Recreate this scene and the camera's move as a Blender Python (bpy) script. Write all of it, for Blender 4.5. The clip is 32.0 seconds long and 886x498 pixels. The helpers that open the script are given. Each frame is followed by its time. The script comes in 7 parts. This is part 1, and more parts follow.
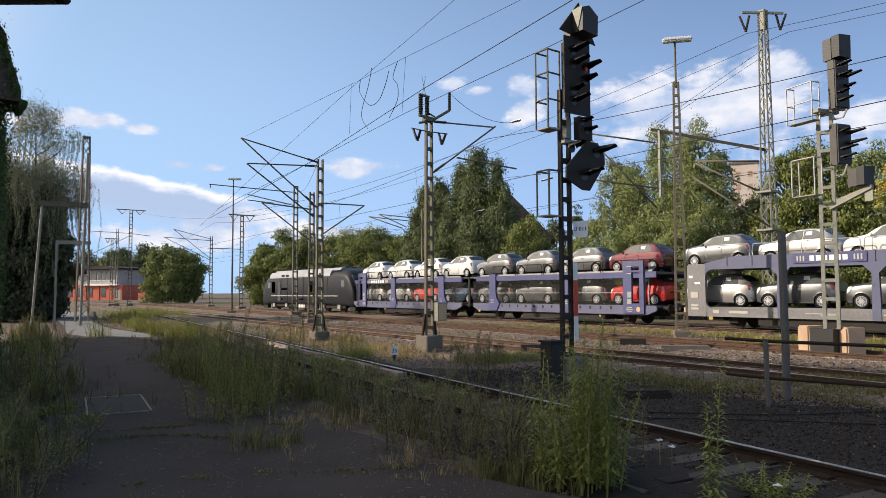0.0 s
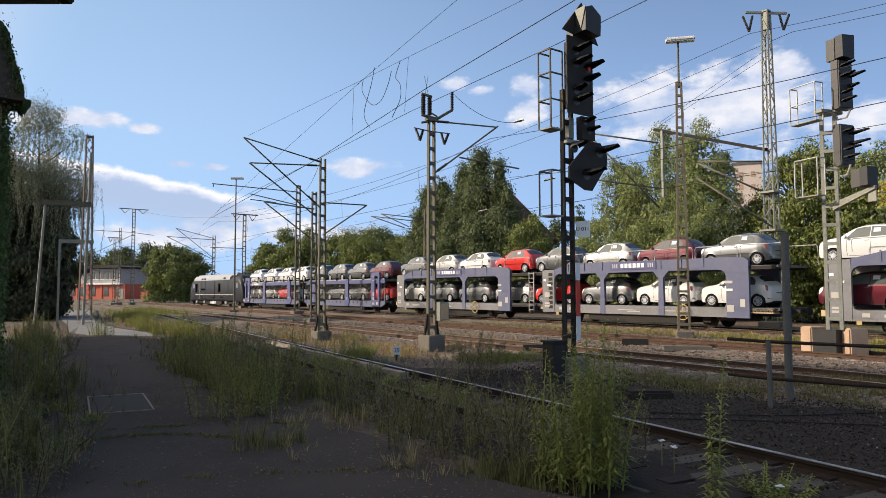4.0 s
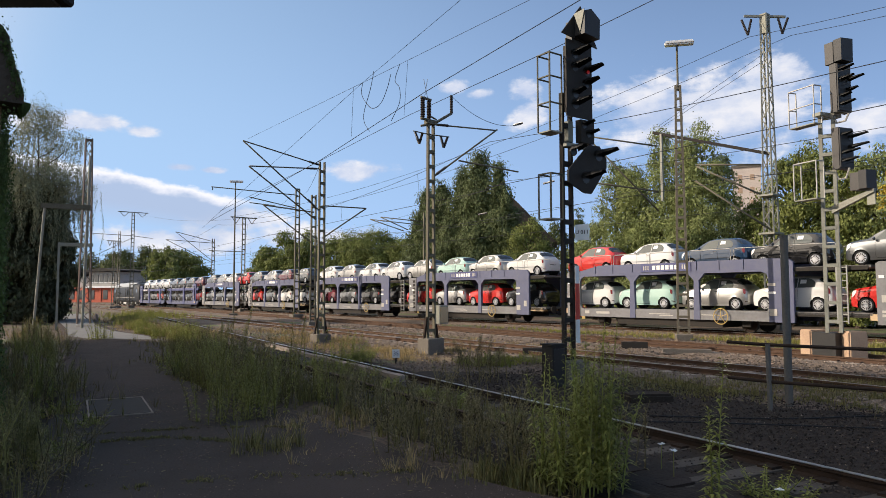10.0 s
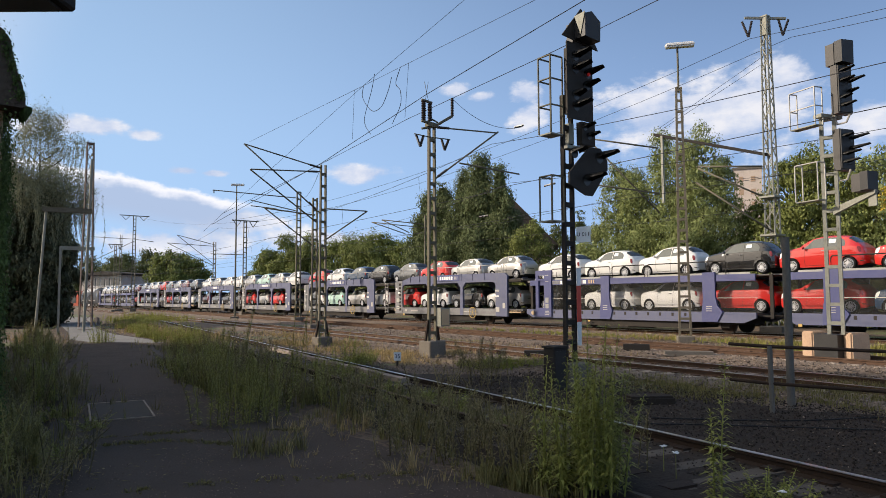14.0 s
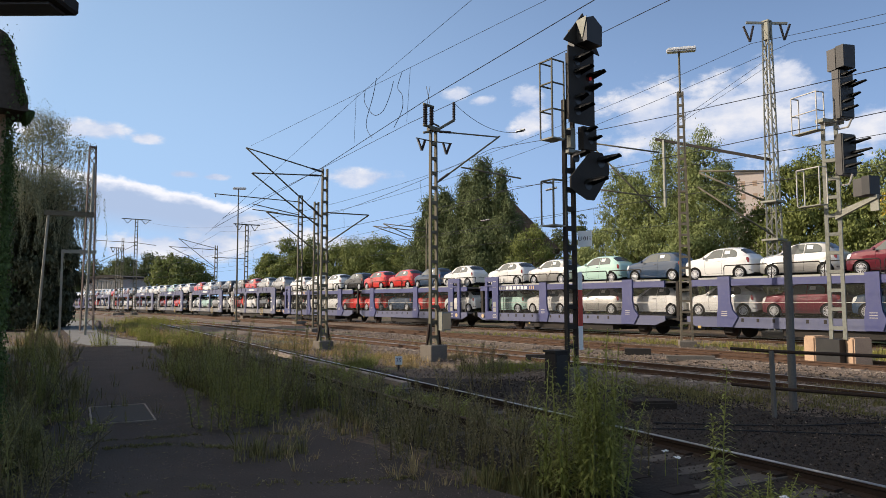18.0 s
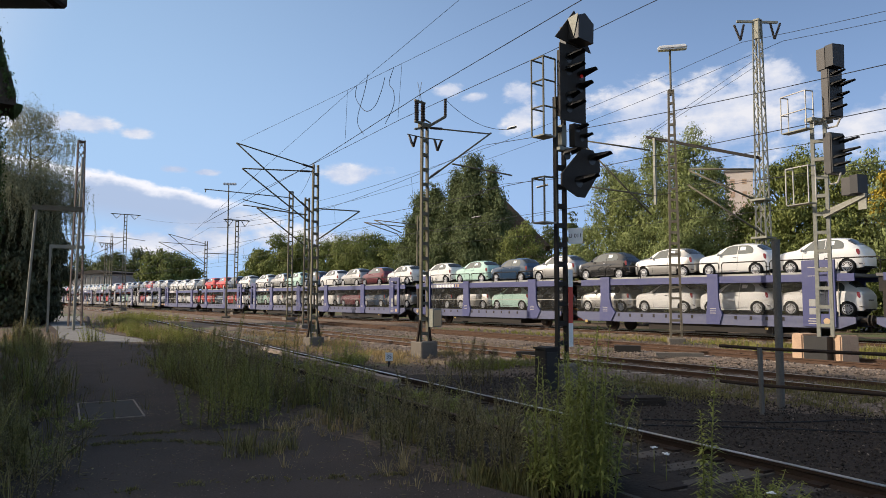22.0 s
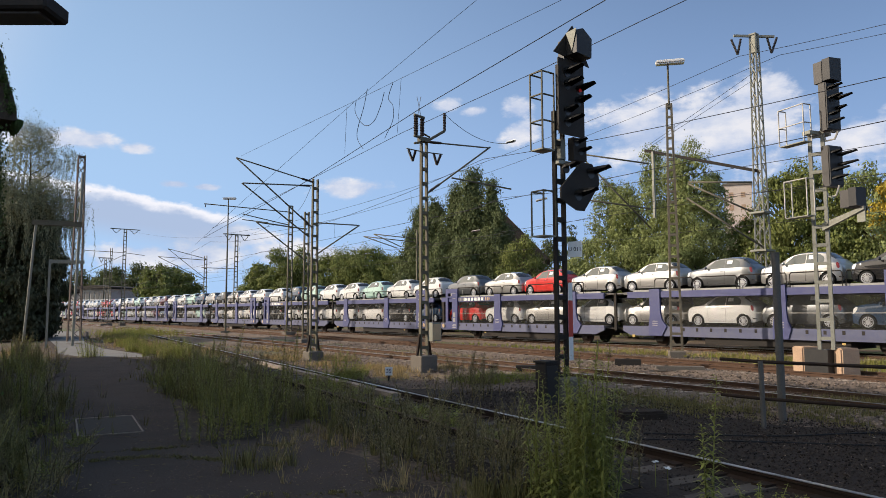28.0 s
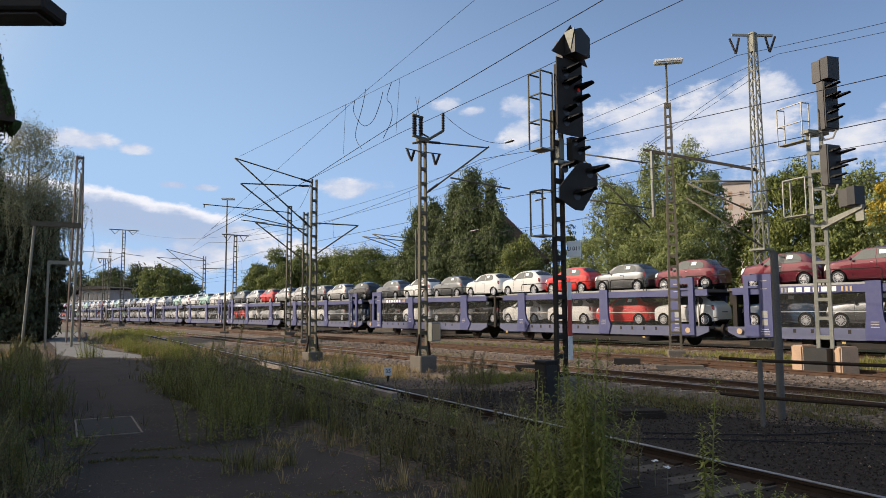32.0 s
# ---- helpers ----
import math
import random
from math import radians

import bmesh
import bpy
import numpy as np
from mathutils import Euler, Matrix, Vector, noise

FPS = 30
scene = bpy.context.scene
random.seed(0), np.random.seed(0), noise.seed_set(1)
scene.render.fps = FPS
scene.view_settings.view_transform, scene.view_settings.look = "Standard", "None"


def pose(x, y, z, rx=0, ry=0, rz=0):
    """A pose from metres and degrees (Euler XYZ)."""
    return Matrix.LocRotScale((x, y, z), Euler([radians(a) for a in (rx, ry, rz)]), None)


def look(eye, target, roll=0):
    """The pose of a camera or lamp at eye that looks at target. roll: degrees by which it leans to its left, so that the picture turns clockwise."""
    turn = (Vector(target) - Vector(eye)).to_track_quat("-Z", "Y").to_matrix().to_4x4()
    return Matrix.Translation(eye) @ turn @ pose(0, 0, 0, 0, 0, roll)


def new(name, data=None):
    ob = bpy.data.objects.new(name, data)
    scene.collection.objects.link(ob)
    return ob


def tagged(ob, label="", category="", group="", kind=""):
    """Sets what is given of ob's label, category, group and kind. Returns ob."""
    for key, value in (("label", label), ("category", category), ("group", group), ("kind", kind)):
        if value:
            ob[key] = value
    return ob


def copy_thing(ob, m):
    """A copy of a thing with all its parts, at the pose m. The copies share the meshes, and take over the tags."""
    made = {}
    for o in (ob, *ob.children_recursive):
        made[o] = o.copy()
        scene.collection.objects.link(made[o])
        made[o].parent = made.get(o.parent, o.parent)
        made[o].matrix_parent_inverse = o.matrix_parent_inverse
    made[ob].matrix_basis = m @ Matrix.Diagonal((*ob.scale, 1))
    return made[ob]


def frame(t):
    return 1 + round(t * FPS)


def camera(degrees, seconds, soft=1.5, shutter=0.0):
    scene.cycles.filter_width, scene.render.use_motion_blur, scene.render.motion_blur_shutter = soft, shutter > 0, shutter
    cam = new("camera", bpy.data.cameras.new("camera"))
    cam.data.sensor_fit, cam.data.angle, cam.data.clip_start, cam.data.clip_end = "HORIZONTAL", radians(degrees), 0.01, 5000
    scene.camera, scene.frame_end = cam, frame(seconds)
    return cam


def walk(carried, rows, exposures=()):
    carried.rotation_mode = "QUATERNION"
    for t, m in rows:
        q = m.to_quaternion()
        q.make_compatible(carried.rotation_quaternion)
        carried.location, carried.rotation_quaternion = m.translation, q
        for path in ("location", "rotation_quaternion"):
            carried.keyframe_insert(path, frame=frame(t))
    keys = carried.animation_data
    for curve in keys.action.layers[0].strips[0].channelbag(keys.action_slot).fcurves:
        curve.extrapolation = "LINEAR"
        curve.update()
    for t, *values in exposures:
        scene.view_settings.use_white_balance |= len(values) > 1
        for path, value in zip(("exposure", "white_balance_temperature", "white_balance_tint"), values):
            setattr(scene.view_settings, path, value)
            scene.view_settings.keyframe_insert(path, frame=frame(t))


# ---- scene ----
cam = camera(64.6, 32.0, soft=0.6)

# seconds, tilt, lean and turn of a camera held by hand at one spot on the old platform
PATH = [
    (0, 93.51, 0.23, -37.02), (0.5, 93.90, 0.24, -36.86), (1, 94.00, 0.25, -36.56), (1.5, 93.89, 0.26, -36.39),
    (2, 93.75, 0.22, -36.56), (2.5, 93.80, 0.17, -36.72), (3, 93.68, 0.07, -36.76), (3.5, 93.48, 0.08, -36.77),
    (5.5, 93.61, 0.01, -37.04), (6, 93.60, 0.00, -37.00), (6.5, 93.67, -0.00, -36.98), (7, 93.75, -0.01, -37.02),
    (7.5, 93.80, -0.01, -36.97), (8, 93.83, 0.02, -36.83), (8.5, 93.80, 0.03, -36.72), (9, 93.72, 0.04, -36.78),
    (9.5, 93.69, 0.05, -36.85), (10, 93.75, 0.11, -36.89), (10.5, 93.81, 0.07, -36.87), (11, 93.88, 0.04, -37.02),
    (11.5, 93.95, 0.02, -37.37), (12, 94.02, 0.01, -37.55), (12.5, 94.02, 0.03, -37.37), (13, 94.01, 0.16, -37.07),
    (13.5, 93.98, 0.16, -36.82), (14, 93.96, 0.26, -36.78), (14.5, 93.95, 0.36, -36.58), (16.5, 94.27, 0.29, -36.61),
    (17, 94.34, 0.29, -36.69), (17.5, 94.35, 0.21, -36.72), (18, 94.29, 0.15, -36.67), (18.5, 94.23, 0.11, -36.62),
    (19, 94.20, 0.18, -36.70), (19.5, 94.19, 0.21, -36.82), (20, 94.18, 0.18, -36.97), (20.5, 94.16, 0.08, -36.90),
    (21, 94.10, 0.07, -37.02), (21.5, 94.06, -0.03, -37.26), (22, 94.01, -0.03, -37.43), (22.5, 93.95, -0.03, -37.53),
    (23, 93.95, 0.03, -37.55), (23.5, 93.99, -0.03, -37.56), (24, 94.02, 0.04, -37.52), (24.5, 94.08, 0.03, -37.49),
    (25, 94.15, 0.03, -37.45), (25.5, 94.23, -0.01, -37.44), (27.5, 95.00, 0.07, -37.41), (28, 95.14, 0.15, -37.45),
    (28.5, 95.19, 0.19, -37.45), (29, 95.22, 0.22, -37.41), (29.5, 95.22, 0.25, -37.36), (30, 95.22, 0.26, -37.32),
    (30.5, 95.20, 0.30, -37.32), (31, 95.13, 0.38, -37.37), (31.5, 95.12, 0.35, -37.38), (32, 95.13, 0.32, -37.52),
]
EYE = (0.0, 0.0, 1.93)
walk(cam, [(t, pose(*EYE, a, b, c)) for t, a, b, c in PATH], exposures=[(0.0, 0.13, 6500, 13), (8.0, 0.07, 6500, 13), (20.0, 0.02, 6500, 13), (32.0, -0.04, 6500, 13)])

# ---- sky, clouds and sun: an afternoon sun to the left of the camera ----
SUN_ELEV, SUN_HEAD = 27.0, 307.6
world = bpy.data.worlds.new("sky")
scene.world = world
world.use_nodes = True


def build_sky():
    nt = world.node_tree
    nt.nodes.clear()
    N, L = nt.nodes.new, nt.links.new
    out, bg = N("ShaderNodeOutputWorld"), N("ShaderNodeBackground")
    sky = N("ShaderNodeTexSky")
    sky.sky_type, sky.sun_disc = "NISHITA", False
    sky.sun_elevation, sky.sun_rotation = radians(SUN_ELEV), radians(SUN_HEAD)
    sky.air_density, sky.dust_density, sky.ozone_density = 1.0, 0.4, 2.5
    co = N("ShaderNodeTexCoord")
    sep = N("ShaderNodeSeparateXYZ")
    L(co.outputs["Generated"], sep.inputs[0])

    def m(op, a, b=None, c=None):
        n = N("ShaderNodeMath")
        n.operation = op
        for i, v in enumerate((a, b, c)):
            if v is None:
                continue
            if isinstance(v, (int, float)):
                n.inputs[i].default_value = v
            else:
                L(v, n.inputs[i])
        return n.outputs[0]

    def ease(src, a, b, c=0.0, d=1.0):
        r = N("ShaderNodeMapRange")
        r.interpolation_type = "SMOOTHSTEP"
        L(src, r.inputs[0])
        for i, v in enumerate((a, b, c, d)):
            r.inputs[i + 1].default_value = v
        return r.outputs[0]

    az = m("ARCTAN2", sep.outputs[0], sep.outputs[1])
    el = m("ARCSINE", sep.outputs[2])
    # flat-bottomed cumulus: heading, height, half width, half height, in degrees
    clouds = [(54.3, 14.2, 5.6, 3.4), (59.5, 13.8, 6.8, 4.2), (62, 15.4, 4.4, 2.4), (68.5, 12.0, 5.0, 1.9), (43.7, 16.3, 1.7, 1.2), (44, 14.5, 1.6, 1.5), (37.8, 16.7, 1.5, .6), (40.2, 16.2, 1.5, .5),
              (29.8, 10.0, 3.4, 1.0), (9.6, 12.5, 3.6, .8), (13.4, 12.3, 1.6, .45), (5.2, 12.5, 2.2, 1.1), (16.4, 9.8, 1.5, .4), (18.5, 9.7, 1.2, .35), (21, 6.0, 4, 1.0), (16, 4.2, 8, 1.3), (27, 4.6, 7, 1.4), (76, 13, 6, 3), (96, 12, 10, 4),
              (-40, 14, 14, 4), (-110, 12, 16, 4), (170, 15, 15, 5), (130, 22, 12, 5)]
    total = None
    for a, e, wa, we in clouds:
        dx = m("DIVIDE", m("SUBTRACT", az, radians(a)), radians(wa))
        dy = m("DIVIDE", m("SUBTRACT", el, radians(e)), radians(we))
        b = m("SUBTRACT", 1.0, m("SQRT", m("ADD", m("MULTIPLY", dx, dx), m("MULTIPLY", dy, dy))))
        total = b if total is None else m("MAXIMUM", total, b)
    total = m("MAXIMUM", total, -1.0)
    comb = N("ShaderNodeCombineXYZ")
    L(az, comb.inputs[0])
    L(m("MULTIPLY", el, 1.7), comb.inputs[1])
    n1, n2 = N("ShaderNodeTexNoise"), N("ShaderNodeTexNoise")
    n1.inputs["Scale"].default_value, n1.inputs["Detail"].default_value, n1.inputs["Roughness"].default_value = 16, 10, 0.6
    n2.inputs["Scale"].default_value, n2.inputs["Detail"].default_value = 5, 6
    L(comb.outputs[0], n1.inputs["Vector"])
    L(comb.outputs[0], n2.inputs["Vector"])
    dens = m("ADD", m("MULTIPLY", total, 0.95), m("MULTIPLY", m("SUBTRACT", n1.outputs[0], 0.47), 2.3))
    mask = N("ShaderNodeMapRange")
    mask.interpolation_type = "SMOOTHSTEP"
    L(dens, mask.inputs[0])
    mask.inputs[1].default_value, mask.inputs[2].default_value = 0.06, 0.62
    # thin haze of high cloud and a pale horizon
    low, side = N("ShaderNodeMapRange"), N("ShaderNodeMapRange")
    for n, src, vals in ((low, el, (0.0, 0.55, 0.9, 0.42)), (side, az, (0.1, 1.3, 0.16, -0.24))):
        n.interpolation_type = "SMOOTHSTEP"
        L(src, n.inputs[0])
        for i, v in enumerate(vals):
            n.inputs[i + 1].default_value = v
    haze = N("ShaderNodeMath")
    haze.use_clamp = True
    L(low.outputs[0], haze.inputs[0])
    L(side.outputs[0], haze.inputs[1])
    tone = N("ShaderNodeMix")
    tone.data_type = "RGBA"
    # lit from above: thinner cloud overhead makes a bright upper edge
    up = N("ShaderNodeVectorMath")
    L(comb.outputs[0], up.inputs[0])
    up.inputs[1].default_value = (-0.012, 0.05, 0)
    n3 = N("ShaderNodeTexNoise")
    n3.inputs["Scale"].default_value, n3.inputs["Detail"].default_value, n3.inputs["Roughness"].default_value = 16, 6, 0.55
    L(up.outputs[0], n3.inputs["Vector"])
    lit = N("ShaderNodeMath")
    lit.use_clamp = True
    L(m("MULTIPLY", m("SUBTRACT", n1.outputs[0], n3.outputs[0]), 2.6), lit.inputs[0])
    L(m("ADD", m("MULTIPLY", n2.outputs[0], 0.7), 0.12), lit.inputs[1])
    L(lit.outputs[0], tone.inputs[0])
    tone.inputs[6].default_value, tone.inputs[7].default_value = (5.9, 7.1, 9.4, 1), (10.3, 10.4, 10.7, 1)
    mixh, mixc = N("ShaderNodeMix"), N("ShaderNodeMix")
    for n in (mixh, mixc):
        n.data_type = "RGBA"
    L(haze.outputs[0], mixh.inputs[0])
    L(sky.outputs[0], mixh.inputs[6])
    tint = N("ShaderNodeMix")
    tint.data_type = "RGBA"
    L(ease(az, 0.1, 1.2), tint.inputs[0])
    tint.inputs[6].default_value, tint.inputs[7].default_value = (4.9, 7.5, 10.9, 1), (4.3, 6.8, 11.6, 1)
    L(tint.outputs[2], mixh.inputs[7])
    L(m("MULTIPLY", mask.outputs[0], 0.93), mixc.inputs[0])
    # bright white veil round the sun
    geo = N("ShaderNodeVectorMath")
    geo.operation = "DOT_PRODUCT"
    L(co.outputs["Generated"], geo.inputs[0])
    geo.inputs[1].default_value = (math.sin(radians(SUN_HEAD)) * math.cos(radians(SUN_ELEV)), math.cos(radians(SUN_HEAD)) * math.cos(radians(SUN_ELEV)), math.sin(radians(SUN_ELEV)))
    veil = N("ShaderNodeMapRange")
    veil.interpolation_type = "SMOOTHSTEP"
    L(geo.outputs["Value"], veil.inputs[0])
    for i, v in enumerate((0.54, 1.0, 0.0, 0.95)):
        veil.inputs[i + 1].default_value = v
    mixv = N("ShaderNodeMix")
    mixv.data_type = "RGBA"
    L(veil.outputs[0], mixv.inputs[0])
    L(mixh.outputs[2], mixv.inputs[6])
    mixv.inputs[7].default_value = (23, 20, 16, 1)
    L(mixv.outputs[2], mixc.inputs[6])
    L(tone.outputs[2], mixc.inputs[7])
    # a grey-blue bank low down on the left with a crisp white upper edge
    wob = m("MULTIPLY", m("SUBTRACT", n1.outputs[0], 0.5), 0.035)
    rim = m("ADD", m("SUBTRACT", radians(10.9), m("MULTIPLY", az, 0.145)), wob)
    dep = m("SUBTRACT", rim, el)

    bank = m("MULTIPLY", m("MULTIPLY", ease(dep, 0.0, 0.007), ease(m("SUBTRACT", dep, wob), 0.035, 0.075, 1.0, 0.0)), m("MULTIPLY", ease(az, radians(-25), radians(-5)), ease(m("ADD", az, wob), radians(19), radians(23), 1.0, 0.0)))
    shade, mixb = N("ShaderNodeMix"), N("ShaderNodeMix")
    for n in (shade, mixb):
        n.data_type = "RGBA"
    L(ease(dep, 0.006, 0.02), shade.inputs[0])
    shade.inputs[6].default_value, shade.inputs[7].default_value = (11.6, 11.6, 11.9, 1), (5.1, 6.4, 8.7, 1)
    L(m("MULTIPLY", bank, 0.92), mixb.inputs[0])
    L(mixc.outputs[2], mixb.inputs[6])
    L(shade.outputs[2], mixb.inputs[7])
    L(mixb.outputs[2], bg.inputs[0])
    bg.inputs[1].default_value = 0.085
    L(bg.outputs[0], out.inputs[0])


build_sky()
sun = new("sun", bpy.data.lights.new("sun", "SUN"))
sun.data.energy, sun.data.angle, sun.data.color = 5.0, radians(0.6), (1.0, 0.88, 0.72)
_h, _e = radians(SUN_HEAD), radians(SUN_ELEV)
_s = Vector((math.sin(_h) * math.cos(_e), math.cos(_h) * math.cos(_e), math.sin(_e)))
sun.matrix_world = look(_s * 100, (0, 0, 0))


# ---- materials ----
def mat(name, col, rough=0.6, metal=0.0, var=0.25, scale=2.0, fine=30.0, bump=0.0, col2=None, coat=0.0, rnd=0.0, amount=0.5, alpha=1.0, trans=0.0, thin=0.0):
    """A procedural surface: a base colour that drifts at two scales towards col2, with fine relief."""
    mt = bpy.data.materials.new(name)
    mt.use_nodes = True
    nt = mt.node_tree
    N, L = nt.nodes.new, nt.links.new
    bs = nt.nodes["Principled BSDF"]
    bs.inputs["Roughness"].default_value, bs.inputs["Metallic"].default_value = rough, metal
    bs.inputs["Coat Weight"].default_value, bs.inputs["Coat Roughness"].default_value = coat, 0.05
    bs.inputs["Specular IOR Level"].default_value = 0.5 if rough < 0.58 else 0.15
    bs.inputs["Alpha"].default_value = alpha
    bs.inputs["Transmission Weight"].default_value = trans
    if thin:
        bs.inputs["Subsurface Weight"].default_value = 0
    col2 = col2 or tuple(c * (1 - var) for c in col)
    co = N("ShaderNodeTexCoord")
    n1, n2 = N("ShaderNodeTexNoise"), N("ShaderNodeTexNoise")
    n1.inputs["Scale"].default_value, n1.inputs["Detail"].default_value = scale, 5
    n2.inputs["Scale"].default_value, n2.inputs["Detail"].default_value = fine, 4
    for n in (n1, n2):
        L(co.outputs["Object"], n.inputs["Vector"])
    add = N("ShaderNodeMath")
    add.operation = "ADD"
    L(n1.outputs[0], add.inputs[0])
    L(n2.outputs[0], add.inputs[1])
    mr = N("ShaderNodeMapRange")
    L(add.outputs[0], mr.inputs[0])
    mr.inputs[1].default_value, mr.inputs[2].default_value = 1.4 - amount, 1.6 - amount + 0.5
    mix = N("ShaderNodeMix")
    mix.data_type = "RGBA"
    L(mr.outputs[0], mix.inputs[0])
    mix.inputs[6].default_value, mix.inputs[7].default_value = (*col, 1), (*col2, 1)
    res = mix.outputs[2]
    if rnd:
        oi, hs, ma = N("ShaderNodeObjectInfo"), N("ShaderNodeHueSaturation"), N("ShaderNodeMapRange")
        geo = N("ShaderNodeNewGeometry")
        ad = N("ShaderNodeMath")
        ad.operation = "FRACT"
        a2 = N("ShaderNodeMath")
        L(oi.outputs["Random"], a2.inputs[0])
        L(geo.outputs["Random Per Island"], a2.inputs[1])
        L(a2.outputs[0], ad.inputs[0])
        L(ad.outputs[0], ma.inputs[0])
        ma.inputs[3].default_value, ma.inputs[4].default_value = 1 - rnd, 1 + rnd
        L(ma.outputs[0], hs.inputs["Value"])
        L(res, hs.inputs["Color"])
        res = hs.outputs[0]
    L(res, bs.inputs["Base Color"])
    if bump:
        bp = N("ShaderNodeBump")
        bp.inputs["Strength"].default_value, bp.inputs["Distance"].default_value = min(1, bump), 0.02 * max(1, bump)
        L(n2.outputs[0], bp.inputs["Height"])
        L(bp.outputs[0], bs.inputs["Normal"])
    return mt


def leaf_mat(name, col, col2, rnd=0.35):
    """Leaves: matt, lit through from behind a little."""
    mt = mat(name, col, 0.62, 0, scale=0.35, fine=2.5, col2=col2, rnd=rnd)
    nt = mt.node_tree
    bs, out = nt.nodes["Principled BSDF"], nt.nodes["Material Output"]
    tr, mx = nt.nodes.new("ShaderNodeBsdfTranslucent"), nt.nodes.new("ShaderNodeMixShader")
    src = bs.inputs["Base Color"].links[0].from_socket
    nt.links.new(src, tr.inputs[0])
    mx.inputs[0].default_value = 0.2
    nt.links.new(bs.outputs[0], mx.inputs[1])
    nt.links.new(tr.outputs[0], mx.inputs[2])
    nt.links.new(mx.outputs[0], out.inputs[0])
    return mt


STEEL = mat("galvanised_steel", (0.30, 0.30, 0.28), 0.55, 0.4, col2=(0.2, 0.19, 0.17), fine=18)
MAST = mat("mast_paint", (0.14, 0.128, 0.092), 0.7, 0.0, col2=(0.08, 0.064, 0.045), scale=1.2, fine=14)
MAST_PALE = mat("pale_mast_paint", (0.27, 0.27, 0.225), 0.6, 0.1, col2=(0.17, 0.15, 0.12), scale=1.2, fine=14)
SIGNAL_BLACK = mat("signal_black", (0.013, 0.0125, 0.012), 0.55, 0, col2=(0.026, 0.023, 0.02), scale=3)
SIGNAL_FACE = mat("signal_brown_black", (0.03, 0.026, 0.022), 0.6, 0, col2=(0.045, 0.037, 0.03), scale=3)
RED_LIGHT = mat("lit_red_lens", (0.4, 0.02, 0.02), 0.3, 0)
RED_LIGHT.node_tree.nodes["Principled BSDF"].inputs["Emission Color"].default_value = (1.0, 0.06, 0.05, 1)
RED_LIGHT.node_tree.nodes["Principled BSDF"].inputs["Emission Strength"].default_value = 0.1
SIGNAL_GREY = mat("signal_casing", (0.055, 0.05, 0.045), 0.55, 0.1, col2=(0.034, 0.03, 0.026), scale=3)
POST_GREY = mat("post_grey", (0.12, 0.115, 0.105), 0.7, 0.0, col2=(0.075, 0.07, 0.063))
PALE_STEEL = mat("basket_steel", (0.42, 0.4, 0.36), 0.5, 0.2, col2=(0.33, 0.3, 0.26))
RUST = mat("rusty_steel", (0.105, 0.064, 0.043), 0.8, 0.2, col2=(0.055, 0.034, 0.024), scale=4, fine=60, bump=0.2)
# darker rust; on the siding's rails it also deepens the shade
RUST_DARK = mat("dark_rusty_steel", (0.04, 0.027, 0.02), 0.75, 0.2, col2=(0.02, 0.014, 0.011), scale=4, fine=60, bump=0.2)
RAIL_TOP = mat("worn_rail_head", (0.5, 0.5, 0.5), 0.28, 1.0, col2=(0.36, 0.33, 0.3), scale=3)
CONCRETE = mat("old_concrete", (0.17, 0.15, 0.125), 0.9, 0, col2=(0.085, 0.072, 0.058), scale=2, fine=25, bump=0.5)
CONCRETE_WARM = mat("tan_concrete", (0.46, 0.32, 0.215), 0.85, 0, col2=(0.3, 0.2, 0.14), scale=2, fine=25, bump=0.4)
SLEEPER = mat("sleeper_concrete", (0.32, 0.265, 0.215), 0.9, 0, col2=(0.19, 0.15, 0.118), scale=3, fine=30, bump=0.5, rnd=0.2)
BALLAST = mat("ballast", (0.17, 0.132, 0.103), 0.95, 0, col2=(0.06, 0.046, 0.037), scale=9, fine=26, bump=1.0)
# the two dark copies of STONE and BALLAST carry the siding's shade in their colour
STONE_DARK = mat("shaded_stone", (0.055, 0.044, 0.037), 0.9, 0, col2=(0.016, 0.013, 0.011), rnd=0.7, scale=4)
BALLAST_DARK = mat("shaded_ballast", (0.04, 0.031, 0.0245), 0.95, 0, col2=(0.02, 0.0155, 0.0125), scale=9, fine=26, bump=1.0)
STONE = mat("ballast_stone", (0.21, 0.165, 0.13), 0.9, 0, col2=(0.085, 0.065, 0.05), rnd=0.5, scale=4)
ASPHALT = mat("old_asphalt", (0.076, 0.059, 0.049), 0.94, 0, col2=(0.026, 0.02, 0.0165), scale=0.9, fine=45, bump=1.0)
CAR_GLASS = mat("car_glass", (0.1, 0.112, 0.105), 0.04, 0, var=0.5, scale=1.6, coat=0.8)
LENS = mat("unlit_signal_lens", (0.012, 0.012, 0.012), 0.35, 0)
GLASS = mat("dark_glass", (0.05, 0.054, 0.055), 0.06, 0, var=0.3, scale=1.5, coat=0.3)
TYRE = mat("tyre_rubber", (0.018, 0.018, 0.018), 0.8, 0)
RIM = mat("alloy_rim", (0.62, 0.62, 0.63), 0.35, 0.5, var=0.1)
BLACK = mat("black_plastic", (0.02, 0.02, 0.021), 0.6, 0)
UNDER = mat("underframe_black", (0.036, 0.033, 0.03), 0.8, 0.1, col2=(0.055, 0.042, 0.032), scale=3)
CHROME = mat("chrome", (0.75, 0.75, 0.75), 0.12, 1.0, var=0.05)
TAIL = mat("tail_lamp_red", (0.2, 0.022, 0.02), 0.2, 0, coat=0.6)
LAMP_CLEAR = mat("lamp_lens", (0.7, 0.7, 0.68), 0.15, 0, var=0.1, coat=0.6)
PAPER = mat("white_paper", (0.82, 0.82, 0.8), 0.8, 0, var=0.05)
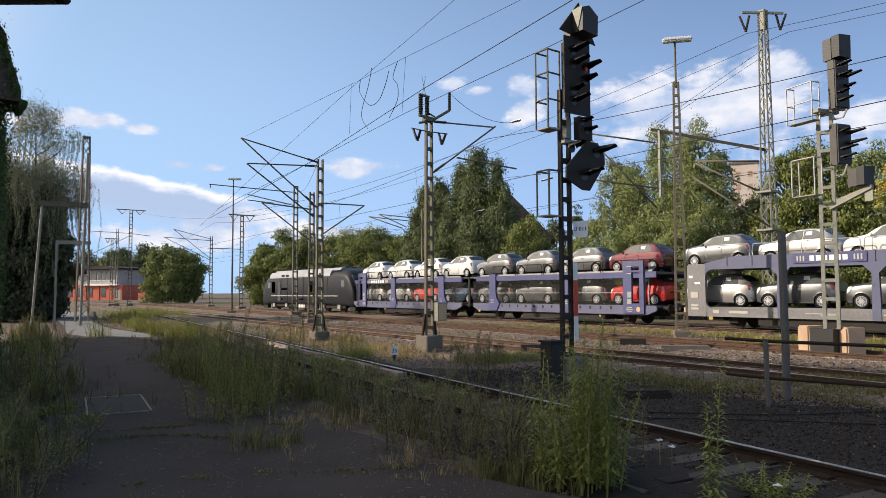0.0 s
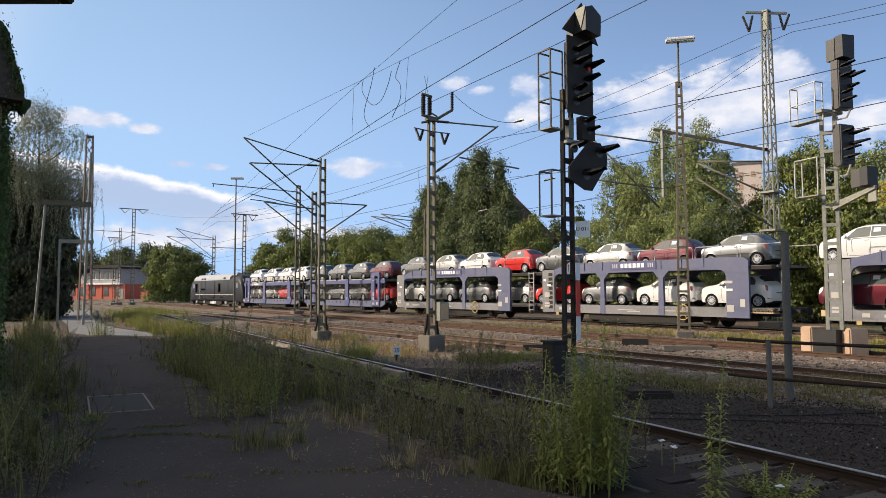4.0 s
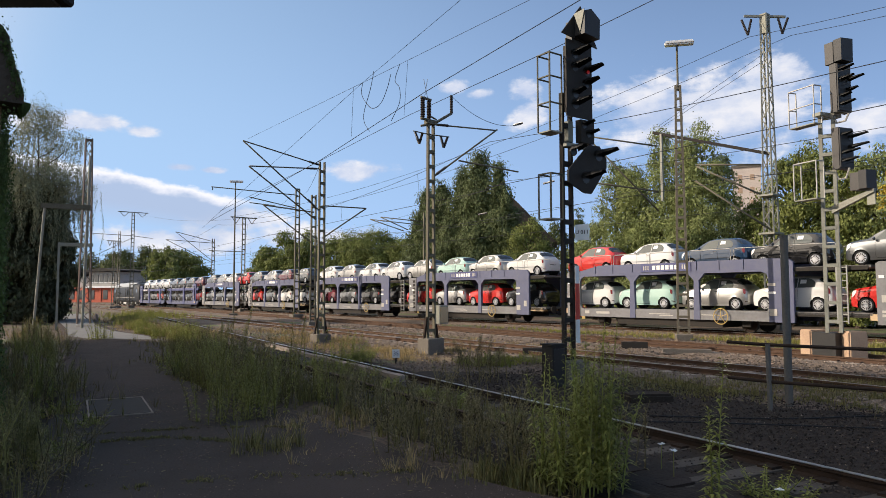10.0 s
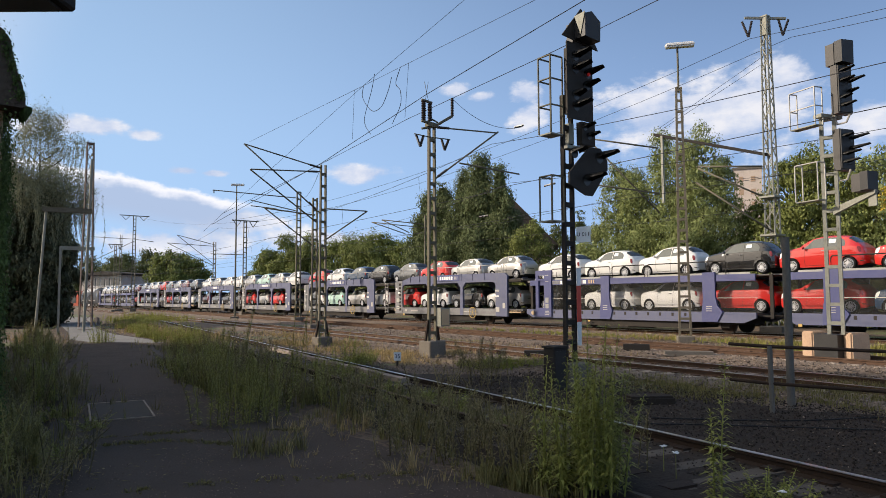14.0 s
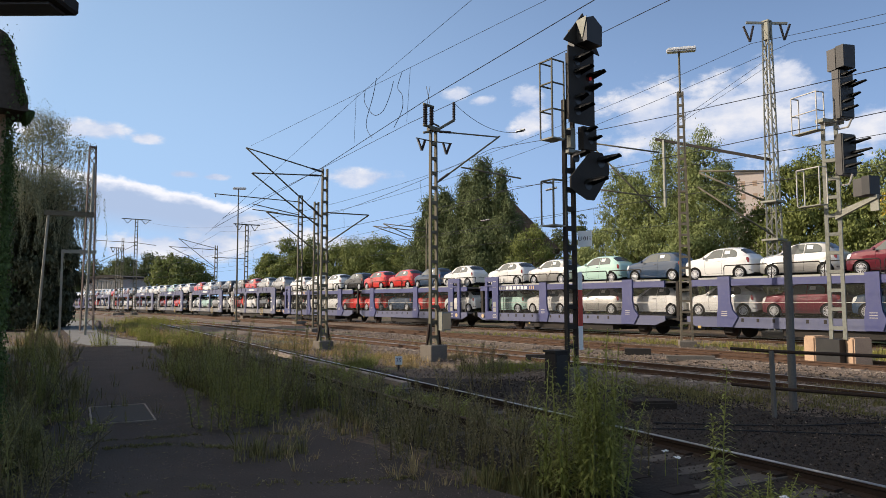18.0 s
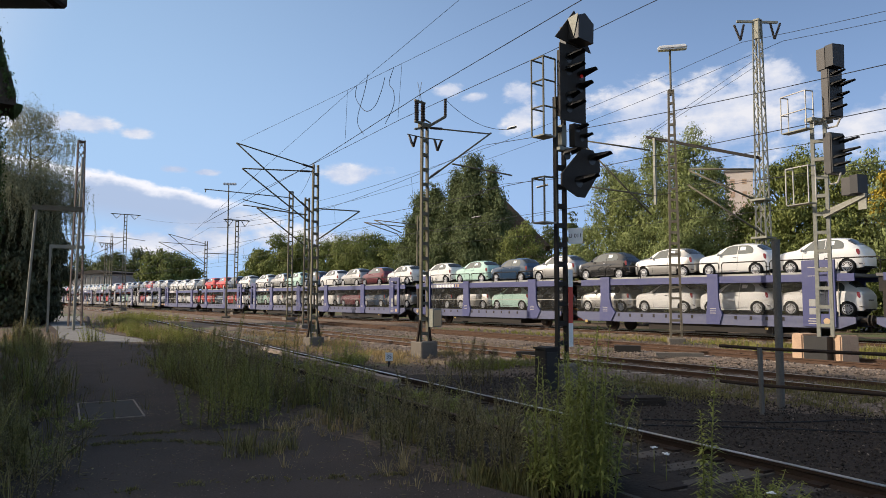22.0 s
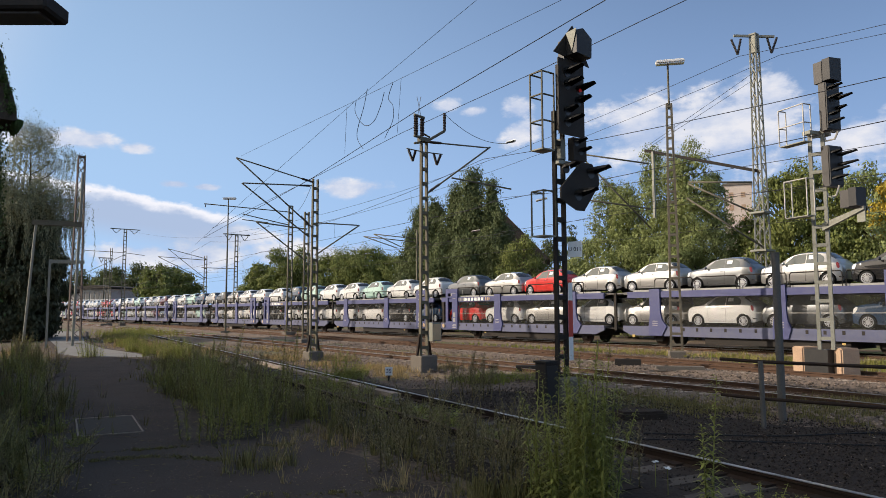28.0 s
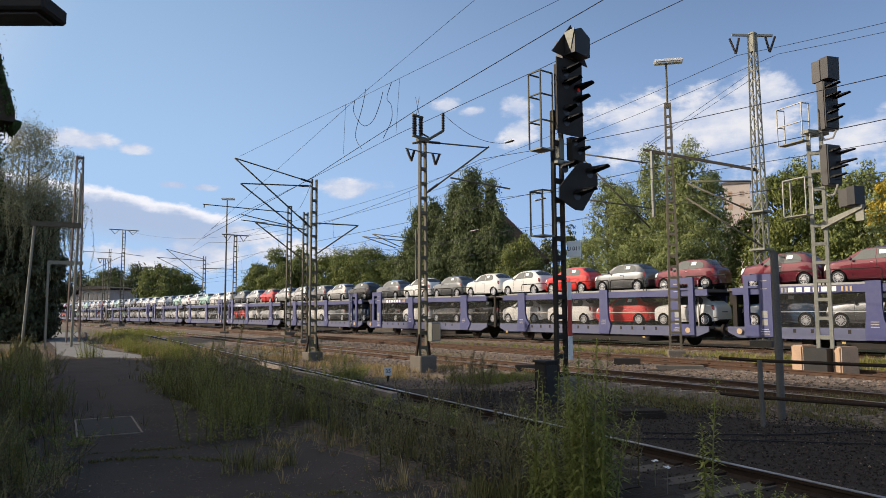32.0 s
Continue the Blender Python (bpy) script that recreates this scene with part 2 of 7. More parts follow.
BROWN_MAST = mat("brown_grey_mast_paint", (0.17, 0.135, 0.115), 0.65, 0.1, col2=(0.1, 0.075, 0.062), scale=1.2, fine=14)
LAMP_MAST = mat("brown_green_mast_paint", (0.2, 0.17, 0.12), 0.65, 0.1, col2=(0.12, 0.095, 0.065), scale=1.2, fine=14)
BLUE = mat("wagon_blue", (0.05, 0.057, 0.16), 0.5, 0, col2=(0.078, 0.083, 0.165), scale=0.8, fine=6, coat=0.1)
BLUE_GREY = mat("wagon_faded_blue", (0.082, 0.09, 0.16), 0.55, 0, col2=(0.11, 0.115, 0.155), scale=0.7, fine=6)
WAGON_GREY = mat("wagon_grey", (0.18, 0.177, 0.18), 0.55, 0, col2=(0.115, 0.108, 0.102), scale=0.8, fine=7)
DECK = mat("deck_steel", (0.16, 0.155, 0.15), 0.7, 0.3, col2=(0.1, 0.09, 0.08), scale=2)
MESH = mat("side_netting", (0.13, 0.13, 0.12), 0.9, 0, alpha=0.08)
# far net: darker, denser copy that holds the shade behind the lower deck's cars
MESH_FAR = mat("shaded_far_netting", (0.04, 0.04, 0.04), 0.9, 0, alpha=0.5)
LOCO = mat("loco_paint", (0.01, 0.0115, 0.015), 0.42, 0.0, col2=(0.018, 0.02, 0.024), scale=0.6, coat=0.04)
LOCO.node_tree.nodes["Principled BSDF"].inputs["Specular IOR Level"].default_value = 0.15
LOCO_ROOF = mat("loco_roof_silver", (0.27, 0.285, 0.3), 0.5, 0.2, col2=(0.36, 0.37, 0.38), scale=1)
YELLOW = mat("yellow_paint", (0.5, 0.35, 0.12), 0.65, 0, col2=(0.33, 0.23, 0.1))
WHITE = mat("white_paint", (0.78, 0.77, 0.74), 0.6, 0, var=0.15)
RED = mat("red_paint", (0.55, 0.06, 0.035), 0.55, 0, var=0.2)
ORANGE_PLATE = mat("ochre_plate", (0.55, 0.4, 0.24), 0.7, 0, var=0.2)
INSULATOR = mat("brown_insulator", (0.035, 0.027, 0.024), 0.3, 0)
WIRE = mat("overhead_wire", (0.05, 0.05, 0.052), 0.6, 0.3, var=0.1)
BRICK = mat("red_brick_wall", (0.5, 0.13, 0.08), 0.85, 0, col2=(0.38, 0.1, 0.065), scale=1.5, fine=20)
PALE_WALL = mat("weathered_render", (0.4, 0.38, 0.35), 0.9, 0, col2=(0.22, 0.2, 0.18), scale=0.8, fine=8)
BARK = mat("bark", (0.085, 0.066, 0.05), 0.95, 0, col2=(0.045, 0.036, 0.028), scale=3, fine=20, bump=0.8)
LEAF_A = leaf_mat("poplar_leaves", (0.235, 0.268, 0.1), (0.148, 0.178, 0.066))
LEAF_B = leaf_mat("maple_leaves", (0.175, 0.2, 0.058), (0.105, 0.125, 0.038))
LEAF_C = leaf_mat("dark_leaves", (0.1, 0.118, 0.042), (0.06, 0.076, 0.028))
LEAF_Y = leaf_mat("yellow_leaves", (0.5, 0.38, 0.06), (0.36, 0.28, 0.05))
LEAF_D = leaf_mat("spire_leaves", (0.125, 0.15, 0.064), (0.075, 0.096, 0.042))
LEAF_W = leaf_mat("willow_leaves", (0.25, 0.256, 0.155), (0.16, 0.17, 0.105))
LEAF_IVY = leaf_mat("ivy_leaves", (0.07, 0.105, 0.03), (0.036, 0.056, 0.018))
LEAF_YEW = leaf_mat("shaded_dark_leaves", (0.09, 0.098, 0.056), (0.058, 0.064, 0.04))
WEED = leaf_mat("weed_leaves", (0.25, 0.262, 0.066), (0.17, 0.176, 0.048))
WEED_VERGE = leaf_mat("verge_weed_leaves", (0.225, 0.22, 0.06), (0.145, 0.137, 0.042), 0.5)
WEED_DULL = leaf_mat("dull_weed_leaves", (0.185, 0.155, 0.072), (0.125, 0.098, 0.052), 0.6)
STRAW = leaf_mat("dry_grass", (0.36, 0.27, 0.13), (0.2, 0.15, 0.075), 0.5)
GRASS = leaf_mat("grass_blades", (0.165, 0.15, 0.055), (0.19, 0.145, 0.065), 0.55)
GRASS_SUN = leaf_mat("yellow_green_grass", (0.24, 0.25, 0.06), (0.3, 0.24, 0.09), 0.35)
LOGO_BEIGE = mat("beige_logo_paint", (0.7, 0.62, 0.48), 0.55, 0, var=0.15)
LOCO_DOOR = mat("loco_door", (0.022, 0.023, 0.025), 0.5, 0)
WEED_DARK = leaf_mat("dark_weed_leaves", (0.24, 0.218, 0.075), (0.14, 0.126, 0.046), 0.5)
SLEEPER_OLD = mat("old_dark_sleeper", (0.11, 0.093, 0.077), 0.95, 0, col2=(0.07, 0.058, 0.047), scale=3, fine=30, bump=0.6, rnd=0.3)


# ---- mesh helpers ----
def obj(name, bm, material, smooth=False):
    me = bpy.data.meshes.new(name)
    bm.to_mesh(me)
    bm.free()
    for mt in (material if isinstance(material, (list, tuple)) else [material]):
        me.materials.append(mt)
    if smooth:
        me.polygons.foreach_set("use_smooth", [True] * len(me.polygons))
    return new(name, me)


def part(name, bm, material, parent, label="", smooth=False, at=None):
    ob = obj(name, bm, material, smooth)
    ob.parent = parent
    if at is not None:
        ob.matrix_basis = at
    if label:
        tagged(ob, label)
    return ob


def thing(name, label, category, at=(0, 0, 0), group="", rz=0):
    ob = new(name)
    ob.empty_display_size = 0.2
    ob.matrix_basis = pose(*at, 0, 0, rz)
    return tagged(ob, label, category, group)


def whole(name, bm, material, label, category, kind="", group="", smooth=False, at=None):
    ob = obj(name, bm, material, smooth)
    if at is not None:
        ob.matrix_basis = at
    return tagged(ob, label, category, group, kind)


def box(bm, x0, y0, z0, x1, y1, z1, mi=0):
    v = [bm.verts.new(p) for p in ((x0, y0, z0), (x1, y0, z0), (x1, y1, z0), (x0, y1, z0), (x0, y0, z1), (x1, y0, z1), (x1, y1, z1), (x0, y1, z1))]
    for f in ((3, 2, 1, 0), (4, 5, 6, 7), (0, 1, 5, 4), (1, 2, 6, 5), (2, 3, 7, 6), (3, 0, 4, 7)):
        bm.faces.new([v[i] for i in f]).material_index = mi
    return bm


def bar(bm, a, b, w, h=None, mi=0):
    """A square bar from a to b, w wide and h high."""
    a, b = Vector(a), Vector(b)
    h = h or w
    d = (b - a).normalized()
    s = d.cross(Vector((0, 0, 1)))
    s = s.normalized() if s.length > 1e-3 else Vector((1, 0, 0))
    u = s.cross(d)
    v = [bm.verts.new(p + s * i * w / 2 + u * j * h / 2) for p in (a, b) for i, j in ((-1, -1), (1, -1), (1, 1), (-1, 1))]
    for f in ((3, 2, 1, 0), (4, 5, 6, 7), (0, 1, 5, 4), (1, 2, 6, 5), (2, 3, 7, 6), (3, 0, 4, 7)):
        bm.faces.new([v[i] for i in f]).material_index = mi
    return bm


def tube(bm, pts, r, n=6, mi=0):
    """A round rod through points; r: one radius or one for each point."""
    pts = [Vector(p) for p in pts]
    rs = r if isinstance(r, (list, tuple)) else [r] * len(pts)
    rings = []
    for i, p in enumerate(pts):
        d = (pts[min(i + 1, len(pts) - 1)] - pts[max(i - 1, 0)]).normalized()
        s = d.cross(Vector((0, 0, 1)))
        s = s.normalized() if s.length > 1e-3 else Vector((1, 0, 0))
        u = s.cross(d)
        rings.append([bm.verts.new(p + (s * math.cos(k * math.tau / n) + u * math.sin(k * math.tau / n)) * rs[i]) for k in range(n)])
    for a, b in zip(rings, rings[1:]):
        for k in range(n):
            bm.faces.new((a[k], a[(k + 1) % n], b[(k + 1) % n], b[k])).material_index = mi
    bm.faces.new(rings[0][::-1]).material_index = mi
    bm.faces.new(rings[-1]).material_index = mi
    return bm


def prism(bm, outline, axis, d0, d1, mi=0):
    """An outline (u, v) pushed along an axis: 'x' takes (y, z), 'y' takes (x, z), 'z' takes (x, y)."""
    def p(u, v, d):
        return {"x": (d, u, v), "y": (u, d, v), "z": (u, v, d)}[axis]
    a = [bm.verts.new(p(u, v, d0)) for u, v in outline]
    b = [bm.verts.new(p(u, v, d1)) for u, v in outline]
    n = len(outline)
    fs = [bm.faces.new(a[::-1]), bm.faces.new(b)]
    fs += [bm.faces.new((a[i], a[(i + 1) % n], b[(i + 1) % n], b[i])) for i in range(n)]
    for f in fs:
        f.material_index = mi
    bmesh.ops.recalc_face_normals(bm, faces=fs)
    return bm


def B():
    return bmesh.new()


def boxes(*rows):
    bm = B()
    for r in rows:
        box(bm, *r)
    return bm


def ring_disc(bm, c, axis, r, w, n=16, mi=0):
    """A disc of radius r and thickness w round an axis through c."""
    c, ax = Vector(c), Vector(axis)
    return tube(bm, [c - ax * w / 2, c + ax * w / 2], r, n, mi)


def words(name, body, size, material, parent, at, label=""):
    cu = bpy.data.curves.new(name, "FONT")
    cu.body, cu.size, cu.extrude = body, size, 0.004
    cu.align_x, cu.align_y = "CENTER", "CENTER"
    tmp = bpy.data.objects.new(name, cu)
    scene.collection.objects.link(tmp)
    dg = bpy.context.evaluated_depsgraph_get()
    me = bpy.data.meshes.new_from_object(tmp.evaluated_get(dg))
    bpy.data.objects.remove(tmp)
    me.materials.clear()
    me.materials.append(material)
    ob = new(name, me)
    ob.parent = parent
    ob.matrix_basis = at
    if label:
        tagged(ob, label)
    return ob


# ---- ground, platform and tracks ----
# the train's track runs along +Y; the others close in on it with distance
TRACKS = {"train": (31.1, 0.0, -310, 280), "brown": (20.9, 0.075, -40, 125), "main": (15.15, 0.065, -40, 150), "yard": (6.18, 0.15, -8, 70)}
RAIL_Z = 0.18


def ground_material():
    mt = bpy.data.materials.new("ground_cover")
    mt.use_nodes = True
    nt = mt.node_tree
    N, L = nt.nodes.new, nt.links.new
    bs = nt.nodes["Principled BSDF"]
    bs.inputs["Roughness"].default_value = 0.95
    co = N("ShaderNodeTexCoord")
    tex = []
    for s, d in ((0.16, 6), (1.1, 6), (14, 6), (55, 3)):
        n = N("ShaderNodeTexNoise")
        n.inputs["Scale"].default_value, n.inputs["Detail"].default_value = s, d
        L(co.outputs["Object"], n.inputs["Vector"])
        tex.append(n.outputs[0])

    def ramp(src, a, b):
        r = N("ShaderNodeMapRange")
        r.interpolation_type = "SMOOTHSTEP"
        L(src, r.inputs[0])
        r.inputs[1].default_value, r.inputs[2].default_value = a, b
        return r.outputs[0]

    def mix(fac, a, b):
        m = N("ShaderNodeMix")
        m.data_type = "RGBA"
        L(fac, m.inputs[0])
        for i, v in ((6, a), (7, b)):
            if isinstance(v, tuple):
                m.inputs[i].default_value = (*v, 1)
            else:
                L(v, m.inputs[i])
        return m.outputs[2]

    soil = mix(ramp(tex[2], 0.35, 0.65), (0.13, 0.088, 0.058), (0.05, 0.035, 0.024))
    dry = mix(ramp(tex[3], 0.35, 0.65), (0.23, 0.165, 0.085), (0.12, 0.09, 0.05))
    green = mix(ramp(tex[3], 0.35, 0.65), (0.11, 0.125, 0.04), (0.055, 0.07, 0.025))
    a = mix(ramp(tex[1], 0.54, 0.68), soil, dry)
    b = mix(ramp(tex[0], 0.52, 0.62), a, green)
    L(b, bs.inputs["Base Color"])
    bp = N("ShaderNodeBump")
    bp.inputs["Strength"].default_value, bp.inputs["Distance"].default_value = 0.8, 0.05
    L(tex[2], bp.inputs["Height"])
    L(bp.outputs[0], bs.inputs["Normal"])
    return mt


def build_ground():
    bm = B()
    xs = [-2500, -600, -150, -40] + [-12 + 1.0 * i for i in range(45)] + [40, 60, 120, 300, 900, 2500]
    ys = [-2500, -600, -150, -40] + [-8 + 1.0 * i for i in range(60)] + [60, 80, 110, 160, 300, 900, 2500]
    grid = []
    for y in ys:
        grid.append([bm.verts.new((x, y, (noise.noise(Vector((x * 0.35, y * 0.35, 0))) * 0.05 - 0.04) if abs(x) < 60 and abs(y) < 90 else -0.04)) for x in xs])
    for a, b in zip(grid, grid[1:]):
        for i in range(len(xs) - 1):
            bm.faces.new((a[i], a[i + 1], b[i + 1], b[i]))
    whole("ground", bm, ground_material(), "stony soil with dry and green grass between the tracks", "ground", "structure", smooth=True)


def build_track(key, label):
    x0, k, y0, y1 = TRACKS[key]
    n = 1 / math.hypot(1, k)
    tr = thing("railway_track", label, "railway track", (x0, 0, 0), rz=-math.degrees(math.atan(k)))
    tagged(tr, kind="structure")
    half = 1.9 if key != "yard" else 1.5
    bm = B()
    prism(bm, [(-half - 0.5, -0.06), (half + 0.5, -0.06), (half, 0.045), (-half, 0.045)], "y", y0, y1)
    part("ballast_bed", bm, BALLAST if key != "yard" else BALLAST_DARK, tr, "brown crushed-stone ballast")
    for s in (-1, 1):
        c = s * 0.755
        start = 6.4 if key == "yard" and s < 0 else y0   # the near end of this rail has been lifted
        bm = B()
        prism(bm, [(c - .07, .05), (c + .07, .05), (c + .012, .075), (c + .012, .135), (c + .036, .145), (c + .036, .172), (c - .036, .172), (c - .036, .145), (c - .012, .135), (c - .012, .075)], "y", start, y1)
        ra = part("rail", bm, RUST_DARK if key == "yard" else RUST, tr, "rust-brown steel rail")
        bm = box(B(), c - .034, start, .173, c + .034, y1, RAIL_Z)
        part("running_surface", bm, RUST if key == "brown" or (key == "yard" and s < 0) else RAIL_TOP, ra)
    sl = box(B(), -1.28, -.13, -.04, 1.28, .13, .058)
    box(sl, -.93, -.09, .058, -.58, .09, .085, 1)
    box(sl, .58, -.09, .058, .93, .09, .085, 1)
    sl_me = bpy.data.meshes.new("sleeper")
    sl.to_mesh(sl_me)
    sl.free()
    sl_me.materials.append(SLEEPER if key != "yard" else SLEEPER_OLD)
    sl_me.materials.append(RUST if key != "yard" else RUST_DARK)
    y, rng, far = max(y0, -4.0), random.Random(5), B()
    while y < y1:
        z, rz = rng.uniform(-.012, .006), rng.uniform(-.6, .6)
        if y < (46 if key != "train" else 40):
            o = new("sleeper", sl_me)
            o.parent, o.matrix_basis = tr, pose(rng.uniform(-.03, .03), y, z, 0, 0, rz)
        elif y < 110:
            box(far, -1.28, y - .13, -.04, 1.28, y + .13, .058)
        y += .63
    tagged(part("far_sleepers", far, SLEEPER, tr), kind="stuff")
    return tr


def stones(name, label, seed, count, spots, smin, smax, mt, z0=.03, zr=.03):
    """Loose crushed stone in given strips, one object."""
    rng = random.Random(seed)
    vs, fs = [], []
    for i in range(count):
        x, y = spots(rng)
        s = rng.uniform(smin, smax)
        a, e = rng.uniform(0, 6.28), len(vs)
        ca, sa = math.cos(a) * s, math.sin(a) * s
        z = rng.uniform(0.0, zr) + z0
        q = rng.uniform(.5, 1.0)
        vs += [(x + ca, y + sa, z), (x - sa * q, y + ca * q, z + s * .2), (x - ca, y - sa, z), (x + sa * q, y - ca * q, z - s * .1), (x + ca * .2, y, z + s * .75), (x, y, z - s * .6)]
        fs += [(e, e + 1, e + 4), (e + 1, e + 2, e + 4), (e + 2, e + 3, e + 4), (e + 3, e, e + 4), (e + 1, e, e + 5), (e + 2, e + 1, e + 5), (e + 3, e + 2, e + 5), (e, e + 3, e + 5)]
    me = bpy.data.meshes.new(name)
    me.from_pydata(vs, [], fs)
    me.materials.append(mt)
    return tagged(new(name, me), label, "gravel", kind="stuff")


def on_track(key, half, y0, y1):
    x0, k, _, _ = TRACKS[key]

    def spot(rng):
        y = y0 + (y1 - y0) * rng.random() ** 1.5
        return x0 + k * y + rng.uniform(-half, half), y
    return spot


def build_platform():
    # worn asphalt of the old platform, in slabs, with a manhole frame
    rng = random.Random(3)
    edge_r = [(5.5, -3), (5.3, 3.4), (4.75, 4.6), (4.5, 6.0), (4.7, 8.0), (4.75, 10), (4.6, 12.5), (4.75, 16), (5.7, 20), (6.9, 24.5), (8.3, 29.5), (8.7, 34), (8.6, 40), (9.3, 48), (11.8, 63), (15, 80)]
    edge_l = [(10.6, 80), (9.6, 71), (6.6, 45), (5.1, 34), (4.7, 29), (3.3, 21.4), (2.2, 15), (1.5, 11.5), (1.15, 9.6), (.6, 8), (-1, 5.5), (-3.2, 4), (-3.2, -3)]
    pts, rim = [], []
    for edge, side in ((edge_r, 1), (edge_l, -1)):
        for a, b in zip(edge, edge[1:]):
            n = max(4, int(math.hypot(b[0] - a[0], b[1] - a[1]) * 1.6))
            for i in range(n):
                t = i / n
                x, y = a[0] + (b[0] - a[0]) * t, a[1] + (b[1] - a[1]) * t
                x += .16 * noise.noise(Vector((x * 1.1, y * 1.1, 2))) + .07 * noise.noise(Vector((x * 4, y * 4, 5)))
                pts.append((x, y))
                rim.append((x + side * .3, y))
    bm = B()
    top = [bm.verts.new((x, y, .088)) for x, y in pts]
    low = [bm.verts.new((x, y, -.1)) for x, y in rim]
    bm.faces.new(top)
    for i in range(len(top)):
        j = (i + 1) % len(top)
        bm.faces.new((top[i], low[i], low[j], top[j]))
    bmesh.ops.triangulate(bm, faces=bm.faces[:])
    bmesh.ops.recalc_face_normals(bm, faces=bm.faces[:])
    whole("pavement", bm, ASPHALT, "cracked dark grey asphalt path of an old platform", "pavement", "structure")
    # paler asphalt from the shadow edge on, with sunlight put into its colour
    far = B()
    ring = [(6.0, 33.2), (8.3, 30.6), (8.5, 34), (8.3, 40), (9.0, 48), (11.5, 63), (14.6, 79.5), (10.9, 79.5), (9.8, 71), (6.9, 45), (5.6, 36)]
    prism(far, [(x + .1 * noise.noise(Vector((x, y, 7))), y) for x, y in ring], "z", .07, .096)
    whole("pavement", far, mat("sunlit_grey_asphalt", (.2, .195, .185), .9, 0, col2=(.13, .125, .12), scale=.8, fine=30, bump=.5), "asphalt at the far end of the platform, coloured pale grey as sunlit", "pavement", "structure")
    mh = thing("manhole_cover", "flat steel manhole cover with pale worn frame set in the asphalt", "manhole cover", (2.75, 12.66, .09), rz=-9)
    part("cover", boxes((-.42, -.92, 0, .42, .92, .012)), mat("cover_plate", (.06, .05, .041), .85, 0, scale=5), mh)
    for n, r in (("frame_side", (-.46, -1.0, 0, -.43, 1.0, .014)), ("frame_side", (.43, -1.0, 0, .46, 1.0, .014)), ("frame_side", (-.43, -1.0, 0, .43, -.96, .014)), ("frame_side", (-.43, .96, 0, .43, 1.0, .014))):
        part(n, boxes(r), SLEEPER, mh)


build_ground()
build_platform()
for key, label in (("yard", "overgrown siding track with one shiny rail"), ("main", "main line track with rusty fastenings on concrete sleepers"),
                   ("brown", "little-used brown rusty track on pale sleepers"), ("train", "through track under the car train")):
    build_track(key, label)
stones("ballast_stones", "loose brown and grey ballast stones", 1, 10000, on_track("main", 2.6, 3, 40), .02, .05, STONE)
stones("ballast_stones", "loose brown and grey ballast stones", 2, 6500, on_track("brown", 2.6, 6, 42), .02, .055, STONE)
# cinders and ballast beside the siding, their colour darkened for the shade there
bed = B()
ring = [(7.6, 13.5), (6.9, 9), (6.5, 5), (5.6, 1), (5.6, -3), (15, -3), (14.2, 2.5), (12.7, 4.6), (11.6, 6.2), (11.9, 7.6), (11.7, 9.2), (12.2, 11), (11.5, 13), (10.2, 14.5)]
edge = []
for (ax, ay), (bx, by) in zip(ring, ring[1:] + ring[:1]):
    for i in range(6):
        x, y = ax + (bx - ax) * i / 6, ay + (by - ay) * i / 6
        edge.append((x + .35 * noise.noise(Vector((x, y, 4))), y + .35 * noise.noise(Vector((x, y, 9)))))
hi = [bed.verts.new((x, y, .028)) for x, y in edge]
lo = [bed.verts.new((x + (x - 9.5) * .05, y + (y - 5) * .05, -.09)) for x, y in edge]
bed.faces.new(hi)
for i in range(len(hi)):
    bed.faces.new((hi[i], lo[i], lo[(i + 1) % len(hi)], hi[(i + 1) % len(hi)]))
bmesh.ops.triangulate(bed, faces=bed.faces[:])
bmesh.ops.recalc_face_normals(bed, faces=bed.faces[:])
whole("cinder_bed", bed, BALLAST_DARK, "cinders and gravel beside the siding, darkened for the shade there", "gravel", "structure")
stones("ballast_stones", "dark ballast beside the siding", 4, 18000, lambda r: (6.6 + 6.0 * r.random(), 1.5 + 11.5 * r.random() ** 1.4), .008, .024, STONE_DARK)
stones("ballast_stones", "stray paler stones in the cinders", 6, 800, lambda r: (6.6 + 6.0 * r.random(), 1.5 + 11.5 * r.random() ** 1.4), .008, .02, STONE)


def on_path(rng):
    while True:
        x, y = rng.uniform(.8, 4.7), 3.5 + 12 * rng.random() ** 1.6
        if noise.noise(Vector((x * .8, y * .8, 11))) + .5 * noise.noise(Vector((x * 3, y * 3, 2))) > rng.uniform(-.3, .35):
            return x, y


stones("ballast_stones", "small brown stones scattered over the soil between the tracks", 9, 14000, lambda r: (10.5 + 20 * r.random() ** 1.3, 9 + 30 * r.random() ** 1.3), .015, .045, STONE, -.01, .02)
stones("grit", "loose grit and small stones on the asphalt", 8, 4500, on_path, .004, .011, STONE, .09, .004)
# added blocks that stand in for the pale sunlit strip along the rail
duct = thing("cable_duct", "row of pale concrete blocks standing in for the sunlit strip beside the shiny rail", "cable duct", (6.18, 0, 0), rz=-math.degrees(math.atan(.15)))
for i in range(21):
    tilt = .006 * math.sin(i * 5.1)
    part("lid", boxes((.46 + tilt, 13.3 + i * .56, .02, .66 + tilt, 13.84 + i * .56, .15 + tilt)), SLEEPER, duct)
